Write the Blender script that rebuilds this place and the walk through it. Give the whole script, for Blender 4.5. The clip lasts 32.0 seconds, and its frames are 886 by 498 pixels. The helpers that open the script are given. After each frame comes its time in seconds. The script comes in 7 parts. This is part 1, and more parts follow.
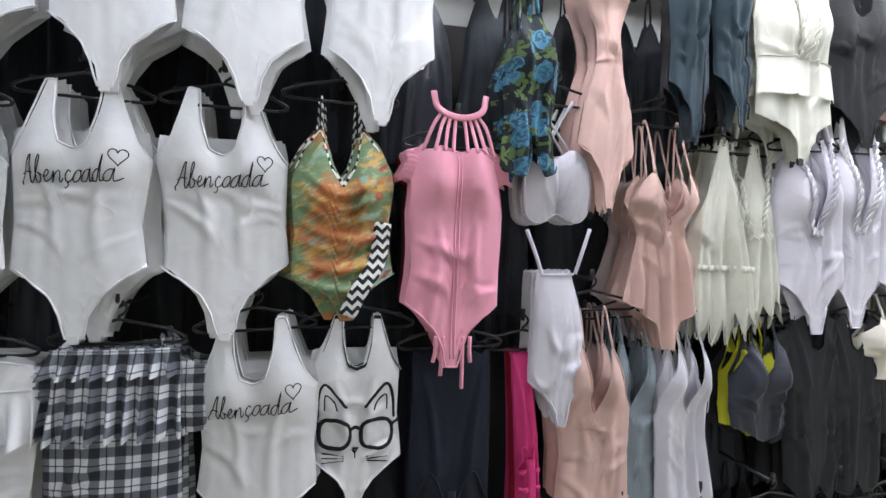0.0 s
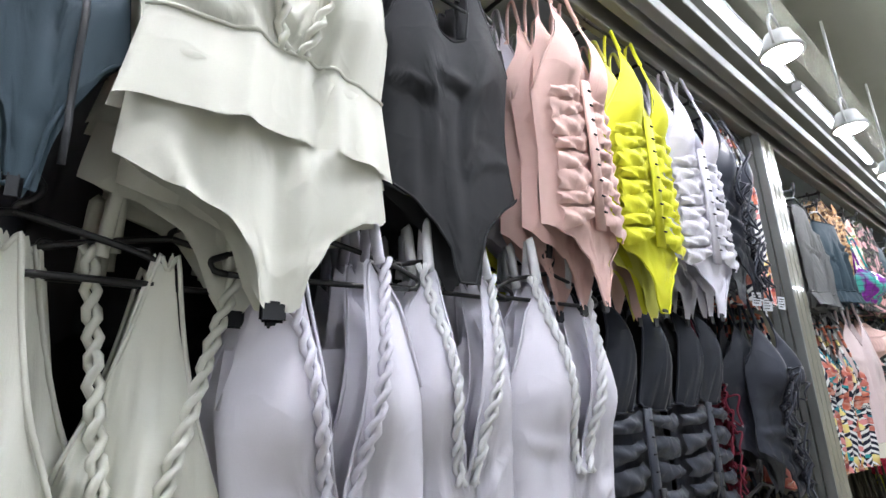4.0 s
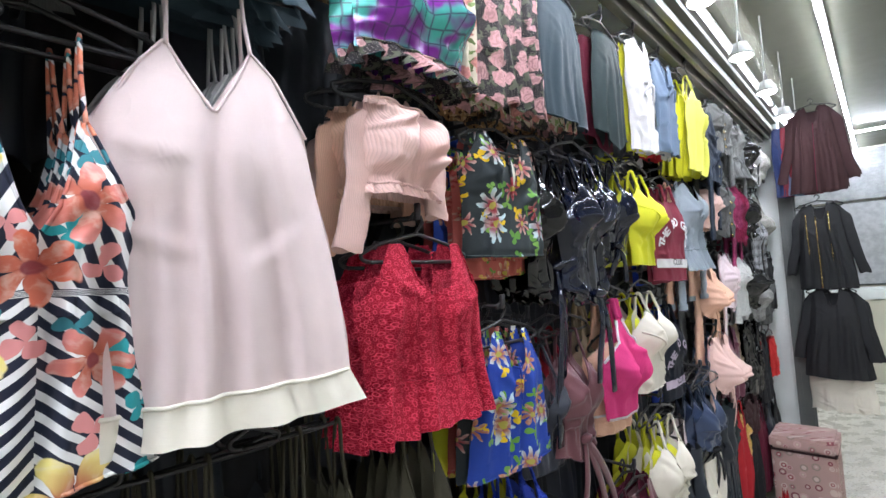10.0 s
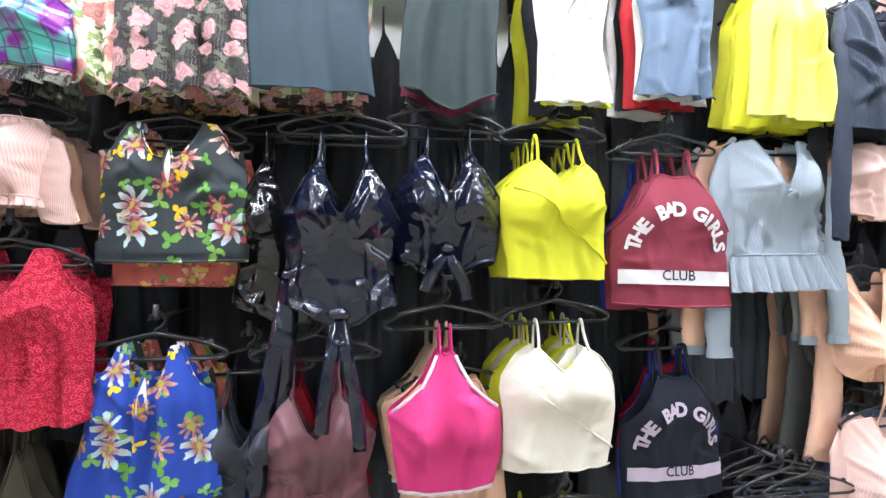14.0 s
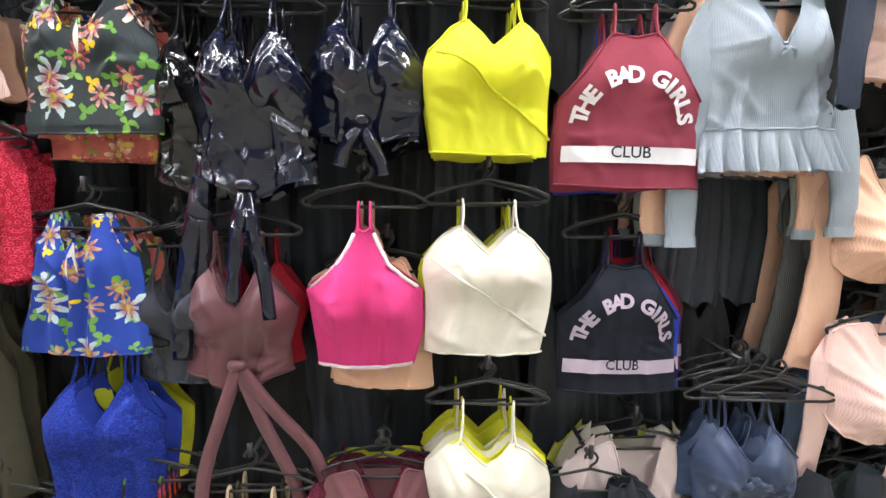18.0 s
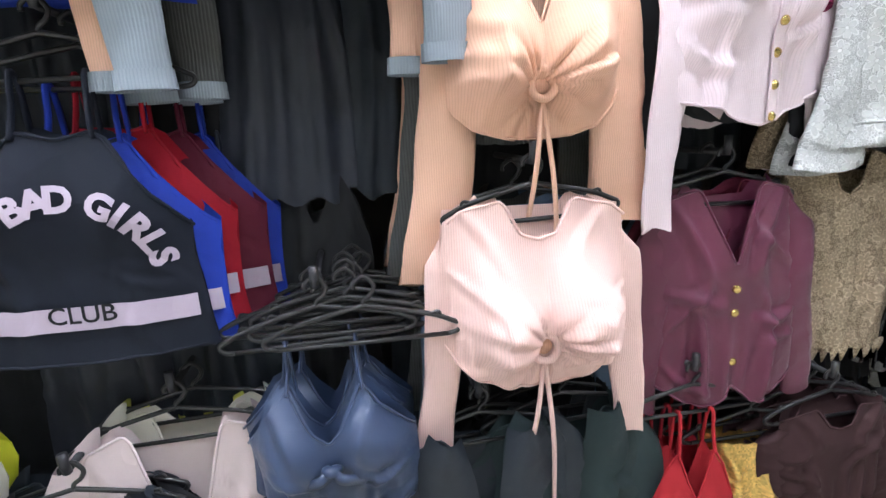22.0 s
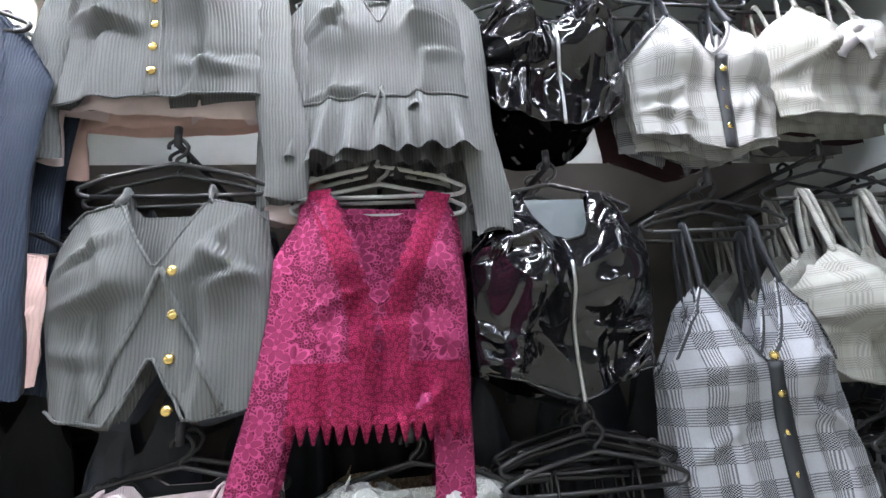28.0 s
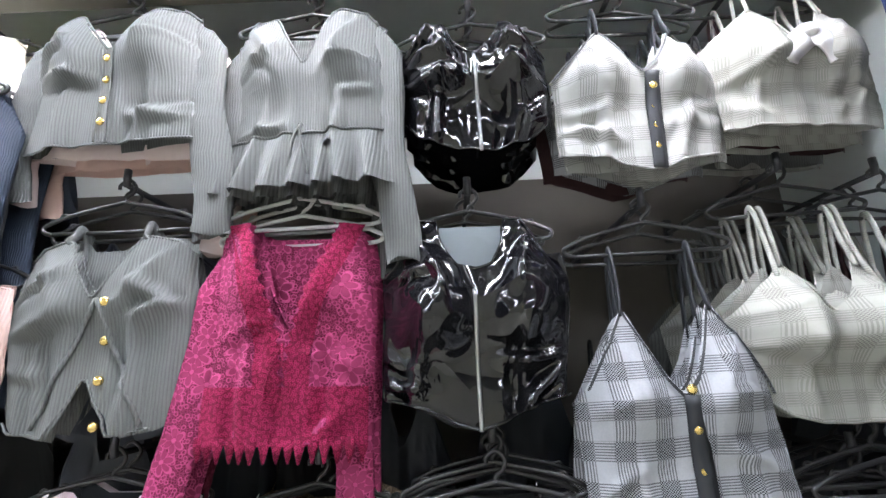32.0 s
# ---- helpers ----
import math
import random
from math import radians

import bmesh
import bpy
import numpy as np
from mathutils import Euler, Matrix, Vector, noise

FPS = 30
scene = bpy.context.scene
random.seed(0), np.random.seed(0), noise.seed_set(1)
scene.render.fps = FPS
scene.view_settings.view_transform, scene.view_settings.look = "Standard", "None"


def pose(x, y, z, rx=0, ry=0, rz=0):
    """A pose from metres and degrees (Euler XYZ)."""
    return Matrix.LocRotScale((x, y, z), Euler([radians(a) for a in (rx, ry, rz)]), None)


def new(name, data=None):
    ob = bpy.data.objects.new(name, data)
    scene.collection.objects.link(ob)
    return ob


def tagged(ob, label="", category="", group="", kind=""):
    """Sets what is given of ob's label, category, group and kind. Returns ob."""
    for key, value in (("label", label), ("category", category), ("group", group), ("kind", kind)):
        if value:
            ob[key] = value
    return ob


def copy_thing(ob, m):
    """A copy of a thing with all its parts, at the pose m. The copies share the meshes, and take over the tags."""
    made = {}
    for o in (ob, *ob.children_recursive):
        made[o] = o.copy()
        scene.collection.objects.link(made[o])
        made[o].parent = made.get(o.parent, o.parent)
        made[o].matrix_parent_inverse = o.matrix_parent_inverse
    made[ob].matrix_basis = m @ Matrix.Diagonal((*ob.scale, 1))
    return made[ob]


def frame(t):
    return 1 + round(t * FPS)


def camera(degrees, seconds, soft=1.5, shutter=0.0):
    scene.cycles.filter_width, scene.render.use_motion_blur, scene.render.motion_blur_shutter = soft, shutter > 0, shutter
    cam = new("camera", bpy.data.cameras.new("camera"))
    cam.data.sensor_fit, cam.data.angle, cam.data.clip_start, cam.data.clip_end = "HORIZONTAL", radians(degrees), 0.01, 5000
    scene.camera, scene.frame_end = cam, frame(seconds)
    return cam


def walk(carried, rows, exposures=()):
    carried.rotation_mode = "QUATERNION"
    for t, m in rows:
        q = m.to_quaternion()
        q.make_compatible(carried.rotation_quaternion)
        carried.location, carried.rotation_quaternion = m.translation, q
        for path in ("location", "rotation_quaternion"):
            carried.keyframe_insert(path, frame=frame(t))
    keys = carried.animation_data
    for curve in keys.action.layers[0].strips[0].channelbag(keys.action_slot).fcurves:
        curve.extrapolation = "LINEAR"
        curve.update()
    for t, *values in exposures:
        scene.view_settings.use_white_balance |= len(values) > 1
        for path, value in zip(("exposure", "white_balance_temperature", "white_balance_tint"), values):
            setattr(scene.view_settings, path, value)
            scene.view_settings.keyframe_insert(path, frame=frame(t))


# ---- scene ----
cam = camera(85.2, 32.0)
METRES, EYE, TILT, LEAN, TURN = 9.0, 1.64, 0.0, -0.6, -12.9
ROWS = [
    (0.0, 0.0, 0.0, 0.0, 0.0, 0.0, -0.0),
    (0.5, 0.0062, 0.0213, 0.0014, -5.15, 2.58, 1.52),
    (1.0, 0.018, 0.0372, 0.0011, -6.96, 2.51, 1.7),
    (1.5, 0.0368, 0.0527, 0.0055, -8.39, 5.14, -0.06),
    (2.0, 0.0517, 0.0727, 0.0104, -13.53, 9.13, 2.9),
    (2.5, 0.0634, 0.0879, 0.0151, -18.52, 10.98, 4.5),
    (3.0, 0.0823, 0.0972, 0.019, -21.68, 12.83, 3.83),
    (3.5, 0.1014, 0.1034, 0.0224, -24.07, 14.36, 2.71),
    (5.5, 0.1776, 0.1355, 0.0218, -29.95, 13.75, 3.37),
    (6.0, 0.1973, 0.1483, 0.0189, -33.9, 11.74, 5.21),
    (6.5, 0.2135, 0.1564, 0.0157, -38.01, 8.99, 7.61),
    (7.0, 0.2335, 0.1576, 0.0117, -39.1, 6.55, 7.65),
    (7.5, 0.2605, 0.1544, 0.0098, -38.12, 4.74, 5.35),
    (8.0, 0.2861, 0.1574, 0.0064, -37.37, 3.69, 4.41),
    (8.5, 0.3123, 0.1603, 0.006, -37.66, 3.53, 4.54),
    (9.0, 0.3364, 0.159, 0.0045, -35.22, 2.46, 4.33),
    (9.5, 0.3608, 0.1534, 0.0047, -32.91, 3.05, 3.28),
    (10.0, 0.3848, 0.1551, 0.0032, -34.64, 3.26, 3.88),
    (10.5, 0.4106, 0.1511, 0.0033, -33.63, 4.64, 6.26),
    (11.0, 0.4331, 0.1426, 0.0046, -30.78, 3.54, 3.45),
    (11.5, 0.4549, 0.1412, 0.0029, -29.56, 2.86, 3.68),
    (12.0, 0.4779, 0.1428, 0.0015, -29.69, 2.07, 3.55),
    (12.5, 0.5002, 0.1366, 0.0022, -22.01, 1.21, 3.67),
    (13.0, 0.5184, 0.1346, 0.0016, -15.91, 2.02, 3.92),
    (13.5, 0.5357, 0.1417, 0.0009, -9.56, 3.32, 3.17),
    (14.0, 0.5516, 0.1397, 0.0027, 2.09, 3.45, 0.76),
    (14.5, 0.5612, 0.1439, 0.0028, 7.19, 3.5, 0.31),
    (16.5, 0.5883, 0.1455, -0.0011, 13.97, 2.19, 0.52),
    (17.0, 0.59, 0.1449, -0.0013, 14.25, 2.12, 0.93),
    (17.5, 0.5907, 0.1464, -0.0037, 13.57, 1.09, 1.39),
    (18.0, 0.5923, 0.1509, -0.0128, 10.99, -4.39, 0.29),
    (18.5, 0.596, 0.1574, -0.0264, 7.08, -10.71, 0.33),
    (19.0, 0.5952, 0.1707, -0.0392, 4.46, -15.71, 0.17),
    (19.5, 0.5974, 0.1806, -0.0467, 1.51, -21.55, 0.29),
    (20.0, 0.605, 0.1883, -0.0524, 3.74, -26.78, 0.36),
    (20.5, 0.6228, 0.1958, -0.0528, 7.72, -26.44, 1.6),
    (21.0, 0.6427, 0.2017, -0.0475, 3.53, -21.71, 3.22),
    (21.5, 0.6616, 0.2119, -0.0405, 1.79, -16.22, 3.35),
    (22.0, 0.6764, 0.2196, -0.0336, 1.8, -12.19, 4.01),
    (22.5, 0.6891, 0.2177, -0.0282, 4.66, -11.34, 3.95),
    (23.0, 0.6994, 0.2124, -0.022, 4.5, -9.37, 4.12),
    (23.5, 0.7049, 0.2082, -0.0122, 5.05, -7.17, 4.22),
    (24.0, 0.7089, 0.2066, -0.0046, 3.76, -4.0, 4.0),
    (24.5, 0.7125, 0.2039, 0.003, 2.53, 0.02, 4.07),
    (25.0, 0.7167, 0.2039, 0.0083, 3.43, 3.45, 3.93),
    (25.5, 0.7253, 0.2099, 0.0103, 2.86, 5.85, 4.53),
    (26.0, 0.7375, 0.2178, 0.0142, 1.73, 8.56, 4.01),
    (26.5, 0.7501, 0.2208, 0.017, 2.93, 9.98, 2.17),
    (28.5, 0.7958, 0.24, 0.0208, 7.07, 15.95, 3.9),
    (29.0, 0.806, 0.2405, 0.0223, 7.8, 16.26, 2.56),
    (29.5, 0.8142, 0.2397, 0.0227, 8.18, 16.45, 2.4),
    (30.0, 0.8187, 0.2394, 0.0225, 9.08, 16.25, 2.51),
    (30.5, 0.8199, 0.2392, 0.0224, 10.26, 17.07, 2.62),
    (31.0, 0.8203, 0.2386, 0.0221, 11.38, 16.29, 2.29),
    (31.5, 0.8195, 0.238, 0.0221, 12.47, 16.1, 2.65),
    (32.0, 0.8154, 0.238, 0.0219, 14.06, 15.84, 2.59),
]
walk(cam, [(t, pose(0, 0, EYE, TILT, LEAN, TURN) @ pose(METRES * x, METRES * y, METRES * z, 90 + pitch, roll, yaw)) for t, x, y, z, yaw, pitch, roll in ROWS],
     [(t, stops, kelvin, 10.0) for t, stops, kelvin in (
         (0.0, -0.18, 6500), (2.0, -0.42, 6500), (3.5, -0.45, 6500), (6.0, -0.16, 6450), (7.0, 0.05, 6450), (8.0, 0.02, 6550), (9.0, 0.05, 6400), (10.0, -0.15, 6400), (12.0, 0.22, 6400), (14.0, 0.45, 6450),
         (17.0, 0.43, 6700), (19.0, 0.32, 7300), (20.0, 0.55, 7000), (22.0, 0.4, 6300), (24.0, 0.1, 6200), (26.0, 0.05, 6150), (29.0, 0.5, 6450), (32.0, 0.58, 6450))])

# ---- light ----
world = bpy.data.worlds.new("world")
scene.world = world
world.use_nodes = True
world.node_tree.nodes["Background"].inputs[0].default_value = (0.75, 0.8, 0.85, 1)
world.node_tree.nodes["Background"].inputs[1].default_value = 0.05
LED_POWER, AISLE_POWER, SPOT_POWER = 10.0, 112.0, 170.0

# ---- materials ----
MATS = {}


class Nodes:
    """A small builder for node materials."""

    def __init__(self, name):
        self.m = bpy.data.materials.new(name)
        self.m.use_nodes = True
        self.t = self.m.node_tree
        self.bsdf = self.t.nodes["Principled BSDF"]
        self.pos = self.node("ShaderNodeTexCoord").outputs["Object"]

    def node(self, kind, **props):
        n = self.t.nodes.new(kind)
        for k, v in props.items():
            setattr(n, k, v)
        return n

    def put(self, socket, v):
        if isinstance(v, bpy.types.NodeSocket):
            self.t.links.new(v, socket)
        elif isinstance(v, tuple) and len(v) == 3 and socket.type == "RGBA":
            socket.default_value = (*v, 1)
        else:
            socket.default_value = v
        return self

    def math(self, op, a, b=0.0, c=None):
        n = self.node("ShaderNodeMath", operation=op)
        self.put(n.inputs[0], a).put(n.inputs[1], b)
        if c is not None:
            self.put(n.inputs[2], c)
        return n.outputs[0]

    def mix(self, f, a, b):
        n = self.node("ShaderNodeMix", data_type="RGBA")
        self.put(n.inputs[0], f).put(n.inputs[6], a).put(n.inputs[7], b)
        return n.outputs[2]

    def noise(self, scale, detail=3.0, vec=None, rough=0.5):
        n = self.node("ShaderNodeTexNoise")
        self.put(n.inputs["Vector"], vec or self.pos).put(n.inputs["Scale"], scale).put(n.inputs["Detail"], detail).put(n.inputs["Roughness"], rough)
        return n.outputs["Fac"]

    def voronoi(self, scale, feature="F1", vec=None, rand=1.0, dims="3D"):
        n = self.node("ShaderNodeTexVoronoi", feature=feature, voronoi_dimensions=dims)
        self.put(n.inputs["Vector"], vec or self.pos).put(n.inputs["Scale"], scale).put(n.inputs["Randomness"], rand)
        return n

    def step(self, v, lo, hi):
        n = self.node("ShaderNodeMapRange", interpolation_type="SMOOTHSTEP")
        self.put(n.inputs[0], v).put(n.inputs[1], lo).put(n.inputs[2], hi)
        return n.outputs[0]

    def xyz(self, vec=None):
        n = self.node("ShaderNodeSeparateXYZ")
        self.put(n.inputs[0], vec or self.pos)
        return n.outputs

    def flat(self):
        """Object place with the depth taken out, shifted a little from thing to thing."""
        o = self.xyz()
        c = self.node("ShaderNodeCombineXYZ")
        self.put(c.inputs[0], o[0]).put(c.inputs[1], o[2])
        return c.outputs[0]

    def bump(self, h, strength=0.3, dist=0.004):
        n = self.node("ShaderNodeBump")
        self.put(n.inputs["Height"], h).put(n.inputs["Strength"], strength).put(n.inputs["Distance"], dist)
        return n.outputs[0]

    def done(self, color, rough=0.8, metal=0.0, normal=None, sheen=0.0, coat=0.0, spec=0.5):
        b = self.bsdf.inputs
        self.put(b["Base Color"], color).put(b["Roughness"], rough).put(b["Metallic"], metal)
        if normal:
            self.put(b["Normal"], normal)
        self.put(b["Sheen Weight"], sheen).put(b["Coat Weight"], coat).put(b["Specular IOR Level"], spec)
        return self.m


def shade(c, k):
    return tuple(min(1.0, v * k) for v in c)


def weave(n, rib=0.0, deep=0.03):
    """Fine relief of knitted or woven cloth with faint soft creases; rib: ribs to the metre."""
    soft = n.noise(9, 2, rough=0.4)
    ridge = n.math("ABSOLUTE", n.math("SUBTRACT", n.noise(15, 1, rough=0.4), 0.5))
    fine = n.noise(900, 2)
    h = n.math("ADD", n.math("MULTIPLY", soft, 0.55), n.math("MULTIPLY", fine, 0.035))
    h = n.math("ADD", h, n.math("MULTIPLY", n.math("POWER", n.math("SUBTRACT", 1.0, ridge), 7.0), 0.16))
    if rib:
        wave = n.math("SINE", n.math("MULTIPLY", n.xyz()[0], rib * 6.283))
        h = n.math("ADD", h, n.math("MULTIPLY", wave, deep))
    return n.bump(h, 0.5, 0.013)


def cloth(name, color, rough=0.85, rib=0.0, sheen=0.0, tone=0.07, deep=0.03):
    n = Nodes(name)
    big = n.step(n.noise(7, 3), 0.3, 0.7)
    fibre = n.noise(400, 2)
    c = n.mix(big, shade(color, 1 - tone), shade(color, 1 + tone * 0.5))
    c = n.mix(n.math("MULTIPLY", fibre, 0.2), c, shade(color, 0.75))
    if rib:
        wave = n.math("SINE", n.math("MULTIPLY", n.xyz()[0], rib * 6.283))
        # shade in the grooves between ribs is put into the colour too
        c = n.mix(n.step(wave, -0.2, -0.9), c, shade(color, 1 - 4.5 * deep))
    return n.done(c, rough, normal=weave(n, rib, deep), sheen=sheen, spec=0.25)


def satin(name, color, rough=0.38):
    n = Nodes(name)
    c = n.mix(n.step(n.noise(6, 3), 0.3, 0.7), shade(color, 0.85), shade(color, 1.12))
    return n.done(c, rough, normal=weave(n), sheen=0.1, spec=0.5)


def vinyl(name, color):
    n = Nodes(name)
    h = n.math("ADD", n.noise(7, 1, rough=0.3), n.math("MULTIPLY", n.noise(22, 0), 0.1))
    ridge = n.math("ABSOLUTE", n.math("SUBTRACT", n.noise(10, 1), 0.5))
    h = n.math("ADD", h, n.math("MULTIPLY", n.math("POWER", n.math("SUBTRACT", 1.0, ridge), 8.0), 0.4))
    c = n.mix(n.noise(5, 2), color, shade(color, 1.6))
    r = n.math("MULTIPLY_ADD", n.noise(30, 3), 0.06, 0.03)
    return n.done(c, r, normal=n.bump(h, 0.75, 0.024), spec=0.6)


def flower_mask(n, vec, scale, petals, r0, r1, rand=0.8, sharp=1.1):
    """Flowers with petals, one to a cell: mask, heart mask and the cell's colour."""
    v = n.voronoi(scale, vec=vec, rand=rand, dims="2D")
    sub = n.node("ShaderNodeVectorMath", operation="SUBTRACT")
    sc = n.node("ShaderNodeVectorMath", operation="SCALE")
    n.put(sc.inputs[0], vec).put(sc.inputs["Scale"], scale)
    pos = n.node("ShaderNodeVectorMath", operation="SCALE")
    n.put(pos.inputs[0], v.outputs["Position"]).put(pos.inputs["Scale"], scale)
    n.put(sub.inputs[0], sc.outputs[0]).put(sub.inputs[1], pos.outputs[0])
    o = n.xyz(sub.outputs[0])
    ang = n.math("ARCTAN2", o[1], o[0])
    col = n.node("ShaderNodeSeparateColor")
    n.put(col.inputs[0], v.outputs["Color"])
    turn = n.math("MULTIPLY", col.outputs[1], 6.283)
    lobe = n.math("ABSOLUTE", n.math("COSINE", n.math("MULTIPLY", n.math("ADD", ang, turn), petals / 2)))
    size = n.math("MULTIPLY_ADD", col.outputs[2], 0.5, 0.6)
    radius = n.math("MULTIPLY", n.math("MULTIPLY_ADD", n.math("POWER", lobe, sharp), r1 - r0, r0), size)
    d = v.outputs["Distance"]
    return n.step(n.math("SUBTRACT", radius, d), 0.0, 0.02), n.step(d, 0.1, 0.07), col.outputs[0], d, lobe


def pick(n, value, colours):
    r = n.node("ShaderNodeValToRGB")
    r.color_ramp.interpolation = "CONSTANT"
    while len(r.color_ramp.elements) < len(colours):
        r.color_ramp.elements.new(0.5)
    for i, (e, c) in enumerate(zip(r.color_ramp.elements, colours)):
        e.position, e.color = i / len(colours), (*c, 1)
    n.put(r.inputs[0], value)
    return r.outputs[0]


def floral(name, base, blooms, leaves, scale=11.0, petals=6, base_node=None, rough=0.75, r=(0.1, 0.46), heart_col=(0.42, 0.4, 0.06), sharp=1.1):
    n = Nodes(name)
    vec = n.flat()
    nz = n.node("ShaderNodeTexNoise")
    n.put(nz.inputs["Vector"], vec).put(nz.inputs["Scale"], scale * 3.5)
    warp = n.node("ShaderNodeVectorMath", operation="MULTIPLY_ADD")
    n.put(warp.inputs[0], nz.outputs["Color"]).put(warp.inputs[1], (0.22 / scale, 0.22 / scale, 0)).put(warp.inputs[2], vec)
    vec = warp.outputs[0]
    c = base_node(n) if base_node else n.mix(n.noise(8, 3), shade(base, 0.85), shade(base, 1.1))
    off = n.node("ShaderNodeVectorMath", operation="ADD")
    n.put(off.inputs[0], vec).put(off.inputs[1], (0.37, 0.21, 0))
    m, _, k, _, _ = flower_mask(n, off.outputs[0], scale * 1.5, 3, 0.03, 0.34)
    c = n.mix(m, c, pick(n, k, leaves))
    m, heart, k, d, lobe = flower_mask(n, vec, scale, petals, *r, sharp=sharp)
    bloom = n.mix(n.step(d, 0.1, 0.45), shade(blooms[0], 0.6), pick(n, k, blooms))
    bloom = n.mix(n.math("MULTIPLY", n.step(lobe, 0.6, 0.1), 0.7), bloom, shade(blooms[0], 0.45))
    bloom = n.mix(n.math("MULTIPLY", n.step(n.noise(scale * 7, 3, vec), 0.45, 0.7), 0.4), bloom, (0.8, 0.72, 0.62))
    c = n.mix(m, c, bloom)
    c = n.mix(n.math("MULTIPLY", heart, 0.85), c, heart_col)
    return n.done(c, rough, normal=weave(n), spec=0.3)


def diagonal_stripes(n):
    """Even stripes, upright on the bodice's middle and slanting on the sides and the skirt."""
    o = n.xyz()
    slant = n.math("MULTIPLY", n.math("SIGN", o[0]), n.math("MULTIPLY_ADD", n.step(o[2], -0.2, -0.21), 0.55, 0.42))
    d = n.math("ADD", n.math("MULTIPLY", o[0], 0.86), n.math("MULTIPLY", o[2], slant))
    d = n.math("ADD", d, n.math("MULTIPLY", n.noise(4, 1), 0.006))
    s = n.math("SINE", n.math("MULTIPLY", d, 6.283 * 46))
    return n.mix(n.step(s, 0.0, 0.25), (0.012, 0.016, 0.035), (0.8, 0.8, 0.8))


def roses(name, base, petal, leaf, scale=14.0, dark=0.35, dots=False):
    """Painted roses of uneven size with leaves between them."""
    n = Nodes(name)
    vec = n.flat()
    c = n.mix(n.noise(9, 3), shade(base, 0.8), shade(base, 1.15))
    if dots:
        v = n.voronoi(200, vec=vec, rand=0.4, dims="2D")
        c = n.mix(n.math("MULTIPLY", n.step(v.outputs["Distance"], 0.2, 0.12), 0.6), c, (0.45, 0.41, 0.37))
    nz = n.node("ShaderNodeTexNoise")
    n.put(nz.inputs["Vector"], vec).put(nz.inputs["Scale"], scale * 2.6).put(nz.inputs["Detail"], 3.0)
    warp = n.node("ShaderNodeVectorMath", operation="MULTIPLY_ADD")
    n.put(warp.inputs[0], nz.outputs["Color"]).put(warp.inputs[1], (0.7 / scale, 0.7 / scale, 0)).put(warp.inputs[2], vec)
    m, _, k, _, _ = flower_mask(n, warp.outputs[0], scale * 1.6, 3, 0.1, 0.5)
    c = n.mix(m, c, n.mix(k, shade(leaf, 0.5), shade(leaf, 1.5)))
    v = n.voronoi(scale, vec=warp.outputs[0], dims="2D")
    d = v.outputs["Distance"]
    col = n.node("ShaderNodeSeparateColor")
    n.put(col.inputs[0], v.outputs["Color"])
    swirl = n.math("SINE", n.math("MULTIPLY_ADD", d, 26.0, n.math("MULTIPLY", n.noise(scale * 4, 3), 14.0)))
    body = n.mix(n.step(swirl, -0.9, 0.9), shade(petal, dark), petal)
    body = n.mix(n.math("MULTIPLY", col.outputs[1], 0.5), body, shade(petal, 1.5))
    body = n.mix(n.math("MULTIPLY", n.noise(scale * 5, 3), 0.5), body, shade(petal, dark))
    edge = n.math("MULTIPLY_ADD", col.outputs[0], 0.3, 0.2)
    c = n.mix(n.step(n.math("SUBTRACT", edge, d), 0.0, 0.06), c, body)
    return n.done(c, 0.75, normal=weave(n), spec=0.3)


def plaid(name, base, mid, dark, pitch=0.055):
    n = Nodes(name)
    o = n.xyz()

    def bands(v):
        f = n.math("FRACT", n.math("DIVIDE", n.math("ADD", v, 5.0), pitch))
        wide = n.math("MULTIPLY", n.step(f, 0.08, 0.12), n.step(f, 0.56, 0.5))
        thin = n.math("MULTIPLY", n.step(f, 0.74, 0.76), n.step(f, 0.82, 0.8))
        return n.math("MAXIMUM", wide, thin)
    a, b = bands(o[0]), bands(o[2])
    s = n.math("MULTIPLY", n.math("ADD", a, b), 0.5)
    c = n.mix(n.step(s, 0.0, 0.5), base, mid)
    c = n.mix(n.step(s, 0.5, 1.0), c, dark)
    twill = n.math("SINE", n.math("MULTIPLY", n.math("ADD", o[0], o[2]), 2600.0))
    c = n.mix(n.math("MULTIPLY", n.step(twill, -0.3, 0.3), 0.25), c, shade(mid, 1.2))
    return n.done(c, 0.85, normal=weave(n), spec=0.2)


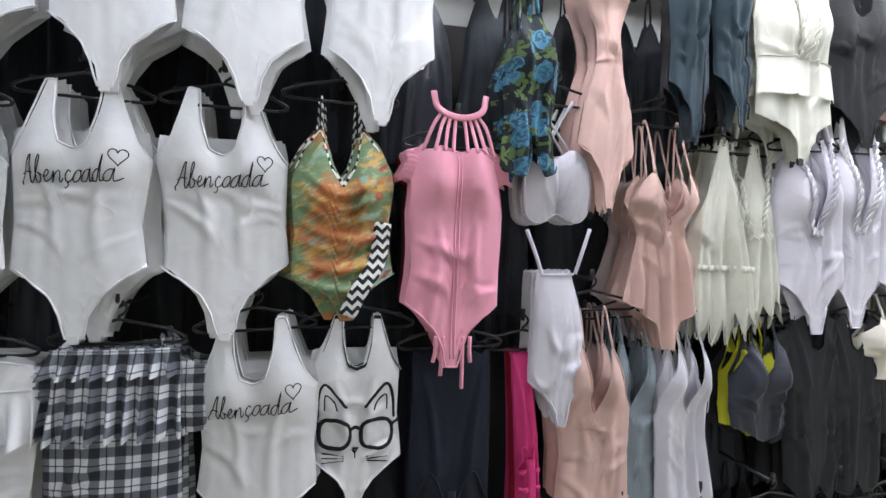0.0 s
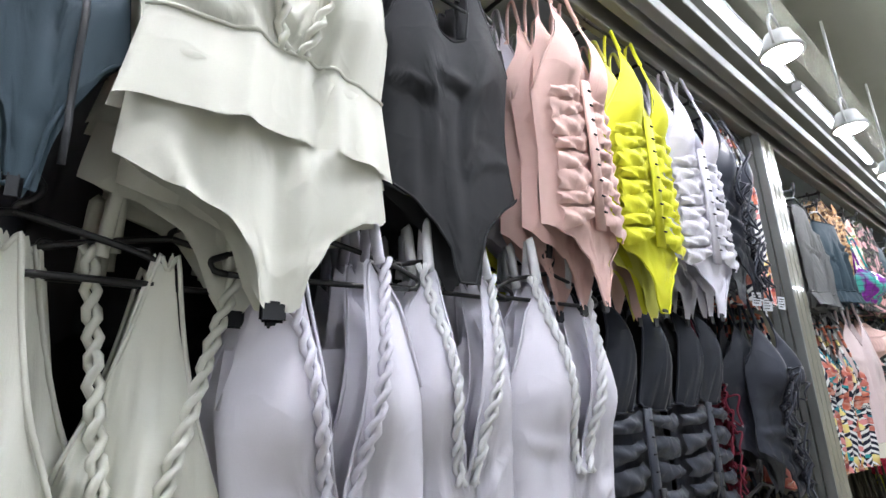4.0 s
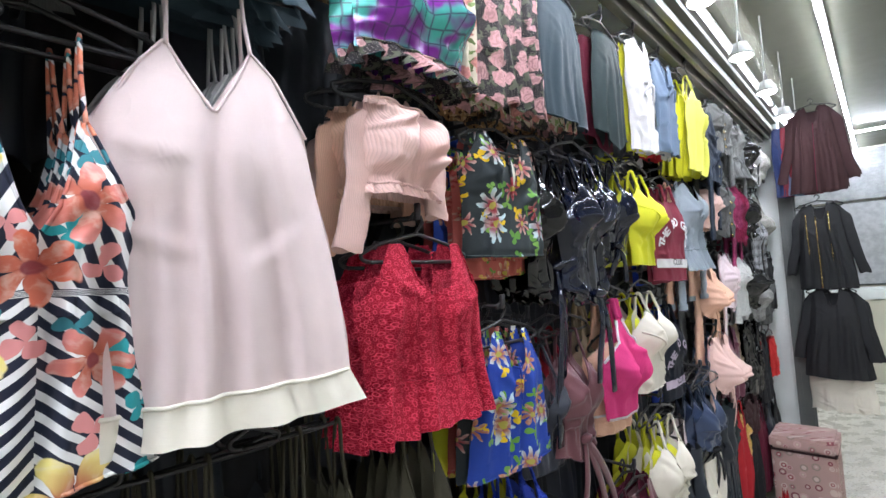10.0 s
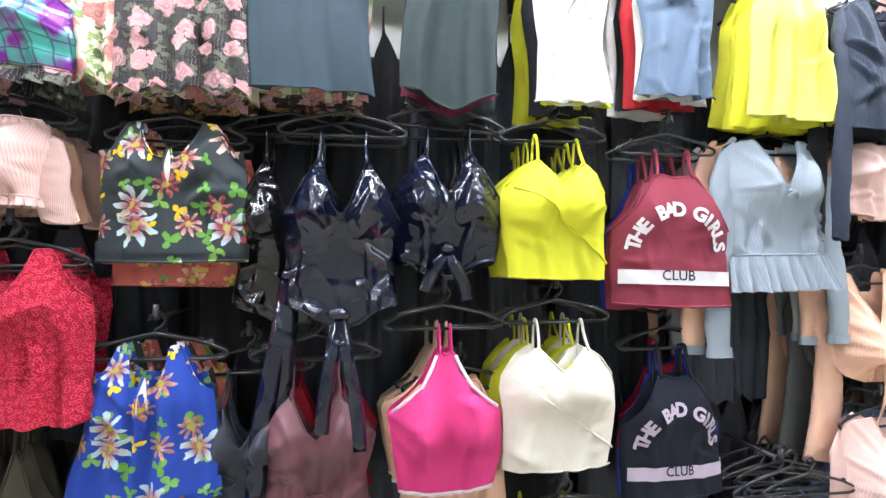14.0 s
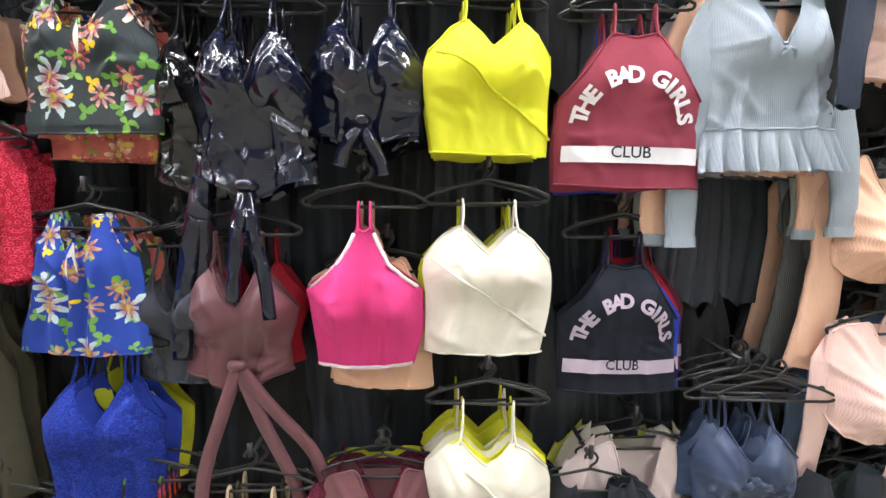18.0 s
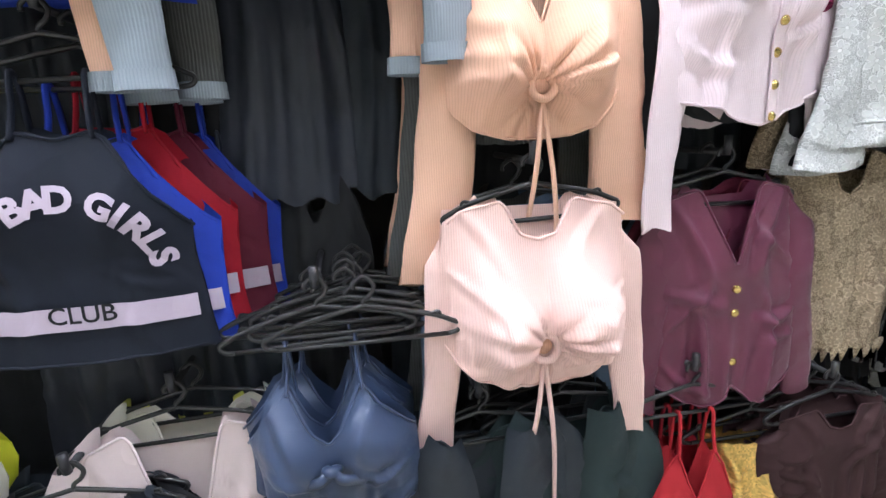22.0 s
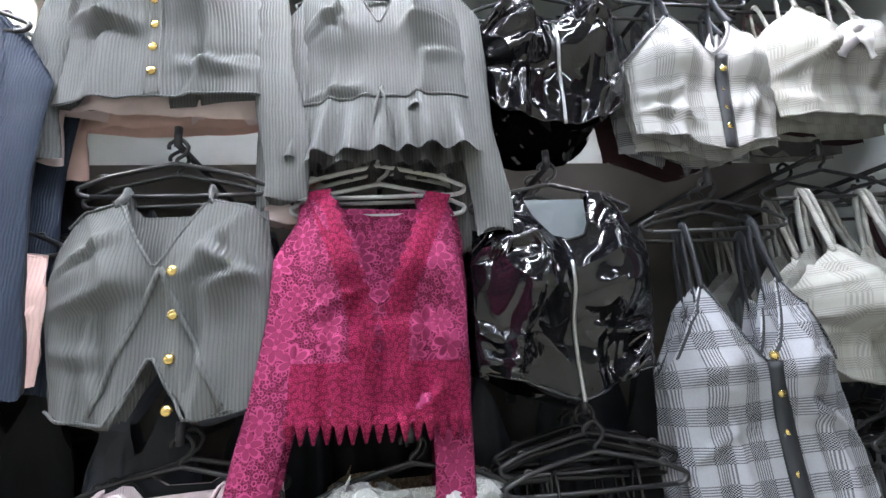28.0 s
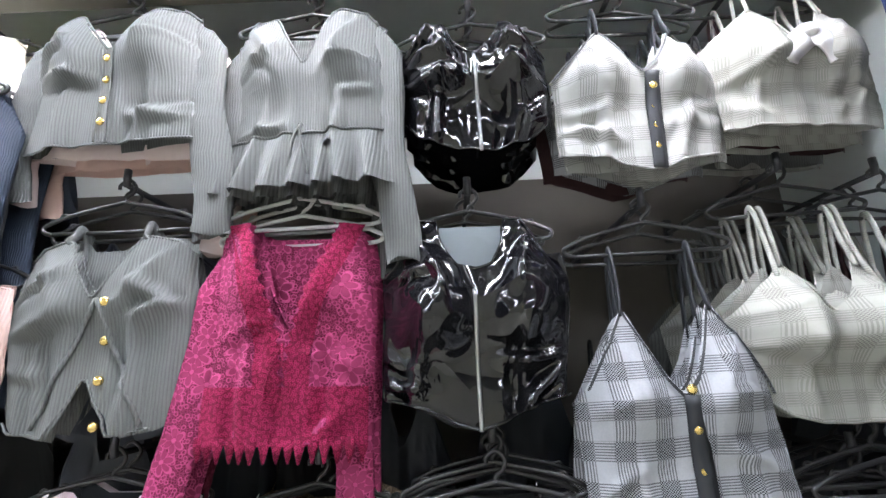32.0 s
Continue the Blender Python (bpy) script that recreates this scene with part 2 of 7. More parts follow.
def glen(name, light, dark, pitch=0.052, weight=1.0):
    """Prince-of-Wales check: blocks of dog-tooth where striped bands cross."""
    n = Nodes(name)
    o = n.xyz()
    sway = n.math("MULTIPLY", n.noise(6, 1), 0.012)
    x, z = n.math("ADD", o[0], sway), n.math("ADD", o[2], sway)

    def half(v):
        f = n.math("FRACT", n.math("DIVIDE", n.math("ADD", v, 5.0), pitch))
        return n.math("MULTIPLY", n.step(f, 0.46, 0.5), n.step(f, 1.0, 0.96))

    def lines(v, p):
        return n.step(n.math("SINE", n.math("MULTIPLY", v, 6.283 / p)), -0.25, 0.25)
    bx, bz = half(x), half(z)
    lx, lz = lines(x, 0.0042), lines(z, 0.0042)
    tooth = n.math("ABSOLUTE", n.math("SUBTRACT", lx, lz))
    only_x = n.math("MULTIPLY", n.math("MULTIPLY", bx, n.math("SUBTRACT", 1.0, bz)), lx)
    only_z = n.math("MULTIPLY", n.math("MULTIPLY", bz, n.math("SUBTRACT", 1.0, bx)), lz)
    both = n.math("MULTIPLY", n.math("MULTIPLY", bx, bz), n.math("MULTIPLY_ADD", tooth, 0.8, 0.15))
    f = n.math("ADD", n.math("MULTIPLY", n.math("ADD", only_x, only_z), 0.62), both)
    f = n.math("ADD", f, n.math("MULTIPLY", n.noise(300, 2), 0.2))
    c = n.mix(n.math("MULTIPLY", f, 0.72 * weight), light, dark)
    return n.done(c, 0.88, normal=weave(n), spec=0.2)


def lace(name, color, ground, scale=70.0, flowers=True):
    """Corded lace: outlined flowers over a net, or a dense net of small rings."""
    n = Nodes(name)
    vec = n.flat()
    nz = n.node("ShaderNodeTexNoise")
    n.put(nz.inputs["Vector"], vec).put(nz.inputs["Scale"], scale * 0.6)
    warp = n.node("ShaderNodeVectorMath", operation="MULTIPLY_ADD")
    n.put(warp.inputs[0], nz.outputs["Color"]).put(warp.inputs[1], (0.5 / scale, 0.5 / scale, 0)).put(warp.inputs[2], vec)
    vec = warp.outputs[0]
    o = n.voronoi(scale * 1.5, vec=vec, rand=0.9, dims="2D").outputs["Distance"]
    ringed = n.step(n.math("ABSOLUTE", n.math("SUBTRACT", o, 0.3)), 0.12, 0.04)
    e2 = n.voronoi(scale * 4.0, "DISTANCE_TO_EDGE", vec=vec, dims="2D").outputs["Distance"]
    net = n.math("MULTIPLY", n.step(e2, 0.2, 0.05), 0.5)
    thread = n.math("MAXIMUM", ringed, net)
    if flowers:
        m, heart, k, d, lobe = flower_mask(n, vec, scale * 0.34, 6, 0.22, 0.52)
        wide, _, _, _, _ = flower_mask(n, vec, scale * 0.34, 6, 0.33, 0.64)
        rim = n.math("MULTIPLY", wide, n.math("SUBTRACT", 1.0, m))
        vein = n.math("MULTIPLY", m, n.step(lobe, 0.22, 0.08))
        petal = n.math("MULTIPLY", m, 0.36)
        inner = n.math("MAXIMUM", n.math("MAXIMUM", rim, vein), n.math("MAXIMUM", petal, heart))
        thread = n.math("MAXIMUM", inner, n.math("MULTIPLY", thread, n.math("SUBTRACT", 1.0, m)))
    c = n.mix(thread, ground, color)
    c = n.mix(n.math("MULTIPLY", n.noise(9, 3), 0.3), c, shade(ground, 0.8))
    h = n.math("ADD", thread, n.math("MULTIPLY", n.noise(12, 1), 0.3))
    return n.done(c, 0.85, normal=n.bump(h, 0.9, 0.004 if flowers else 0.009), spec=0.2)


def chevron(name):
    n = Nodes(name)
    o = n.xyz()
    zig = n.math("PINGPONG", o[0], 0.014)
    s = n.math("SINE", n.math("MULTIPLY", n.math("ADD", o[2], zig), 6.283 / 0.026))
    return n.done(n.mix(n.step(s, -0.1, 0.1), (0.01, 0.01, 0.012), (0.8, 0.8, 0.78)), 0.8, normal=weave(n))


def tropical(name, cols, scale=9.0):
    """Painterly leaves: long smears of colour with streaks along them."""
    n = Nodes(name)
    o = n.xyz()
    nz = n.node("ShaderNodeTexNoise")
    n.put(nz.inputs["Vector"], n.pos).put(nz.inputs["Scale"], scale).put(nz.inputs["Detail"], 3.0)
    warp = n.node("ShaderNodeVectorMath", operation="MULTIPLY_ADD")
    n.put(warp.inputs[0], nz.outputs["Color"]).put(warp.inputs[1], (0.09, 0.09, 0.09)).put(warp.inputs[2], n.pos)
    w = n.xyz(warp.outputs[0])
    c2 = n.node("ShaderNodeCombineXYZ")
    n.put(c2.inputs[0], n.math("ADD", n.math("MULTIPLY", w[0], 1.0), n.math("MULTIPLY", w[2], 0.6))).put(c2.inputs[1], n.math("SUBTRACT", n.math("MULTIPLY", w[2], 2.2), n.math("MULTIPLY", w[0], 1.2)))
    a, b = n.noise(scale * 1.1, 4, c2.outputs[0], 0.6), n.noise(scale * 3, 4, c2.outputs[0], 0.6)
    c = n.mix(n.step(a, 0.4, 0.52), cols[0], cols[1])
    c = n.mix(n.step(b, 0.52, 0.6), c, cols[2])
    c = n.mix(n.step(n.noise(scale * 1.7, 3, c2.outputs[0]), 0.56, 0.62), c, cols[3])
    c = n.mix(n.step(n.noise(scale * 2.4, 4, c2.outputs[0]), 0.6, 0.66), c, cols[4])
    streak = n.noise(scale * 9, 3, c2.outputs[0], 0.7)
    c = n.mix(n.math("MULTIPLY", n.step(streak, 0.5, 0.7), 0.5), c, cols[5])
    return n.done(c, 0.5, normal=weave(n), spec=0.4)


def scales(name):
    n = Nodes(name)
    e = n.voronoi(38, "DISTANCE_TO_EDGE", vec=n.flat(), rand=0.1, dims="2D").outputs["Distance"]
    c = n.mix(n.step(n.noise(13, 2), 0.42, 0.58), (0.2, 0.02, 0.3), (0.06, 0.42, 0.36))
    c = n.mix(n.math("MULTIPLY", n.step(e, 0.1, 0.02), 0.7), c, (0.05, 0.02, 0.09))
    return n.done(c, 0.25, 0.25, normal=n.bump(n.noise(18, 3), 0.5, 0.006), coat=0.3)


def sequins(name, color):
    n = Nodes(name)
    v = n.voronoi(260, vec=n.flat(), rand=0.3, dims="2D")
    c = n.mix(v.outputs["Color"], shade(color, 0.6), shade(color, 1.3))
    return n.done(c, 0.28, 0.85, normal=n.bump(v.outputs["Color"], 0.9, 0.003))


def plain(name, color, rough=0.5, metal=0.0, var=0.15, scale=12.0, relief=0.1, coat=0.0):
    n = Nodes(name)
    c = n.mix(n.step(n.noise(scale, 4), 0.3, 0.7), shade(color, 1 - var), shade(color, 1 + var))
    r = n.math("MULTIPLY_ADD", n.noise(scale * 4, 3), 0.15, rough - 0.07)
    return n.done(c, r, metal, normal=n.bump(n.noise(scale * 12, 3), relief, 0.002), coat=coat)


def terrazzo(name):
    n = Nodes(name)
    v = n.voronoi(75, dims="3D")
    sep = n.node("ShaderNodeSeparateColor")
    n.put(sep.inputs[0], v.outputs["Color"])
    c = n.mix(n.step(v.outputs["Distance"], 0.5, 0.4), (0.66, 0.64, 0.57), pick(n, sep.outputs[0], [(0.7, 0.67, 0.58), (0.42, 0.38, 0.28), (0.75, 0.74, 0.68), (0.62, 0.58, 0.48), (0.28, 0.25, 0.2), (0.7, 0.68, 0.6)]))
    c = n.mix(n.math("MULTIPLY", n.noise(2.5, 4), 0.25), c, (0.45, 0.43, 0.36))
    return n.done(c, n.math("MULTIPLY_ADD", n.noise(6, 4), 0.2, 0.18), normal=n.bump(n.noise(200, 2), 0.04, 0.001))


def circles(name):
    """Dusty pink cloth printed with rings of several sizes."""
    n = Nodes(name)
    o = n.xyz()
    c2 = n.node("ShaderNodeCombineXYZ")
    n.put(c2.inputs[0], n.math("ADD", o[0], o[1])).put(c2.inputs[1], n.math("ADD", o[2], n.math("MULTIPLY", o[0], 0.3)))
    vo = n.voronoi(15, vec=c2.outputs[0], rand=0.6, dims="2D")
    col = n.node("ShaderNodeSeparateColor")
    n.put(col.inputs[0], vo.outputs["Color"])
    d, size = vo.outputs["Distance"], n.math("MULTIPLY_ADD", col.outputs[2], 0.2, 0.22)
    c = n.mix(n.noise(9, 3), (0.4, 0.25, 0.23), (0.5, 0.34, 0.31))
    c = n.mix(n.step(n.math("SUBTRACT", size, d), 0, 0.02), c, pick(n, col.outputs[0], [(0.6, 0.48, 0.44), (0.22, 0.06, 0.08), (0.32, 0.25, 0.22), (0.55, 0.36, 0.35)]))
    c = n.mix(n.step(n.math("SUBTRACT", n.math("MULTIPLY", size, 0.62), d), 0, 0.02), c, pick(n, col.outputs[1], [(0.3, 0.08, 0.1), (0.62, 0.5, 0.46), (0.5, 0.34, 0.32)]))
    c = n.mix(n.step(n.math("SUBTRACT", n.math("MULTIPLY", size, 0.3), d), 0, 0.02), c, (0.62, 0.5, 0.46))
    return n.done(c, 0.7, normal=weave(n))


def glow(name, color, strength):
    m = bpy.data.materials.new(name)
    m.use_nodes = True
    b = m.node_tree.nodes["Principled BSDF"].inputs
    b["Base Color"].default_value = (0.8, 0.8, 0.8, 1)
    b["Emission Color"].default_value = (*color, 1)
    b["Emission Strength"].default_value = strength
    return m


M = dict(
    white=cloth("white_jersey", (0.78, 0.78, 0.8), 0.8), lilac=cloth("lilac_white_cotton", (0.74, 0.72, 0.8), 0.75),
    ivory=cloth("ivory_crepe", (0.72, 0.72, 0.64), 0.85), cream=cloth("cream_satin_cotton", (0.8, 0.76, 0.66), 0.6),
    black=cloth("black_jersey", (0.021, 0.022, 0.025), 0.7), charcoal=cloth("charcoal_lycra", (0.04, 0.045, 0.061), 0.36, sheen=0.06),
    navy=cloth("navy_rib_knit", (0.024, 0.034, 0.056), 0.7, rib=240, deep=0.05), slate=cloth("slate_jersey", (0.032, 0.055, 0.072), 0.7),
    slateblue=cloth("slate_blue_cotton", (0.12, 0.17, 0.25), 0.8), darkgreen=cloth("dark_green_jersey", (0.025, 0.04, 0.042), 0.75),
    pink=cloth("rose_pink_cotton", (0.84, 0.37, 0.48), 0.8), palepink=cloth("pale_pink_crepe", (0.75, 0.62, 0.62), 0.75),
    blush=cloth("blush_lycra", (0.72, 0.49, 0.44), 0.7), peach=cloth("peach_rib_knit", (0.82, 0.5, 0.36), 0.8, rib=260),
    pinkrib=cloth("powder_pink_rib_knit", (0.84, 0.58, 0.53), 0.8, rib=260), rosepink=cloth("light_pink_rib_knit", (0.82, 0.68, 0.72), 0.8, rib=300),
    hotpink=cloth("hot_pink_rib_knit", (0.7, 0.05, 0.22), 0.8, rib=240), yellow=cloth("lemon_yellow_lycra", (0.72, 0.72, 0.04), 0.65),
    paleyellow=cloth("pale_lemon_crepe", (0.78, 0.78, 0.16), 0.75), maroon=cloth("maroon_jersey", (0.24, 0.035, 0.06), 0.8),
    burgundy=cloth("burgundy_jersey", (0.11, 0.012, 0.03), 0.75), red=cloth("red_crepe", (0.42, 0.02, 0.03), 0.75), crimson=cloth("crimson_cotton", (0.35, 0.01, 0.025), 0.8),
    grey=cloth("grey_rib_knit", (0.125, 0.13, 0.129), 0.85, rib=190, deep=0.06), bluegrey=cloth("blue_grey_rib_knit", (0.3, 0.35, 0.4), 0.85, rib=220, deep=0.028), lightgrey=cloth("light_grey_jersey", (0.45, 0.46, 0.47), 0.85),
    olive=cloth("olive_green_crepe", (0.06, 0.055, 0.035), 0.7), beige=cloth("beige_scuba_crepe", (0.5, 0.39, 0.27), 0.8), royal=cloth("royal_blue_jersey", (0.02, 0.05, 0.4), 0.7),
    brown=cloth("dark_maroon_wool", (0.04, 0.017, 0.019), 0.8), blackcrepe=cloth("black_crepe", (0.026, 0.032, 0.042), 0.5), denim=cloth("grey_denim", (0.15, 0.155, 0.155), 0.85, rib=300),
    mauve=satin("mauve_satin", (0.125, 0.04, 0.052)), smoke=cloth("smoke_grey_mesh", (0.13, 0.15, 0.16), 0.6), navysatin=satin("navy_satin", (0.03, 0.05, 0.11)), wine=satin("wine_leatherette", (0.12, 0.04, 0.05), 0.36),
    plum=satin("plum_satin", (0.11, 0.017, 0.045), 0.4), vinyl=vinyl("black_vinyl", (0.004, 0.004, 0.005)), bluevinyl=vinyl("navy_vinyl", (0.004, 0.006, 0.016)),
    stripes=floral("striped_lily_print", (0.8, 0.8, 0.8), [(0.8, 0.2, 0.12), (0.85, 0.74, 0.25), (0.8, 0.3, 0.28), (0.8, 0.26, 0.16)], [(0.03, 0.33, 0.36), (0.05, 0.25, 0.3), (0.75, 0.3, 0.3)], 8.6, 6, diagonal_stripes, r=(0.18, 0.56), heart_col=(0.2, 0.03, 0.05), sharp=0.8),
    darkflower=floral("dark_daisy_print", (0.03, 0.04, 0.045), [(0.5, 0.06, 0.09), (0.5, 0.68, 0.74), (0.75, 0.5, 0.42), (0.5, 0.1, 0.1)], [(0.12, 0.3, 0.05), (0.75, 0.5, 0.02), (0.2, 0.4, 0.08)], 10.5, 8, r=(0.14, 0.5), sharp=1.5),
    blueflower=floral("blue_daisy_print", (0.02, 0.06, 0.36), [(0.6, 0.2, 0.12), (0.5, 0.7, 0.75), (0.62, 0.3, 0.2), (0.75, 0.75, 0.7)], [(0.14, 0.34, 0.05), (0.8, 0.55, 0.02), (0.2, 0.42, 0.1)], 11.5, 8, r=(0.14, 0.5), sharp=1.5),
    coralflower=floral("coral_daisy_print", (0.5, 0.12, 0.1), [(0.5, 0.06, 0.05), (0.75, 0.6, 0.4), (0.3, 0.05, 0.05)], [(0.12, 0.3, 0.05), (0.6, 0.4, 0.1)], 12, 7),
    teal=roses("blue_rose_print", (0.012, 0.018, 0.024), (0.09, 0.27, 0.42), (0.09, 0.14, 0.05), 14, 0.2), rosedark=roses("pink_rose_print", (0.02, 0.017, 0.02), (0.6, 0.33, 0.34), (0.09, 0.1, 0.07), 19, 0.45, dots=True),
    rosecream=roses("cream_rose_print", (0.66, 0.6, 0.48), (0.62, 0.27, 0.24), (0.2, 0.28, 0.1), 18, 0.5), redrose=roses("red_rose_print", (0.02, 0.015, 0.02), (0.55, 0.07, 0.05), (0.08, 0.18, 0.06), 12),
    leopard=roses("brown_leopard_print", (0.35, 0.2, 0.09), (0.1, 0.05, 0.03), (0.5, 0.35, 0.2), 40, 0.3),
    greenflower=floral("green_floral_print", (0.17, 0.18, 0.06), [(0.6, 0.12, 0.06), (0.7, 0.55, 0.05), (0.6, 0.2, 0.1)], [(0.1, 0.22, 0.05), (0.3, 0.35, 0.08)], 22, 5),
    plaid=plaid("black_white_plaid", (0.72, 0.73, 0.76), (0.16, 0.17, 0.2), (0.015, 0.016, 0.02)), glen=glen("light_glen_check", (0.37, 0.37, 0.36), (0.05, 0.05, 0.05), 0.06, 0.9), darkglen=glen("dark_glen_check", (0.36, 0.37, 0.4), (0.01, 0.01, 0.012), 0.06, 1.36),
    finecheck=glen("fine_grey_check", (0.35, 0.35, 0.325), (0.1, 0.1, 0.09), 0.042, 0.85), magenta=lace("magenta_lace", (0.5, 0.07, 0.2), (0.13, 0.008, 0.04), 64), whitelace=lace("white_lace", (0.8, 0.81, 0.8), (0.5, 0.51, 0.5), 74),
    redlace=lace("red_lace", (0.95, 0.08, 0.15), (0.42, 0.006, 0.03), 62, False), beigelace=lace("beige_lace", (0.6, 0.47, 0.33), (0.2, 0.15, 0.1), 90), bluelace=lace("royal_blue_lace", (0.03, 0.07, 0.5), (0.01, 0.025, 0.2), 80), winelace=lace("wine_lace", (0.16, 0.02, 0.05), (0.07, 0.008, 0.02), 80),
    chevron=chevron("chevron_print"), tropic=tropical("tropical_leaf_print", [(0.5, 0.17, 0.05), (0.16, 0.26, 0.13), (0.58, 0.36, 0.1), (0.26, 0.42, 0.33), (0.36, 0.08, 0.04), (0.6, 0.54, 0.36)], 3.6),
    mermaid=scales("mermaid_scale_foil"), gold=sequins("gold_sequins", (0.75, 0.5, 0.16)), print_white=cloth("white_flock_print", (0.75, 0.73, 0.76)), print_lilac=cloth("lilac_flock_print", (0.5, 0.42, 0.52)), ink=cloth("black_ink_print", (0.015, 0.015, 0.018)),
    snap=plain("black_snap_tape", (0.012, 0.014, 0.018), 0.6), brass=plain("brass_button", (0.75, 0.55, 0.2), 0.25, 0.9), plastic=plain("black_plastic", (0.012, 0.012, 0.013), 0.3), clear=plain("grey_plastic", (0.45, 0.46, 0.46), 0.3), tag=plain("white_card", (0.75, 0.78, 0.82), 0.6), steel=plain("dull_chrome", (0.45, 0.45, 0.45), 0.3, 0.9), gun=plain("dark_gunmetal", (0.05, 0.05, 0.055), 0.4, 0.6),
    # darkwall and dimwall hold the shade behind the clothes in their colour
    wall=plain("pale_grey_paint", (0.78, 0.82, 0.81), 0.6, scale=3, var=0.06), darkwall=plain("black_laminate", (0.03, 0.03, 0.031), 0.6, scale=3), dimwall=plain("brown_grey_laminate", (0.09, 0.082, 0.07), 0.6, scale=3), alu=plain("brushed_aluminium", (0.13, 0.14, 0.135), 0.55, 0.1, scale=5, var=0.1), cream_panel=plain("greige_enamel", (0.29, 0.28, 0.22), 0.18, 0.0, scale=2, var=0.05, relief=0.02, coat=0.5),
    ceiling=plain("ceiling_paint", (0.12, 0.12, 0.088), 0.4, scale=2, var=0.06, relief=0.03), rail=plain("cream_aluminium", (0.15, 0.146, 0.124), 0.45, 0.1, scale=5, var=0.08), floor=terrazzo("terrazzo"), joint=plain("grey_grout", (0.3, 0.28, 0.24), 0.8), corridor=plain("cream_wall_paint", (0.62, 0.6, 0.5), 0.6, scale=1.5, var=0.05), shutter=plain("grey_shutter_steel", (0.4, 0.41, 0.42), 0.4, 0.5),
    wood=plain("dusty_plank_wood", (0.26, 0.17, 0.1), 0.6, scale=9, var=0.3), box=circles("pink_circle_print"), lamp_white=plain("white_lamp_enamel", (0.36, 0.36, 0.34), 0.4), navyblack=cloth("navy_black_jersey", (0.009, 0.012, 0.022), 0.75), guipure=lace("magenta_guipure", (0.52, 0.025, 0.13), (0.12, 0.003, 0.022), 105, False),
    led=glow("led_tube", (0.83, 0.885, 1.0), LED_POWER), aisle_led=glow("aisle_led_tube", (0.83, 0.885, 1.0), AISLE_POWER), spot=glow("spot_lens", (0.98, 0.95, 1.0), SPOT_POWER), quilt_navy=cloth("navy_quilted_satin", (0.02, 0.035, 0.11), 0.4), quilt_red=cloth("red_quilted_satin", (0.2, 0.02, 0.035), 0.45), redbag=cloth("red_bag_cloth", (0.5, 0.03, 0.03)),
)

# ---- building helpers ----


def link_mesh(name, verts, faces, mat, parent=None, label="", smooth=True):
    me = bpy.data.meshes.new(name)
    me.from_pydata([tuple(v) for v in verts], [], [tuple(f) for f in faces])
    if mat:
        me.materials.append(mat)
    if smooth:
        me.polygons.foreach_set("use_smooth", [True] * len(me.polygons))
    ob = new(name, me)
    ob.parent = parent
    if label:
        ob["label"] = label
    return ob


def part(name, bm, mat, parent=None, label="", smooth=False):
    me = bpy.data.meshes.new(name)
    bm.to_mesh(me)
    bm.free()
    me.materials.append(mat)
    if smooth:
        me.polygons.foreach_set("use_smooth", [True] * len(me.polygons))
    ob = new(name, me)
    ob.parent = parent
    if label:
        ob["label"] = label
    return ob


def block(name, x0, x1, y0, y1, z0, z1, mat, parent=None, bevel=0.003, label=""):
    """A bevelled block between two corners."""
    bm = bmesh.new()
    bmesh.ops.create_cube(bm, size=1, matrix=Matrix.LocRotScale(((x0 + x1) / 2, (y0 + y1) / 2, (z0 + z1) / 2), None, (x1 - x0, y1 - y0, z1 - z0)))
    if bevel:
        bmesh.ops.bevel(bm, geom=bm.edges, offset=bevel, segments=2, affect="EDGES")
    return part(name, bm, mat, parent, label)


def sheet(p, flip=False):
    """Faces of a grid of points p[row, column]."""
    r, c = p.shape[:2]
    k = np.arange(r * c).reshape(r, c)
    f = np.stack([k[:-1, :-1], k[:-1, 1:], k[1:, 1:], k[1:, :-1]], -1).reshape(-1, 4)
    return p.reshape(-1, 3), f[:, ::-1] if flip else f


def join(*pieces):
    verts, faces, n = [], [], 0
    for v, f in pieces:
        verts += [tuple(q) for q in v]
        faces += [tuple(i + n for i in q) for q in f]
        n = len(verts)
    return verts, faces


def tube(points, radii, sides=8, flat=1.0, cap=True):
    """A tube along points; flat: depth against width."""
    pts = np.array(points, float)
    radii = np.full(len(pts), radii) if np.isscalar(radii) else np.array(radii)
    along = np.gradient(pts, axis=0)
    along /= np.linalg.norm(along, axis=1, keepdims=True) + 1e-9
    ref = np.array([0, 1.0, 0]) if abs(along[:, 1]).max() < 0.9 else np.array([1.0, 0, 0])
    a = np.cross(along, ref)
    a /= np.linalg.norm(a, axis=1, keepdims=True) + 1e-9
    b = np.cross(along, a)
    t = np.arange(sides) * 2 * np.pi / sides
    ring = pts[:, None] + radii[:, None, None] * (np.cos(t)[None, :, None] * a[:, None] + flat * np.sin(t)[None, :, None] * b[:, None])
    k = np.arange(len(pts) * sides).reshape(len(pts), sides)
    nx = np.roll(k, -1, 1)
    f = [tuple(q) for q in np.stack([k[:-1], nx[:-1], nx[1:], k[1:]], -1).reshape(-1, 4)]
    if cap:
        f += [tuple(k[0][::-1]), tuple(k[-1])]
    return ring.reshape(-1, 3), f


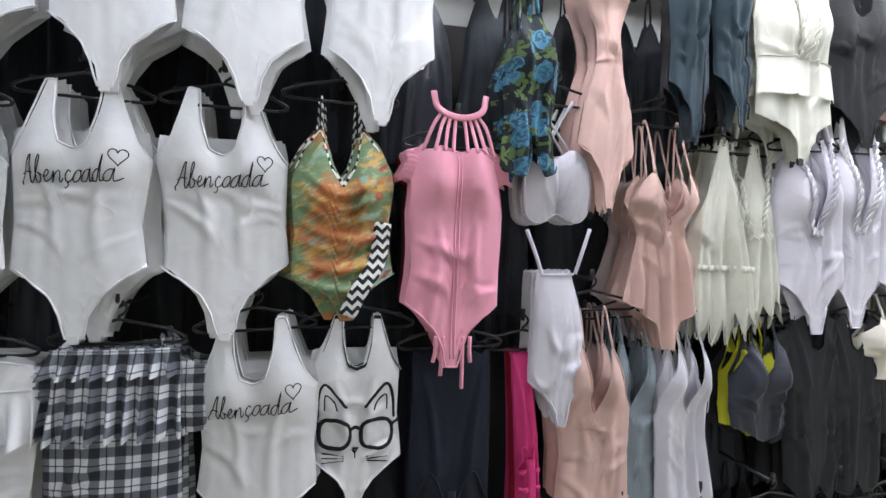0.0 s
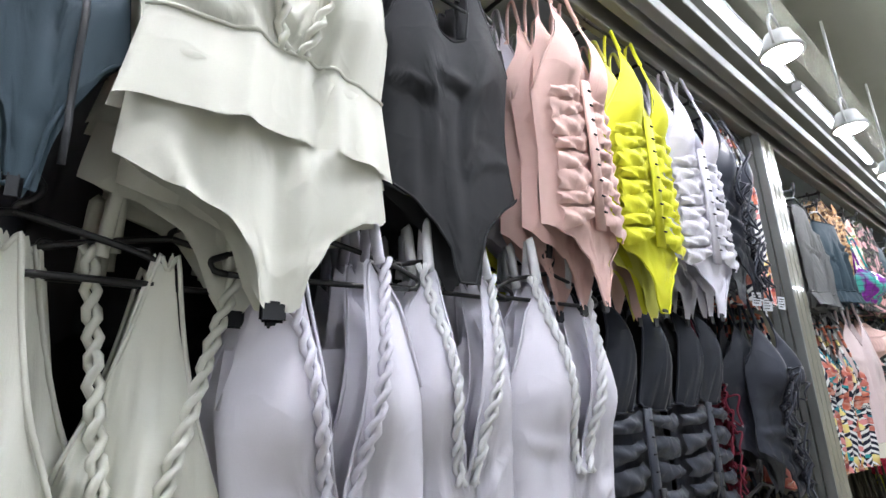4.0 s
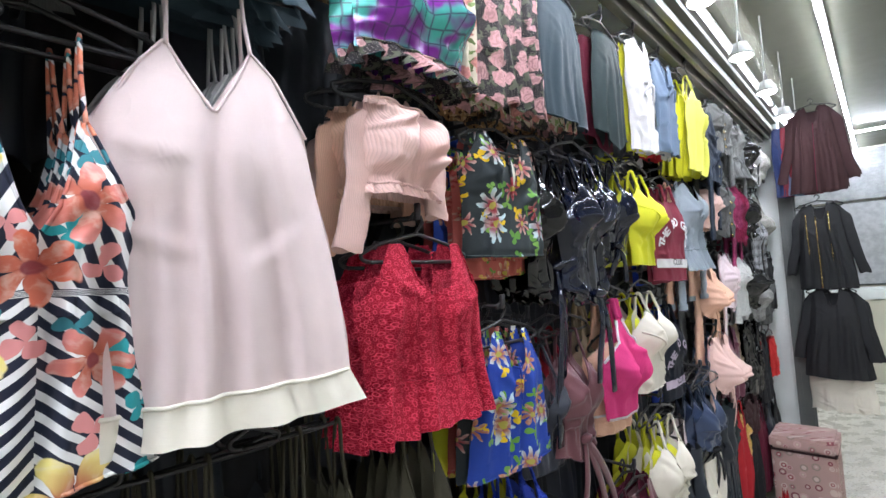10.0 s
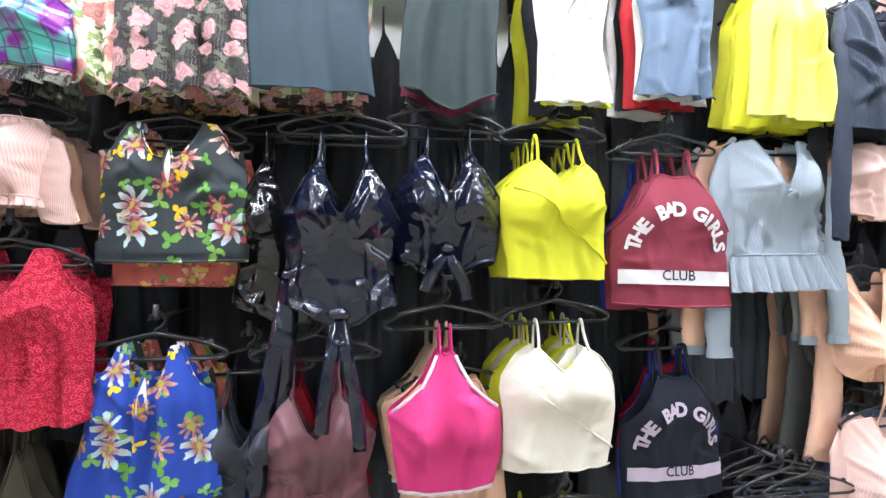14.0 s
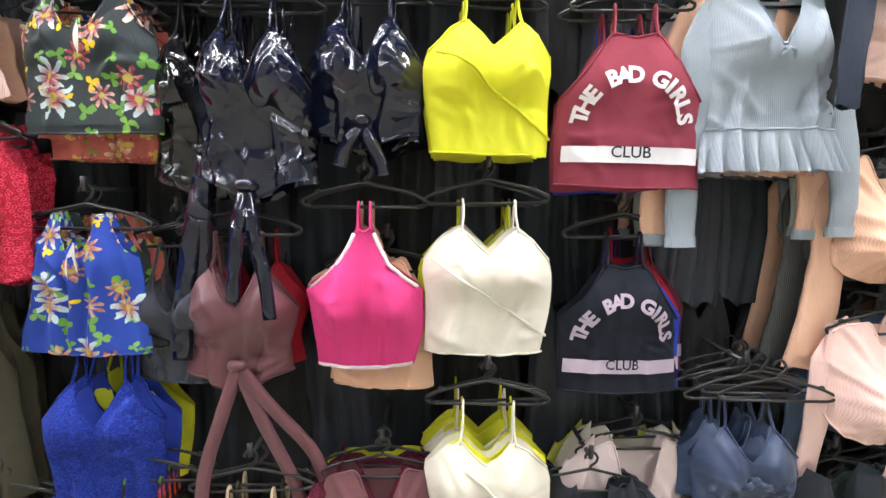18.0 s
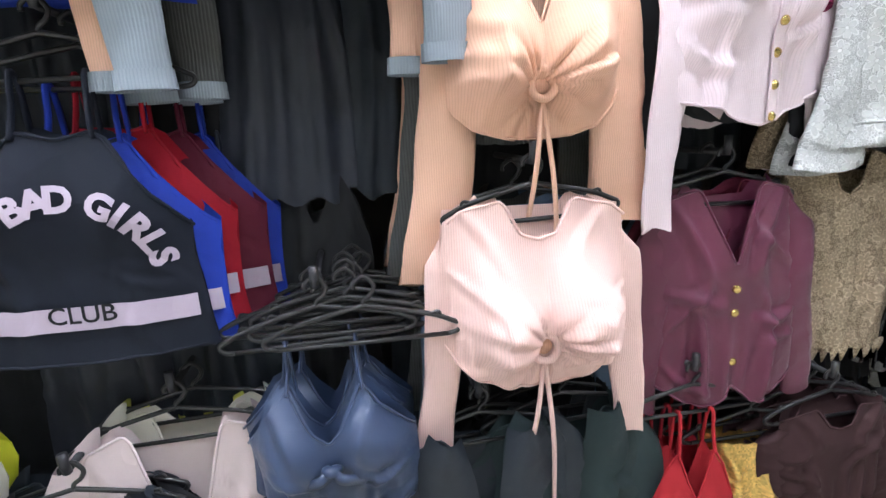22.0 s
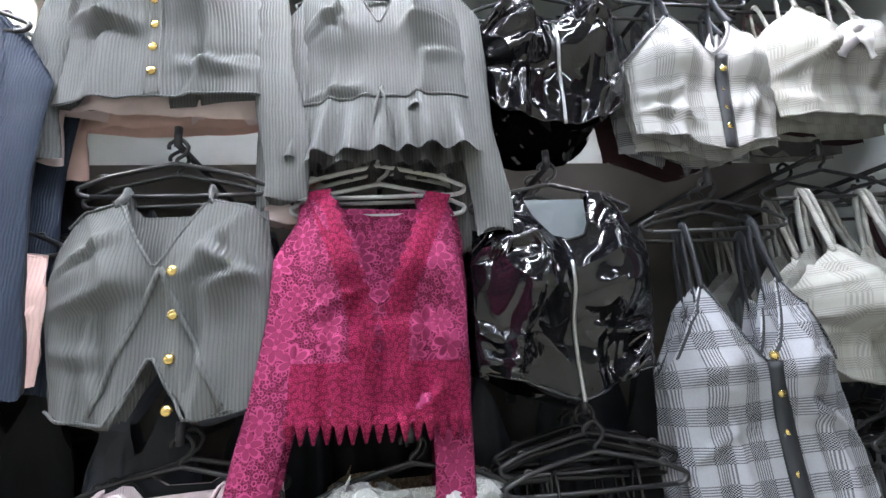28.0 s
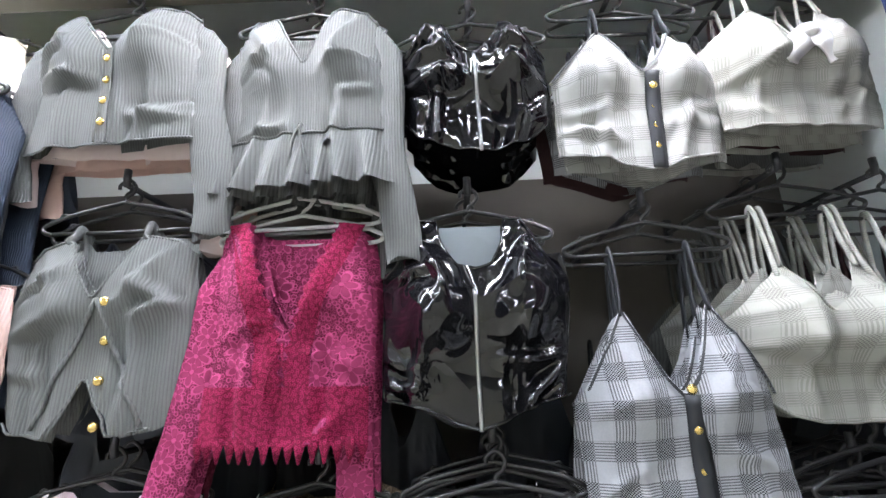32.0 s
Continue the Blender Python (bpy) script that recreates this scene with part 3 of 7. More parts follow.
def spline(points, n=16):
    """Points on a smooth line through the given ones."""
    p = [Vector(q) for q in points]
    p = [2 * p[0] - p[1], *p, 2 * p[-1] - p[-2]]
    out = []
    for i in range(1, len(p) - 2):
        for k in range(n):
            t = k / n
            out.append(0.5 * (2 * p[i] + (p[i + 1] - p[i - 1]) * t + (2 * p[i - 1] - 5 * p[i] + 4 * p[i + 1] - p[i + 2]) * t * t + (3 * p[i] - p[i - 1] - 3 * p[i + 1] + p[i + 2]) * t ** 3))
    return [tuple(q) for q in out] + [tuple(p[-2])]


# ---- the structure ----
def structure():
    fl = tagged(block("floor", -3, 16, -2.6, 2.0, -0.2, -0.004, M["joint"], bevel=0), kind="structure", label="terrazzo shop floor of pale chips")
    bm = bmesh.new()
    bmesh.ops.create_cube(bm, size=1, matrix=Matrix.LocRotScale((0, 0, -0.006), None, (0.597, 0.597, 0.012)))
    bmesh.ops.bevel(bm, geom=[e for e in bm.edges if e.verts[0].co.z > 0 or e.verts[1].co.z > -0.005], offset=0.0015, segments=1, affect="EDGES")
    tile = part("tile", bm, M["floor"], fl)
    for i in range(29):
        for j in range(7):
            o = tile if i == j == 0 else tile.copy()
            if o is not tile:
                scene.collection.objects.link(o)
            o.location = (-1.9 + i * 0.6, -2.2 + j * 0.6, 0)
    for name, b, mat, label in (
        ("wall_back", (-3, 8.75, 1.8, 1.95, 2.5, 3.4), "wall", "pale grey wall above the clothes rails"),
        # lower wall: shade between the hung clothes is painted as dark colour
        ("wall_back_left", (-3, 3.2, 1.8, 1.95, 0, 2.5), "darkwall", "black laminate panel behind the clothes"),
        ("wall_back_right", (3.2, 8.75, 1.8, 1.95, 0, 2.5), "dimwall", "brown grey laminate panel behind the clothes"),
        ("wall_left", (-3.15, -3, -2.6, 1.95, 0, 3.4), "corridor", "plain cream end wall"),
        ("wall_niche_end", (8.62, 8.75, 1.16, 1.8, 0, 2.96), "wall", "pale grey return wall of the stall"),
        ("wall_opposite", (-3, 16, -2.75, -2.6, 0, 3.4), "corridor", "plain cream wall across the aisle"),
        ("wall_far", (13.0, 13.2, -2.6, 3.0, 0, 3.4), "corridor", "cream wall at the end of the aisle"),
        ("wall_right_back", (8.75, 16, 2.0, 2.15, 0, 3.4), "corridor", "cream wall past the stall"),
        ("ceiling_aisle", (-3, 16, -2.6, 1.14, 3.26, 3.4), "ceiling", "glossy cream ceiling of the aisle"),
        ("ceiling_stall", (-3, 8.75, 1.3, 1.8, 2.96, 3.1), "wall", "pale grey ceiling of the stall"),
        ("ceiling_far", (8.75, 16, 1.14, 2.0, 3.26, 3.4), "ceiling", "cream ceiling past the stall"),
    ):
        tagged(block(name, *b, M[mat], bevel=0), kind="structure", label=label)
    # shutter rail over the stall's front
    rail = tagged(block("trim_rail", -3, 8.75, 1.2, 1.3, 2.8, 2.96, M["rail"], bevel=0.004), kind="structure", label="grey aluminium shutter rail over the stall front")
    for y0, y1, z0, z1 in ((1.17, 1.2, 2.76, 2.8), (1.212, 1.236, 2.74, 2.8), (1.262, 1.3, 2.72, 2.8), (1.16, 1.2, 2.86, 2.89), (1.14, 1.2, 2.93, 3.0)):
        block("rail_flange", -3, 8.75, y0, y1, z0, z1, M["rail"], rail, 0.002)
    tagged(block("trim_fascia", -3, 8.75, 1.1, 1.2, 3.0, 3.26, M["cream_panel"], bevel=0.004), kind="structure", label="cream enamel fascia above the rail")
    # pillars
    def pillar(name, x, w=0.2, y0=1.25):
        p = tagged(block(name, x, x + w, y0 + 0.012, 1.8, 0, 2.72, M["cream_panel"], bevel=0.004), kind="structure", label="greige enamelled pillar with aluminium edge channels")
        for i in range(3):
            a = x + 0.004 + i * (w - 0.004) / 3
            block("panel", a, a + (w - 0.004) / 3 - 0.002, y0, y0 + 0.011, 0, 2.72, M["cream_panel"], p, 0.002)
        for a, b in ((y0 - 0.004, y0 + 0.022), (y0 + 0.026, y0 + 0.046), (y0 + 0.05, y0 + 0.072)):
            block("channel", x - 0.014, x - 0.001, a, b, 0, 2.72, M["alu"], p, 0.002)
        return p
    pillar("pillar_1", 3.235, 0.15)
    post = tagged(block("pillar_2", 8.56, 8.64, 1.1, 1.16, 0, 2.74, M["alu"], bevel=0.004), kind="structure", label="grey aluminium post at the stall's end")
    block("channel", 8.585, 8.615, 1.088, 1.1, 0, 2.74, M["alu"], post, 0.002)
    block("channel", 8.56, 8.575, 1.16, 1.2, 0, 2.74, M["alu"], post, 0.002)


structure()


def strip_light(x, y, z, length, group, along="x", mat="led"):
    """A slim LED tube in a white tray."""
    root = tagged(new("led_strip_light"), "slim white LED tube lamp under the ceiling", "lamp", group)
    w = 0.012
    a, b = (x, x + length), (y - w, y + w)
    if along == "y":
        a, b = (x - w, x + w), (y, y + length)
    k = 0.012 if mat == "aisle_led" else 0.004
    block("tray", a[0] - 0.004, a[1] + 0.004, b[0] - k, b[1] + k, z, z + 0.015, M["lamp_white"], root, 0.002)
    block("tube", a[0], a[1], b[0], b[1], z - 0.018, z, M[mat], root, 0.004, "glowing white tube")
    if along == "x":
        for e in a:
            block("end_cap", e - 0.012, e + 0.012, b[0] - 0.003, b[1] + 0.003, z - 0.02, z, M["lamp_white"], root, 0.003)
    return root


for i in range(9):
    strip_light(-1.5 + i * 1.22, 1.13, 2.92, 1.14, "tubes over the stall")
for i in range(13):
    strip_light(-1.5 + i * 1.22, 0.75, 3.24, 1.2, "tubes along the aisle", mat="aisle_led")
# unseen row, added to light the clothes more from the front
for i in range(6):
    strip_light(-1.5 + i * 2.44, -0.8, 3.24, 1.2, "tubes along the aisle", mat="aisle_led")
for i in range(3):
    strip_light(2.6 + i * 4.4, -0.7, 3.2, 1.42, "tubes across the aisle", "y", "aisle_led")


def spot_light():
    """A shallow round downlight in a wire yoke."""
    root = tagged(new("track_spotlight"), "round white ceiling spotlight on a bracket, lit", "lamp", "spotlights over the stall front")
    v, f = tube([(0, 0, 0.075), (0, 0, 0.07), (0, 0, 0.045), (0, 0, 0.014), (0, 0, 0.0)], [0.02, 0.034, 0.042, 0.056, 0.06], 24)
    link_mesh("housing", v, f, M["lamp_white"], root)
    v, f = tube([(0, 0, 0.002), (0, 0, -0.006)], [0.052, 0.046], 24)
    link_mesh("lens", v, f, M["spot"], root, "glowing round lens")
    v, f = tube(spline([(-0.058, 0, 0.012), (-0.066, 0, 0.07), (-0.04, 0, 0.12), (0, 0, 0.13), (0.04, 0, 0.12), (0.066, 0, 0.07), (0.058, 0, 0.012)], 4), 0.004, 6)
    link_mesh("bracket", v, f, M["lamp_white"], root)
    v, f = tube([(0, 0, 0.128), (0, 0, 0.5)], 0.005, 8)
    link_mesh("stem", v, f, M["lamp_white"], root)
    return root


spot = spot_light()
spot.location = (0.6, 1.04, 2.76)
for i in range(1, 12):
    copy_thing(spot, pose(0.6 + i * 0.745, 1.04, 2.76))

for y, z, r in ((0.3, 3.2, 0.016), (0.18, 3.2, 0.012), (-0.4, 3.18, 0.02)):
    v, f = tube([(-3, y, z), (16, y, z)], r, 8)
    tagged(link_mesh("ceiling_conduit", v, f, M["lamp_white"]), "white pipe along the ceiling", "pipe", "ceiling pipes")

# ---- clothes ----
TOP = dict(
    tank=[(0, .27), (.2, .25), (.36, .13), (.44, 0), (.64, 0), (.72, .1), (.84, .22), (1, .3)],
    cami=[(0, .2), (.2, .12), (.48, 0), (.72, .07), (1, .24)],
    cups=[(0, .34), (.15, .27), (.48, 0), (.78, .2), (1, .36)],
    vneck=[(0, .34), (.42, .02), (.5, 0), (.85, .03), (1, .1)],
    vlace=[(0, .52), (.1, .5), (.2, .42), (.64, .02), (.68, 0), (.88, .03), (1, .1)],
    deepv=[(0, .5), (.42, .02), (.5, 0), (.82, .1), (1, .3)],
    crew=[(0, .2), (.2, .17), (.38, .02), (.44, 0), (.85, .04), (1, .1)],
    halter=[(0, .03), (.3, 0), (.38, .02), (.7, .26), (1, .42)],
    bardot=[(0, .03), (.5, .01), (1, .05)],
    band=[(0, .01), (1, .01)],
    cowl=[(0, .3), (.25, .2), (.5, .0), (.8, .1), (1, .24)],
)
HEM = dict(
    flat=[(0, 1), (1, .985)], bowl=[(0, 1), (.35, .99), (.65, .95), (.85, .86), (1, .74)], body=[(0, 1), (.13, 1), (.19, .93), (.36, .865), (.65, .815), (1, .77)], high=[(0, 1), (.14, 1), (.19, .92), (.36, .84), (.65, .775), (1, .72)], short=[(0, .8), (1, .79)],
    shirt=[(0, .9), (.25, .98), (.6, .97), (1, .88)], split=[(0, .72), (.1, .8), (.35, 1), (.8, .97), (1, .92)], wave=[(0, 1), (.3, .96), (.55, 1), (.8, .95), (1, .99)],
    ragged=[(0, .84), (.18, 1), (.34, .82), (.55, .97), (.72, .8), (1, .94)],
    point=[(0, 1), (.25, .97), (.6, .9), (1, .86)],
)
WIDE = dict(
    fitted=[(0, .84), (.14, .92), (.4, .86), (.7, .7), (1, .74)], peplum=[(0, .84), (.14, .92), (.4, .86), (.7, .68), (1, .9)],
    thong=[(0, .62), (.2, .8), (.6, 1), (1, 1)], hip=[(0, .5), (.3, .78), (.62, 1), (1, 1)],
    crop=[(0, .86), (.35, 1), (.65, .96), (1, .9)], suit=[(0, .78), (.3, 1), (.55, .9), (.76, .98), (1, 1)], flare=[(0, .62), (.3, .78), (1, 1)], straight=[(0, .9), (.3, .96), (1, 1)],
    dress=[(0, .7), (.25, .84), (.45, .72), (1, 1)], halter=[(0, .36), (.25, .62), (.45, 1), (.75, .94), (1, .82)], waist=[(0, .85), (.35, 1), (.65, .82), (1, 1)], skirt=[(0, .74), (.3, .95), (1, 1)], twist=[(0, .84), (.16, .92), (.28, .62), (.35, .54), (.68, .9), (1, 1)], tent=[(0, .2), (.3, .5), (1, 1)], hour=[(0, .8), (.18, 1), (.38, .36), (.47, .32), (.62, .72), (.8, .95), (1, .8)], suit2=[(0, .84), (.3, 1), (.55, .94), (.78, 1), (1, 1)],
)
SEED = [7]


def lut(points, v):
    return np.interp(v, [p[0] for p in points], [p[1] for p in points])


def fold_lines(H, w, style, rng):
    """Drag lines and drape folds of one garment: start, end, bow, width and height in metres, z downward."""
    out = []
    if style == "drape":
        n = max(3, int(w / 0.055))
        for i in range(n):
            x = (-0.42 + 0.84 * (i + rng.uniform(0.2, 0.8)) / n) * w
            a = rng.uniform(0.05, 0.45) * H
            out.append(((x * 0.8, a), (x * 1.12 + rng.normal(0, 0.008), H * rng.uniform(0.98, 1.15)), rng.normal(0, 0.01), rng.uniform(0.009, 0.02), rng.uniform(0.005, 0.011)))
        for i in range(3):
            z, sd = rng.uniform(0.1, 0.5) * H, rng.choice((-1, 1))
            out.append(((sd * 0.45 * w, z), (sd * 0.05 * w, z + rng.uniform(0.03, 0.12)), rng.normal(0, 0.015), 0.009, 0.004))
    elif style == "cowl":
        for i in range(7):
            z = (.16 + .1 * i) * H
            out.append(((-.5 * w, z), (.5 * w, z + rng.uniform(-.03, .05)), rng.uniform(.05, .1) * (1 - .08 * i), rng.uniform(.009, .016), rng.uniform(.005, .009)))
    elif style == "suit":
        for sd in (-1, 1):
            for k in range(2):
                z = rng.uniform(0.38, 0.66) * H
                out.append(((sd * 0.48 * w, z), (sd * 0.06 * w, z + rng.uniform(-0.02, 0.09) * H / 0.5), rng.normal(0, 0.012), rng.uniform(0.008, 0.014), rng.uniform(0.0025, 0.0055)))
            out.append(((sd * 0.2 * w, 0.36 * H), (sd * rng.uniform(0.1, 0.26) * w, 0.72 * H), sd * 0.012, 0.014, 0.004))
            out.append(((sd * 0.4 * w, 0.74 * H), (sd * 0.04 * w, 0.93 * H), sd * -0.015, 0.009, 0.0035))
        out.append(((-0.2 * w, rng.uniform(0.4, 0.5) * H), (0.2 * w, rng.uniform(0.42, 0.52) * H), rng.choice((-1, 1)) * 0.02, 0.012, 0.004))
    else:
        for sd in (-1, 1):
            for k in range(3):
                z = rng.uniform(0.3, 0.85) * H
                out.append(((sd * 0.5 * w, z), (sd * rng.uniform(0.05, 0.2) * w, z + rng.uniform(-0.25, 0.3) * H), rng.normal(0, 0.014), rng.uniform(0.007, 0.013), rng.uniform(0.003, 0.0065)))
            out.append(((sd * 0.24 * w, 0.5 * H), (sd * rng.uniform(0.12, 0.34) * w, 1.02 * H), sd * rng.normal(0, 0.01), 0.012, 0.006))
            out.append(((sd * 0.4 * w, 0.02 * H), (sd * 0.16 * w, 0.4 * H), sd * 0.01, 0.01, 0.004))
    return out


def surface(H, w, wide, bust, bust_v, fold, folds, ruche, thick, rng, crease=1.0, ring=None, style="crop"):
    """The front's depth at (u, v), and its half width at v."""
    ph = rng.uniform(0, 6.28, 20)
    lines = fold_lines(H, w, style, rng)

    def half(v):
        return lut(wide, np.clip(v, 0, 1)) * w / 2

    def front(u, v):
        u, v = np.asarray(u, float), np.asarray(v, float)
        edge = np.clip(1 - np.abs(u) ** 2.4, 0, 1) ** 0.55
        d = thick * edge * (0.55 + 0.45 * np.clip(v * 3, 0, 1))
        if bust:
            for s in (-1, 1):
                dv = (v - bust_v) / 0.2 * (H / 0.34) ** 0.6
                # fuller below the apex than above it
                rr = ((u - s * 0.45) / 0.36) ** 2 + np.where(dv < 0, dv * 0.72, dv * 1.25) ** 2
                d = d + bust * np.exp(-rr ** 1.2) * np.clip(edge * 1.4, 0, 1)
        grow = np.clip((v - 0.12) * 1.5, 0, 1)
        d = d + 0.55 * fold * grow * edge * (0.55 + 0.45 * np.sin(4 * v + 3 * u + ph[14])) * (np.sin(np.pi * folds * u + ph[0] + 1.2 * np.sin(2.5 * v + ph[1])) + 0.5 * np.sin(np.pi * folds * 1.9 * u + ph[2] + v * 2))
        if ruche:
            g = np.clip((v - 0.3) * 8, 0, 1)
            d = d + ruche * g * edge * (0.6 + 0.4 * np.sin(5 * u + ph[7])) * np.abs(np.sin(v * H * 62 + 1.2 * np.abs(u) + 0.5 * np.sin(4 * u + ph[3])))
        x, z = u * half(v), v * H
        soft = 0.004 * np.sin(21 * x + 9 * z + ph[4]) * np.sin(13 * z - 6 * x + ph[5])
        d = d + edge * crease * soft
        for (x0, z0), (x1, z1), bow, wid, amp in lines:
            ln = math.hypot(x1 - x0, z1 - z0) + 1e-6
            tx, tz = (x1 - x0) / ln, (z1 - z0) / ln
            t = ((x - x0) * tx + (z - z0) * tz) / ln
            tc = np.clip(t, 0, 1)
            q = (x - x0) * -tz + (z - z0) * tx - bow * np.sin(np.pi * tc)
            env = np.clip(np.sin(np.pi * np.clip(t * 0.94 + 0.03, 0, 1)), 0, 1) ** 0.7 * (np.abs(t - 0.5) < 0.55)
            q = q / (wid * (0.7 + 0.6 * tc))
            d = d + 2.3 * crease * amp * edge * env * (np.exp(-q * q) - 0.55 * np.exp(-(q - 1.5) ** 2))
        if ring:
            # radial gathers round a ring at height ring
            dx, dz = x, z - ring * H
            rr, an = np.hypot(dx, dz * 1.15), np.arctan2(dz, dx)
            d = d + 0.017 * np.exp(-((rr - 0.045) / 0.05) ** 2) * np.abs(np.sin(6.5 * an + 0.6 * np.sin(3 * an))) * np.clip(rr / 0.02, 0, 1)
            d = np.maximum(d - 0.014 * np.exp(-(dx / 0.03) ** 2 - (dz / 0.08) ** 2), 0.012)
        return d
    return half, front


def body_mesh(H, half, front, top, hem, rng, lean=0.0, back=0.014, high=1.0, nu=38, nv=40):
    """Front and back sheets; the back, which is seen only through the neck, is coarser."""
    ph = rng.uniform(0, 6, 3)

    def lines(n):
        u = np.linspace(-1, 1, n)
        u = np.sign(u) * np.abs(u) ** 0.92
        a, b = lut(top, np.abs(u)), lut(hem, np.abs(u))
        a = a + 0.006 * np.sin(17 * u + ph[0])
        b = b + 0.008 * np.sin(7 * u + ph[1]) * (np.abs(u) > .2)
        return u, a, b
    u, a, b = lines(nu)
    v = a + (b - a) * np.linspace(0, 1, nv)[:, None]
    x = u * half(v) + lean * v * H + 0.006 * np.sin(6 * v + ph[2])
    d = front(np.broadcast_to(u, v.shape), v)
    f = np.stack([x, -d, -v * H], -1)
    u, a, b = lines(max(9, nu // 2))
    edge = np.clip(1 - np.abs(u) ** 2, 0, 1) ** 0.5
    a = np.minimum(a, high)
    v = a + (b - a) * np.linspace(0, 1, max(6, nv // 3))[:, None]
    x = u * half(v) + lean * v * H + 0.006 * np.sin(6 * v + ph[2])
    g = np.stack([x, np.broadcast_to(back * edge, v.shape) + 0.004 * np.sin(20 * v), -v * H + 0.006], -1)
    return join(sheet(f), sheet(g, True))


def ribbon(points, width, mat, parent, name="strap", label="", thick=0.003):
    v, f = tube(spline(points, 6), width / 2, 5, thick / width * 2)
    # the broad side faces out of the wall
    return link_mesh(name, v, f, mat, parent, label)


def tube_sleeve(parent, mat, side, x0, z0, length, w, out=0.02, flare=1.0, y=0.0, bend=0.0, rng=None, label="", cuff=None):
    """A limp sleeve that hangs from a shoulder."""
    n = 22
    t = np.linspace(0, 1, n)
    cx = side * (x0 - 0.02 * np.clip(1 - 7 * t, 0, 1) + out * np.sin(np.pi * t * 0.6) + bend * t * t) + 0.005 * np.sin(8 * t + side + x0 * 40)
    cz = z0 - length * t
    cy = y + 0.006 - 0.01 * np.sin(np.pi * t)
    ph = rng.uniform(0, 6, 4)
    ang = np.linspace(0, 2 * np.pi, 15)[:-1]
    r = w / 2 * (0.72 + 0.2 * np.clip(t * 8, 0, 1) - 0.14 * t + (flare - 1) * t ** 3)
    ring = []
    for i in range(n):
        wob = 1 + 0.08 * np.sin(3 * ang + ph[0] + 5 * t[i]) + 0.06 * np.sin(14 * t[i] + 2 * ang + ph[1]) + 0.025 * np.sin(24 * t[i] - 3 * ang + ph[3])
        ring.append(np.stack([cx[i] + r[i] * wob * np.cos(ang), cy[i] + 0.3 * r[i] * (wob + 0.3 * np.sin(44 * t[i] + 2.2 * np.cos(ang) + ph[1])) * np.sin(ang), np.full(14, cz[i]) + 0.006 * np.sin(2 * ang + ph[2]) + 0.95 * r[i] * side * -np.cos(ang) * max(0, 1 - 5 * t[i])], -1))
    p = np.array(ring)
    k = np.arange(n * 14).reshape(n, 14)
    nx = np.roll(k, -1, 1)
    f = np.stack([k[:-1], nx[:-1], nx[1:], k[1:]], -1).reshape(-1, 4)
    ob = link_mesh("sleeve", p.reshape(-1, 3), f, mat, parent, label)
    if cuff:
        v, f = tube([(cx[-1], cy[-1], cz[-1] + 0.014), (cx[-1], cy[-1], cz[-1] - 0.012)], [r[-1] * 1.04, r[-1] * 1.08], 14, 0.5, False)
        link_mesh("cuff", v, f, cuff, ob)
    return ob


def frill(parent, mat, half, front, v0, H, drop, amp=0.02, waves=9, rng=None, name="ruffle", grow=1.12, us=(-1, 1)):
    """A gathered strip round the garment's front and sides."""
    u = np.linspace(*us, 110)
    s = np.linspace(0, 1, 9)[:, None]
    ph = rng.uniform(0, 6, 3)
    w = half(np.array(v0))
    d0 = front(u, np.full_like(u, v0))
    wave = np.sin(np.pi * waves * u + ph[0] + 0.9 * np.sin(5 * u + ph[1]))
    x = u * w * (1 + (grow - 1) * s)
    y = -(d0 + 0.004 + amp * s * (wave + 1.1))
    z = -(v0 * H + drop * s * (1 + 0.03 * wave)) + 0 * x
    f1 = np.stack([x + 0 * y, y, z], -1)
    b = np.stack([x + 0 * y, 0.016 + 0 * y - amp * 0.5 * s * wave, z], -1)
    seam = np.stack([u * w, -(d0 + 0.005), np.full_like(u, -v0 * H)], -1)[::2]
    link_mesh("gathered_seam", *tube(seam, 0.0032, 4), mat, parent)
    return link_mesh(name, *join(sheet(f1), sheet(b, True)), mat, parent)


def flat_text(text, size, mat, parent, place, shear=0.0, arc=None, spread=1.0, name="lettering", bold=0.0):
    """Lettering laid on a garment: place(x, z) gives the depth."""
    cu = bpy.data.curves.new("words", "FONT")
    out = []
    letters = [(text, 0.0)] if arc is None else [(c, (i - (len(text) - 1) / 2) * spread) for i, c in enumerate(text)]
    for c, ang in letters:
        if c == " ":
            continue
        cu.body, cu.size, cu.shear, cu.align_x, cu.offset = c, size, shear, "CENTER", bold
        cu.resolution_u = 3
        tmp = new("words", cu)
        bpy.context.view_layer.update()
        me = bpy.data.meshes.new_from_object(tmp.evaluated_get(bpy.context.evaluated_depsgraph_get()))
        bm = bmesh.new()
        bm.from_mesh(me)
        for _ in range(2):
            bmesh.ops.subdivide_edges(bm, edges=[e for e in bm.edges if e.calc_length() > 0.009], cuts=1)
        bmesh.ops.triangulate(bm, faces=bm.faces)
        if arc is not None:
            bmesh.ops.transform(bm, matrix=Matrix.Rotation(-ang, 4, "Z") @ Matrix.Translation((0, arc, 0)), verts=bm.verts)
        bm.verts.ensure_lookup_table()
        out.append((np.array([v.co for v in bm.verts]).reshape(-1, 3), [tuple(v.index for v in q.verts) for q in bm.faces]))
        bm.free()
        bpy.data.objects.remove(tmp)
    v, f = join(*out)
    v = [place(x, z) for x, z, _ in v]
    return link_mesh(name, v, f, mat, parent, smooth=False)


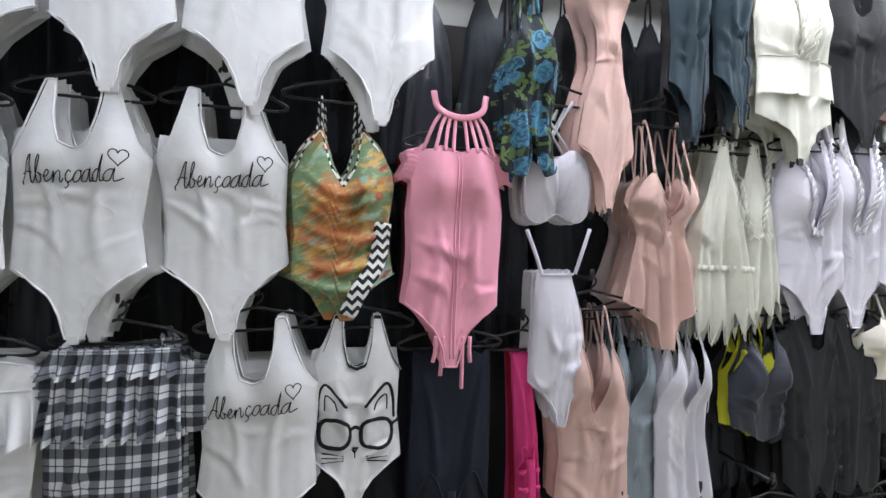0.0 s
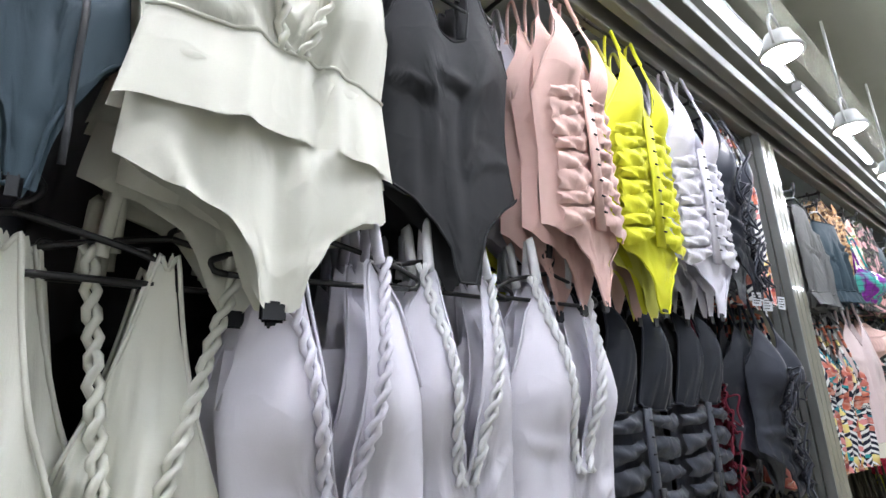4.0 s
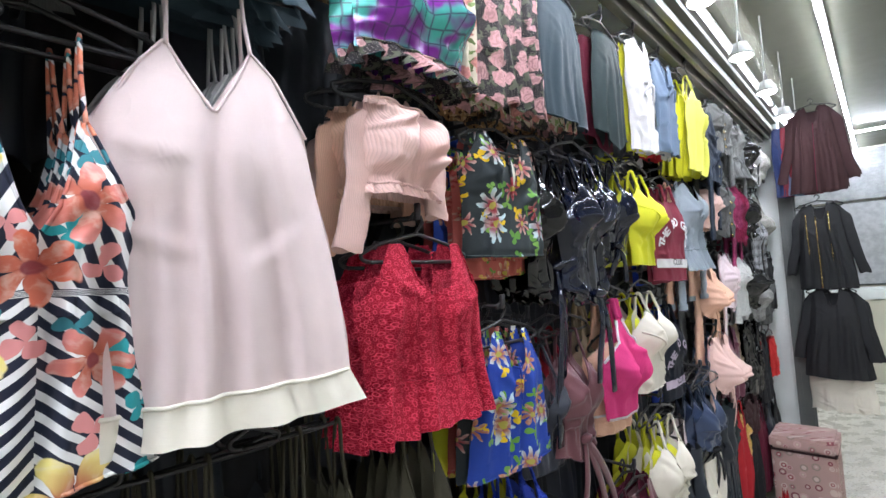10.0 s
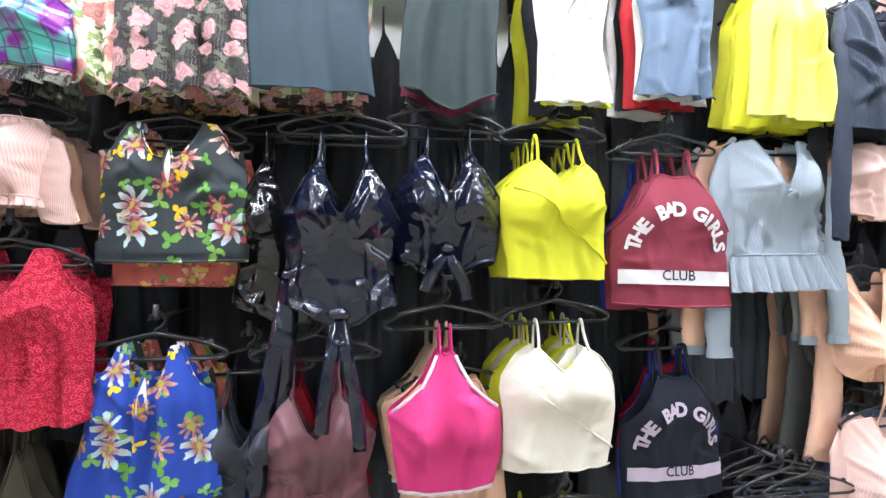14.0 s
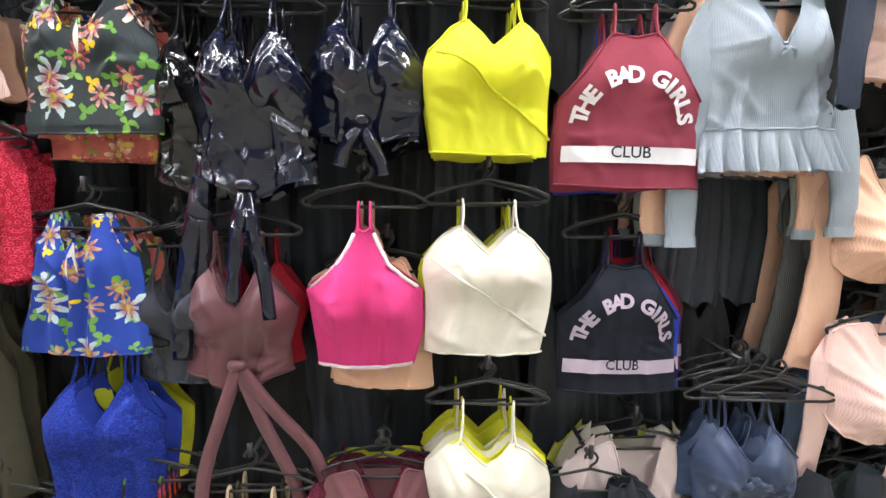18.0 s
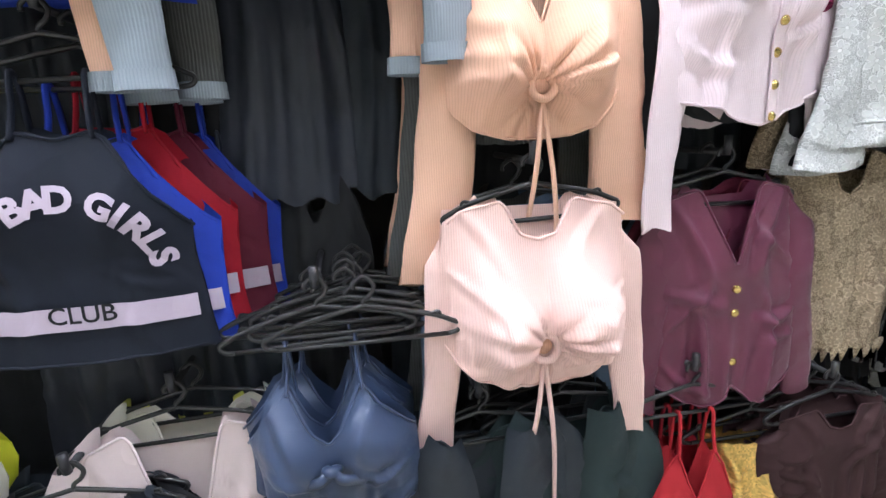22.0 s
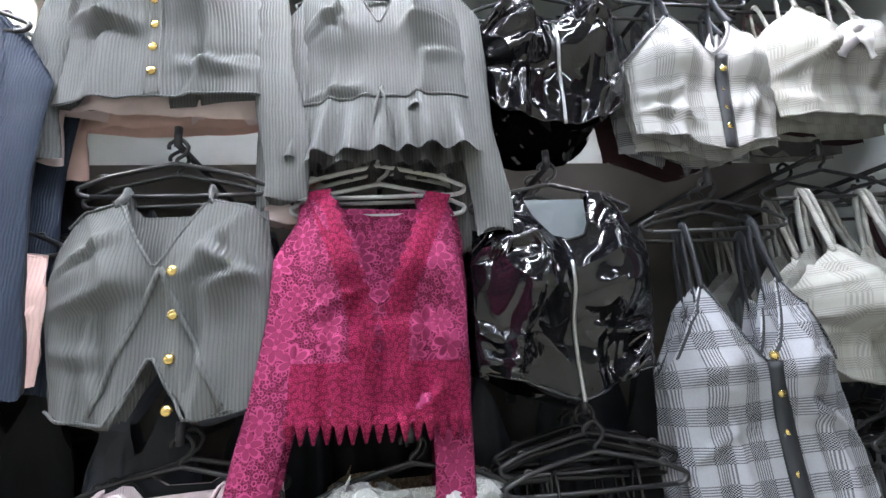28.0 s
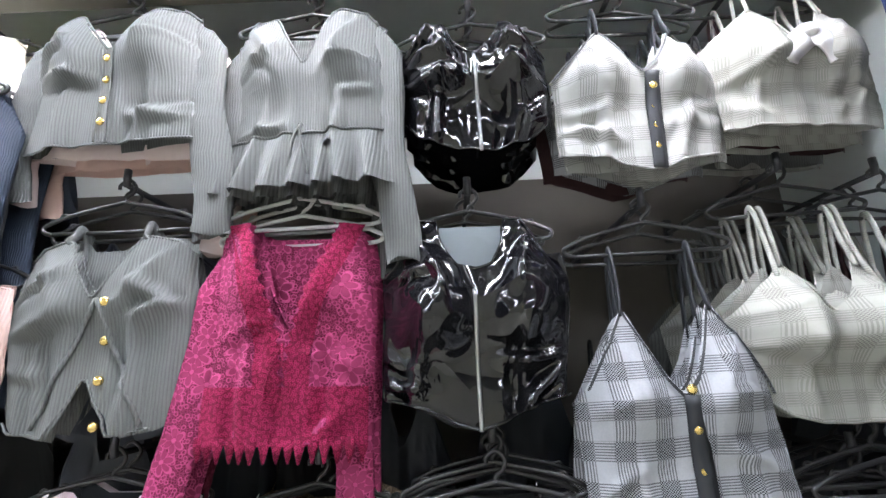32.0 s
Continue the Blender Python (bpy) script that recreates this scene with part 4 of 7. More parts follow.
def hanger_thing(width=0.3, white=False):
    """A tubular plastic clothes hanger with curled ends; origin at the middle of its bar."""
    h = width / 2
    mat = M["clear"] if white else M["plastic"]
    bar = spline([(-h + 0.02, 0, 0), (-h + 0.004, 0, 0.004), (-h, 0, 0.014), (-h + 0.012, 0, 0.021), (-0.1, 0, 0.036), (-0.012, 0, 0.056), (0, 0, 0.058), (0.012, 0, 0.056), (0.1, 0, 0.036), (h - 0.012, 0, 0.021), (h, 0, 0.014), (h - 0.004, 0, 0.004), (h - 0.02, 0, 0)], 4)
    v, f = tube(bar, 0.0042, 6)
    root = link_mesh("clothes_hanger", v, f, mat)
    tagged(root, "white plastic clothes hanger with a metal hook" if white else "black plastic clothes hanger on a display arm", "hanger", "hangers on the stall rails")
    v, f = tube([(-h + 0.02, 0, 0), (0, 0, -0.001), (h - 0.02, 0, 0)], 0.004, 6)
    link_mesh("crossbar", v, f, mat, root)
    v, f = tube(spline([(0, 0, 0.056), (0, 0, 0.066), (0.012, 0, 0.076), (0.016, 0, 0.09), (0.002, 0, 0.104), (-0.014, 0, 0.095), (-0.015, 0, 0.086)], 5), 0.0036, 6)
    link_mesh("hook", v, f, mat, root)
    for s in (-1, 1):
        v, f = tube(spline([(s * (h - 0.03), 0, 0.026), (s * (h - 0.034), 0, 0.038), (s * (h - 0.046), 0, 0.036)], 4), 0.003, 5)
        link_mesh("notch", v, f, mat, root)
    return root


HANGERS = {False: hanger_thing(), True: hanger_thing(0.3, True)}
ARM_PROTO = []


def display_arm(x, z, y0=1.24):
    if not ARM_PROTO:
        v, f = tube([(0, 0, 0.0), (0, 0.49, 0.02)], 0.006, 8)
        root = tagged(link_mesh("display_arm", v, f, M["gun"]), "dark metal display arm fixed to the wall", "display arm", "arms of the stall")
        v, f = tube([(0, 0, -0.004), (0, -0.004, 0.012), (0, -0.004, 0.03)], 0.007, 8)
        link_mesh("tip", v, f, M["gun"], root)
        block("plug", -0.012, 0.012, 0.475, 0.495, -0.01, 0.06, M["gun"], root, 0.003)
        root.location = (x, y0, z)
        ARM_PROTO.append(root)
        return root
    return copy_thing(ARM_PROTO[0], pose(x, y0, z))


def hang(bar_x, y, bar_z, white=False, turn=0.0, arm=True):
    h = copy_thing(HANGERS[white], pose(bar_x, y, bar_z, 0, random.uniform(-2, 2), turn))
    return h


def garment(name, label, cat, x, zt, zb, w, mat, top="cami", hem="flat", wide="crop", bust=0.0, bust_v=0.34, fold=0.006, folds=4, ruche=0.0,
            thick=0.03, straps=None, sleeve=None, n=1, mats=(), y=1.3, snap=False, ruffle=None, strap_len=0.07, strap_w=0.01, lean=0.0, turn=0.0,
            group="", extra=None, style="", gap=0.042, hanger=True, white=False, spread=0.014, shift=0.0, yaw=None, buttons=None, collar=None, waistband=None, crease=1.0, trim=None, arm=True, res=1.0, bar=None, ring=None):
    """One hanging garment with its hanger and n copies behind it."""
    SEED[0] += 1
    rng = np.random.default_rng(SEED[0])
    H = zt - zb
    tp, hm, wd = TOP[top], HEM[hem], WIDE[wide]
    if isinstance(mat, str):
        mat = M[mat]
    half, front = surface(H, w, wd, bust, bust_v, fold, folds, ruche, thick, rng, crease, ring, style or {"suit": "suit", "suit2": "suit", "thong": "suit", "hip": "suit", "hour": "suit", "tent": "drape", "twist": "drape", "flare": "drape", "skirt": "drape", "dress": "drape"}.get(wide, "crop"))
    if len(label.split()) < 5:
        label += " on a black hanger"
    root = tagged(new(name), label, cat, group)
    high = {"vneck": .06, "vlace": .07, "deepv": .2, "crew": .06, "tank": .2}.get(top, 1.0)
    v, f = body_mesh(H, half, front, tp, hm, rng, lean, high=high, nu=int(44 * res), nv=int(46 * res))
    body = link_mesh("body", v, f, mat, root)

    def place(px, pz, lift=0.003):
        vv = min(max(-pz / H, 0), 1)
        hw = float(half(np.array(vv)))
        px2 = px - lean * vv * H
        return (px, -(float(front(np.array(min(max(px2 / hw, -1), 1)), np.array(vv))) + lift), pz)
    uu = np.linspace(-0.99, 0.99, 44)
    for edge_name, line, on in (("neck_edge", tp, top not in ("band",) or "skirt" in name), ("hem", hm, not ruffle)):
        ev = lut(line, np.abs(uu))
        if on and res > 0.6:
            pts = np.stack([uu * half(ev) + lean * ev * H, -(front(uu, ev) + 0.0006), -ev * H + (0.002 if edge_name == "hem" else -0.002)], -1)
            link_mesh(edge_name, *tube(pts, 0.0026, 4), mat, root)
    if straps is not None:
        for us in straps:
            for s in (-1, 1):
                ev = float(lut(tp, us))
                e = (s * us * float(half(np.array(ev))), 0, 0)
                p = place(e[0], -ev * H - 0.008, 0.002)
                topx = e[0] * 0.92
                ribbon([p, (topx, p[1] * 0.55, -ev * H + strap_len * 0.5), (topx, -0.004, strap_len + 0.004), (topx, 0.012, strap_len - 0.01), (topx * 0.98, 0.02, -0.04)], strap_w, mat if collar is None else M[collar], root)
    if sleeve:
        s = dict(length=0.5, w=0.1, x0=w / 2 * 0.86, z0=-0.02, out=0.02, flare=1.0, sides=(-1, 1), bend=0.015, mat=None, cuff=None, lengths=None)
        s.update(sleeve)
        for i, side in enumerate(s["sides"]):
            ln = s["lengths"][i] if s["lengths"] else s["length"]
            tube_sleeve(root, M[s["mat"]] if s["mat"] else mat, side, s["x0"], s["z0"], ln, s["w"], s["out"], s["flare"], 0, s["bend"], rng, cuff=M[s["cuff"]] if s["cuff"] else None)
    if ruffle:
        for v0, drop in ruffle[0]:
            frill(root, M[ruffle[1]] if ruffle[1] else mat, half, front, v0, H, drop, rng=rng, waves=ruffle[2] if len(ruffle) > 2 else 9, amp=ruffle[3] if len(ruffle) > 3 else 0.02)
    if snap:
        p = place(0, -H * 0.985)
        block("snap_tape", -w * 0.045, w * 0.045, p[1] - 0.001, p[1] + 0.005, -H - 0.012, -H + 0.012, M[snap if isinstance(snap, str) else "snap"], root, 0.003, "press-stud gusset tape")
    if buttons:
        mt, zs, bx = buttons
        for z in zs:
            p = place(bx, -z * H, 0.002)
            vv, ff = tube([(p[0], p[1] + 0.002, p[2]), (p[0], p[1] - 0.003, p[2]), (p[0], p[1] - 0.006, p[2])], [0.0078, 0.0082, 0.0055], 12)
            link_mesh("button", vv, ff, M[mt], root, "round brass button" if mt == "brass" else "")
    if trim:
        # a band of trim along the hem or the neck: (material, 'top' or 'hem', width)
        tm, where, tw = trim
        u = np.linspace(-0.97, 0.97, 60)
        e = lut(tp if where == "top" else hm, np.abs(u))
        hs = np.linspace(0, 1, 4)[:, None]
        vv = e + (tw / H) * (hs if where == "top" else hs - 1)
        px = u * half(vv) + lean * vv * H
        pts = np.stack([px, -(front(np.broadcast_to(u, vv.shape), vv) + 0.003), -vv * H], -1)
        link_mesh("trim", *sheet(pts), M[tm], root)
    if waistband:
        wm, wv, wh = waistband
        u = np.linspace(-1, 1, 40)
        vv = wv + np.linspace(0, wh / H, 4)[:, None] + 0 * u
        pts = np.stack([u * half(vv) * 1.005, -(front(np.broadcast_to(u, vv.shape), vv) + 0.003), -vv * H], -1)
        link_mesh("waistband", *sheet(pts), M[wm], root)
    if extra:
        extra(root, place, H, w, mat, rng, half, front)
    root.matrix_basis = pose(x, y, zt, 0, rng.uniform(-2, 2), turn + (0 if turn else rng.uniform(-7, 7) if yaw is None else yaw))
    lift = strap_len if straps is not None else 0.0
    if top in ("tank", "vneck", "crew", "halter", "deepv"):
        lift = -0.035 if straps is None else lift
    bar = zt + lift if bar is None else bar
    if hanger:
        hang(x, y + 0.008, bar, white, turn or yaw or 0.0)
        if arm and not turn:
            display_arm(x, bar + 0.093, y + 0.006)
    for i in range(1, n):
        dy = max(gap, bust * 0.95) * i + rng.uniform(-0.006, 0.006)
        dx, dz = rng.uniform(-spread, spread) + shift * i, rng.uniform(-0.012, 0.008)
        if turn:
            m = pose(x + dy, y + rng.uniform(-0.02, 0.02), zt + dz, 0, rng.uniform(-2, 2), turn)
        else:
            m = pose(x + dx, y + dy, zt + dz, 0, rng.uniform(-2, 2), turn + (yaw or 0.0) + rng.uniform(-3, 3))
        c = copy_thing(root, m)
        if i == 1:
            rough_body = bpy.data.meshes.new("body")
            v, f = body_mesh(H, half, front, tp, hm, rng, lean, high=high, nu=int(22 * res), nv=int(22 * res))
            rough_body.from_pydata([tuple(q) for q in v], [], [tuple(q) for q in f])
            rough_body.materials.append(mat)
            rough_body.polygons.foreach_set("use_smooth", [True] * len(rough_body.polygons))
        for o in c.children:
            if o.data == body.data:
                o.data = rough_body
        for o in list(c.children):
            if o.name.split(".")[0] not in ("body", "neck_edge", "waistband", "strap", "sleeve", "ruffle", "snap_tape", "trim", "cup", "band"):
                for q in (*o.children, o):
                    bpy.data.objects.remove(q)
        if mats:
            mm = M[mats[(i - 1) % len(mats)]]
            for o in (c, *c.children):
                if o.type == "MESH" and o.data.materials and o.data.materials[0] == mat:
                    o.material_slots[0].link = "OBJECT"
                    o.material_slots[0].material = mm
            c["label"] = mm.name.replace("_", " ") + " " + cat + " hung behind others on a display arm"
        if hanger and i == 1 and not turn and x > 3.4:
            hang(x + dx, y + dy + 0.008, bar + dz, white, turn)
    return root

# ---- details on single garments ----


def words_girls(ink, band, band_ink):
    def f(root, place, H, w, mat, rng, half, front):
        arc = w * 0.31
        zc = -0.62 * H
        flat_text("THE BAD GIRLS", w * 0.15, M[ink], root, lambda x, z: place(x, zc + z, 0.006), arc=arc, spread=0.225, bold=0.0022)
        u = np.linspace(-0.93, 0.93, 40)
        vv = np.linspace(0.73, 0.835, 4)[:, None] + 0 * u
        pts = np.stack([u * half(vv), -(front(np.broadcast_to(u, vv.shape), vv) + 0.005), -vv * H], -1)
        link_mesh("band", *sheet(pts), M[band], root, "pale printed band")
        flat_text("CLUB", w * 0.11, M[band_ink], root, lambda x, z: place(x, -0.8 * H + z, 0.0075), bold=0.0004)
    return f


def handwriting():
    """The strokes of a looped hand on a grid one letter body high."""
    def bowl(x, stem=1.0, end=0.3):
        ring = [(x + .3 - .3 * math.cos(a) + .18 * math.sin(a), .45 + .45 * math.sin(a)) for a in (2.5, 1.9, 1.2, .5, -.2, -.9, -1.7, -2.4)]
        return ring[::-1][::-1] + [(x + .68, stem), (x + .58, .25), (x + .68, .0), (x + .72 + end * .6, .25)]
    yield [(0, -.1), (-.08, .15), (.1, .4), (.34, 1.0), (.62, 1.9), (.74, 2.0), (.7, 1.3), (.66, .3), (.78, 0), (.95, .3)]
    yield [(.1, .7), (.4, .84), (.8, .74)]
    yield [(.95, .3), (1.2, 1.0), (1.34, 1.8), (1.24, 2.0), (1.14, 1.4), (1.06, .3), (1.18, 0), (1.42, .2), (1.4, .6), (1.24, .7), (1.6, .5)]
    yield [(1.6, .4), (1.84, .5), (1.94, .8), (1.8, .92), (1.68, .5), (1.8, .05), (2.1, .3)]
    yield [(2.1, .3), (2.24, .85), (2.2, .3), (2.18, .0), (2.3, .6), (2.52, .9), (2.6, .6), (2.58, .1), (2.7, .05), (2.8, .3)]
    yield [(3.3, .75), (3.14, .92), (2.94, .5), (3.04, .06), (3.3, .1), (3.5, .4)]
    yield [(3.14, .0), (3.18, -.22), (3.06, -.42), (2.92, -.36)]
    yield [(3.5 + .26 - .26 * math.cos(a) + .12 * math.sin(a), .45 + .45 * math.sin(a)) for a in (1.6, .9, .2, -.6, -1.5, -2.4, -3.2, -3.9, -4.6)] + [(4.1, .8)]
    yield bowl(4.15)
    yield bowl(5.0, 2.0)
    yield bowl(5.85, end=.8)


def script_words(root, place, H, w, mat, rng, half, front):
    k = .098 * w
    for stroke in handwriting():
        pts = [place((a + .12 * b - 3.55) * k, -0.41 * H + (b + .05 * a) * k, 0.0035) for a, b, _ in spline([(a, b, 0) for a, b in stroke], 4)]
        link_mesh("lettering", *tube(pts, 0.0013, 4), M["ink"], root)
    t = np.linspace(0, 2 * np.pi, 40)
    hx, hz = 16 * np.sin(t) ** 3 / 17, (13 * np.cos(t) - 5 * np.cos(2 * t) - 2 * np.cos(3 * t) - np.cos(4 * t)) / 17
    pts = [place(w * 0.32 + a * w * 0.06, -0.3 * H + b * w * 0.075, 0.003) for a, b in zip(hx, hz)]
    link_mesh("heart_print", *tube(pts, 0.0013, 4), M["ink"], root)


def cat_print(root, place, H, w, mat, rng, half, front):
    def line(pts, r=0.0035, name="print_line"):
        link_mesh(name, *tube([place(a * w, -b * H, 0.001) for a, b in pts], r, 4), M["ink"], root)
    for s in (-1, 1):
        line([(p[0], p[1]) for p in spline([(s * .42, .55, 0), (s * .4, .42, 0), (s * .33, .36, 0), (s * .2, .42, 0), (s * .1, .48, 0)], 6)], 0.004)
        line([(p[0], p[1]) for p in spline([(s * .34, .5, 0), (s * .33, .42, 0), (s * .24, .45, 0), (s * .2, .5, 0)], 5)], 0.002)
        t = np.linspace(0, 2 * np.pi, 30)
        line([(s * .23 + .17 * np.sign(np.cos(a)) * abs(np.cos(a)) ** .7, .625 + .075 * np.sign(np.sin(a)) * abs(np.sin(a)) ** .7) for a in t], 0.0055, "spectacle_print")
        line([(s * .4, .585), (s * .47, .57)], 0.006)
        for k in range(3):
            line([(s * .12, .74 + k * .012), (s * .36, .73 + k * .025)], 0.0015)
    line([(-.07, .6), (0, .59), (.07, .6)], 0.005)
    line([(-.03, .7), (0, .72), (.03, .7), (-.03, .7)], 0.004)
    line([(0, .72), (0, .75)], 0.0015)


def trousers(name, label, x, zt, zb, w, mat, y, n=1):
    return garment(name, label, "trousers", x, zt, zb, w, mat, "band", "flat", "straight", fold=0.012, folds=3, y=y, n=n, thick=0.035, crease=1.4, extra=ladder)


def tie_front(mat, ends=((-0.02, 0.22), (0.02, 0.3)), v=0.75, wid=0.022, x0=0.0):
    """A knot with hanging ends."""
    def f(root, place, H, w, m, rng, half, front):
        p = place(x0, -v * H, 0.01)
        k = min(1.0, wid / 0.03)
        vv, ff = tube(spline([(p[0] - 0.022 * k, p[1] + 0.012 * k, p[2]), (p[0], p[1] - 0.01 * k, p[2] + 0.006 * k), (p[0] + 0.022 * k, p[1] + 0.012 * k, p[2])], 5), np.array([0.006, 0.01, 0.013, 0.014, 0.014, 0.013, 0.014, 0.014, 0.013, 0.01, 0.006]) * k, 8)
        link_mesh("knot", vv, ff, M[mat], root)
        for dx, ln in ends:
            ribbon([p, (p[0] + dx * 0.6, p[1] - 0.014, p[2] - ln * 0.3), (p[0] + dx * 1.4, p[1] - 0.006, p[2] - ln * 0.7), (p[0] + dx * 1.7, p[1] - 0.002, p[2] - ln)], wid, M[mat], root, "tie_end", thick=0.004)
    return f


def ring_front(root, place, H, w, mat, rng, half, front, at=.75):
    """A covered oval ring in the gathers, with a drawstring below."""
    p = place(0.0, -at * H, 0.012)
    t = np.linspace(0, 2 * np.pi, 28)
    link_mesh("ring", *tube([(p[0] + 0.02 * np.cos(a), p[1] - 0.006, p[2] + 0.022 * np.sin(a)) for a in t], 0.0062, 8, cap=False), mat, root, "covered oval ring")
    link_mesh("opening", *tube([(p[0], p[1] + 0.004, p[2]), (p[0], p[1] + 0.001, p[2])], 0.013, 16), M["peach"], root)
    for dx, ln in ((-0.014, 0.26), (0.016, 0.32)):
        ribbon([(p[0], p[1], p[2] - 0.02), (p[0] + dx, p[1] - 0.004, p[2] - ln * .5), (p[0] + dx * 2, -0.02, p[2] - ln)], 0.009, mat, root, "drawstring")


def placket(x0=0.0, v0=0.0, v1=0.98, wid=0.022):
    def f(root, place, H, w, m, rng, half, front):
        rows = [[place(x0 + a, -v * H, 0.0035) for a in (-wid / 2, 0, wid / 2)] for v in np.linspace(v0, v1, 18)]
        link_mesh("placket", *sheet(np.array(rows)), m, root)
        for k in (0, 2):
            link_mesh("placket_edge", *tube([r[k] for r in rows], 0.0022, 5), m, root)
    return f


def cross_edges(v0=.34, v1=.95, spread=.09):
    """Two front edges that part below the bust."""
    def f(root, place, H, w, m, rng, half, front):
        for s in (-1, 1):
            link_mesh("front_edge", *tube([place(s * spread * max(0, (v - v0)) / (v1 - v0) + .01, -v * H, .002) for v in np.linspace(v0, v1, 14)], .0045, 5), m, root)
    return f


def braid_neck(mat):
    def f(root, place, H, w, m, rng, half, front):
        for s in (-1, 1):
            for k in range(2):
                pts = []
                for i in range(34):
                    t = i / 33
                    a = i * 1.25 + k * np.pi
                    px = s * (0.23 * w * (1 - t) + 0.012) + 0.006 * np.cos(a)
                    q = place(px, -t * 0.5 * H, 0.006 + 0.005 * np.sin(a))
                    pts.append(q)
                link_mesh("braid", *tube(pts, 0.0048, 6), M[mat], root)
            ribbon([place(s * 0.23 * w, -0.01, 0.004), (s * 0.22 * w, -0.008, 0.04), (s * 0.21 * w, 0.002, 0.075), (s * 0.2 * w, 0.016, 0.0)], 0.016, M[mat], root, "strap", thick=0.012)
    return f


def zip_front(v0, v1, mat="brass", x0=0.0):
    def f(root, place, H, w, m, rng, half, front):
        pts = [place(x0, -(v0 + (v1 - v0) * i / 20) * H, 0.002) for i in range(21)]
        link_mesh("zip", *tube(pts, 0.0035, 5), M[mat], root, "metal zip")
    return f


def ladder(root, place, H, w, mat, rng, half, front):
    """Dark gaps between gathered bands over the midriff, with a centre strip."""
    for i in range(6):
        v = 0.44 + i * 0.065
        for s in (-1, 1):
            pts = [place(s * w * a, -(v + 0.02 * a) * H, 0.006) for a in (0.06, 0.16, 0.28, 0.4)]
            link_mesh("pleat", *tube(spline(pts, 5), 0.0085, 6, 0.6), mat, root)
    pts = [place(0, -v * H, 0.01) for v in np.linspace(0.4, 0.86, 14)]
    link_mesh("centre_strip", *tube(pts, 0.014, 6, 0.3), mat, root)
    u = np.linspace(-0.95, 0.95, 50)
    v = 0.4 + 0.05 * np.cos(u * np.pi * 2)
    link_mesh("underbust_seam", *tube([place(a * float(half(np.array(b))), -b * H, 0.003) for a, b in zip(u, v)], 0.004, 5), mat, root)


def lacing(root, place, H, w, mat, rng, half, front):
    """A gathered cord runs slantwise down the front; slack loops of strap with small metal sliders hang from it to one side."""
    def cord(t):
        return place(w * (-.2 + .32 * t) + .004 * math.sin(70 * t), -(.27 + .68 * t) * H, .008)
    for k in range(2):
        link_mesh("side_cord", *tube([(q[0] + .004 * math.cos(90 * t + 3.1 * k), q[1] - .004 * math.sin(90 * t + 3.1 * k), q[2]) for t in np.linspace(0, 1, 90) for q in (cord(t),)], .0042, 5), mat, root)
    for i in range(17):
        t0 = .02 + i * .057
        a, b = cord(t0), cord(min(1, t0 + rng.uniform(.06, .16)))
        out, sag, lift = rng.uniform(.08, .3) * w, rng.uniform(.0, .05), rng.uniform(.015, .05)
        ex = max(-.5 * w, a[0] - out)
        pts = [a, ((a[0] + ex) / 2, a[1] - lift, a[2] + rng.uniform(.0, .03)), (ex, a[1] - lift * .8, (a[2] + b[2]) / 2 - sag * .4), ((b[0] + ex) / 2, b[1] - lift, b[2] - sag), b]
        ribbon(pts, .0056, mat, root, "lace_strap", thick=.003)
        q = pts[1 + i % 3]
        if i % 2:
            continue
        link_mesh("slider", *tube([(q[0] + .006 * np.cos(c), q[1] - .003, q[2] + .003 * np.sin(c)) for c in np.linspace(0, 6.28, 12)], .0012, 5), M["steel"], root)


def slit(v0, v1, wid, mat, dx=0.0):
    """A narrow neck opening with a pale lining."""
    def f(root, place, H, w, m, rng, half, front):
        rows = [[place(dx + s * wid * math.sin(math.pi * min(1, 0.15 + t)) * (0.5 + 0.5 * t), -(v0 + (v1 - v0) * t) * H, 0.003) for s in (-1, 0, 1)] for t in np.linspace(0, 1, 12)]
        link_mesh("neck_opening", *sheet(np.array(rows)), M[mat], root)
        for s in (0, 2):
            link_mesh("opening_edge", *tube([r[s] for r in rows], 0.003, 5), m, root)
    return f


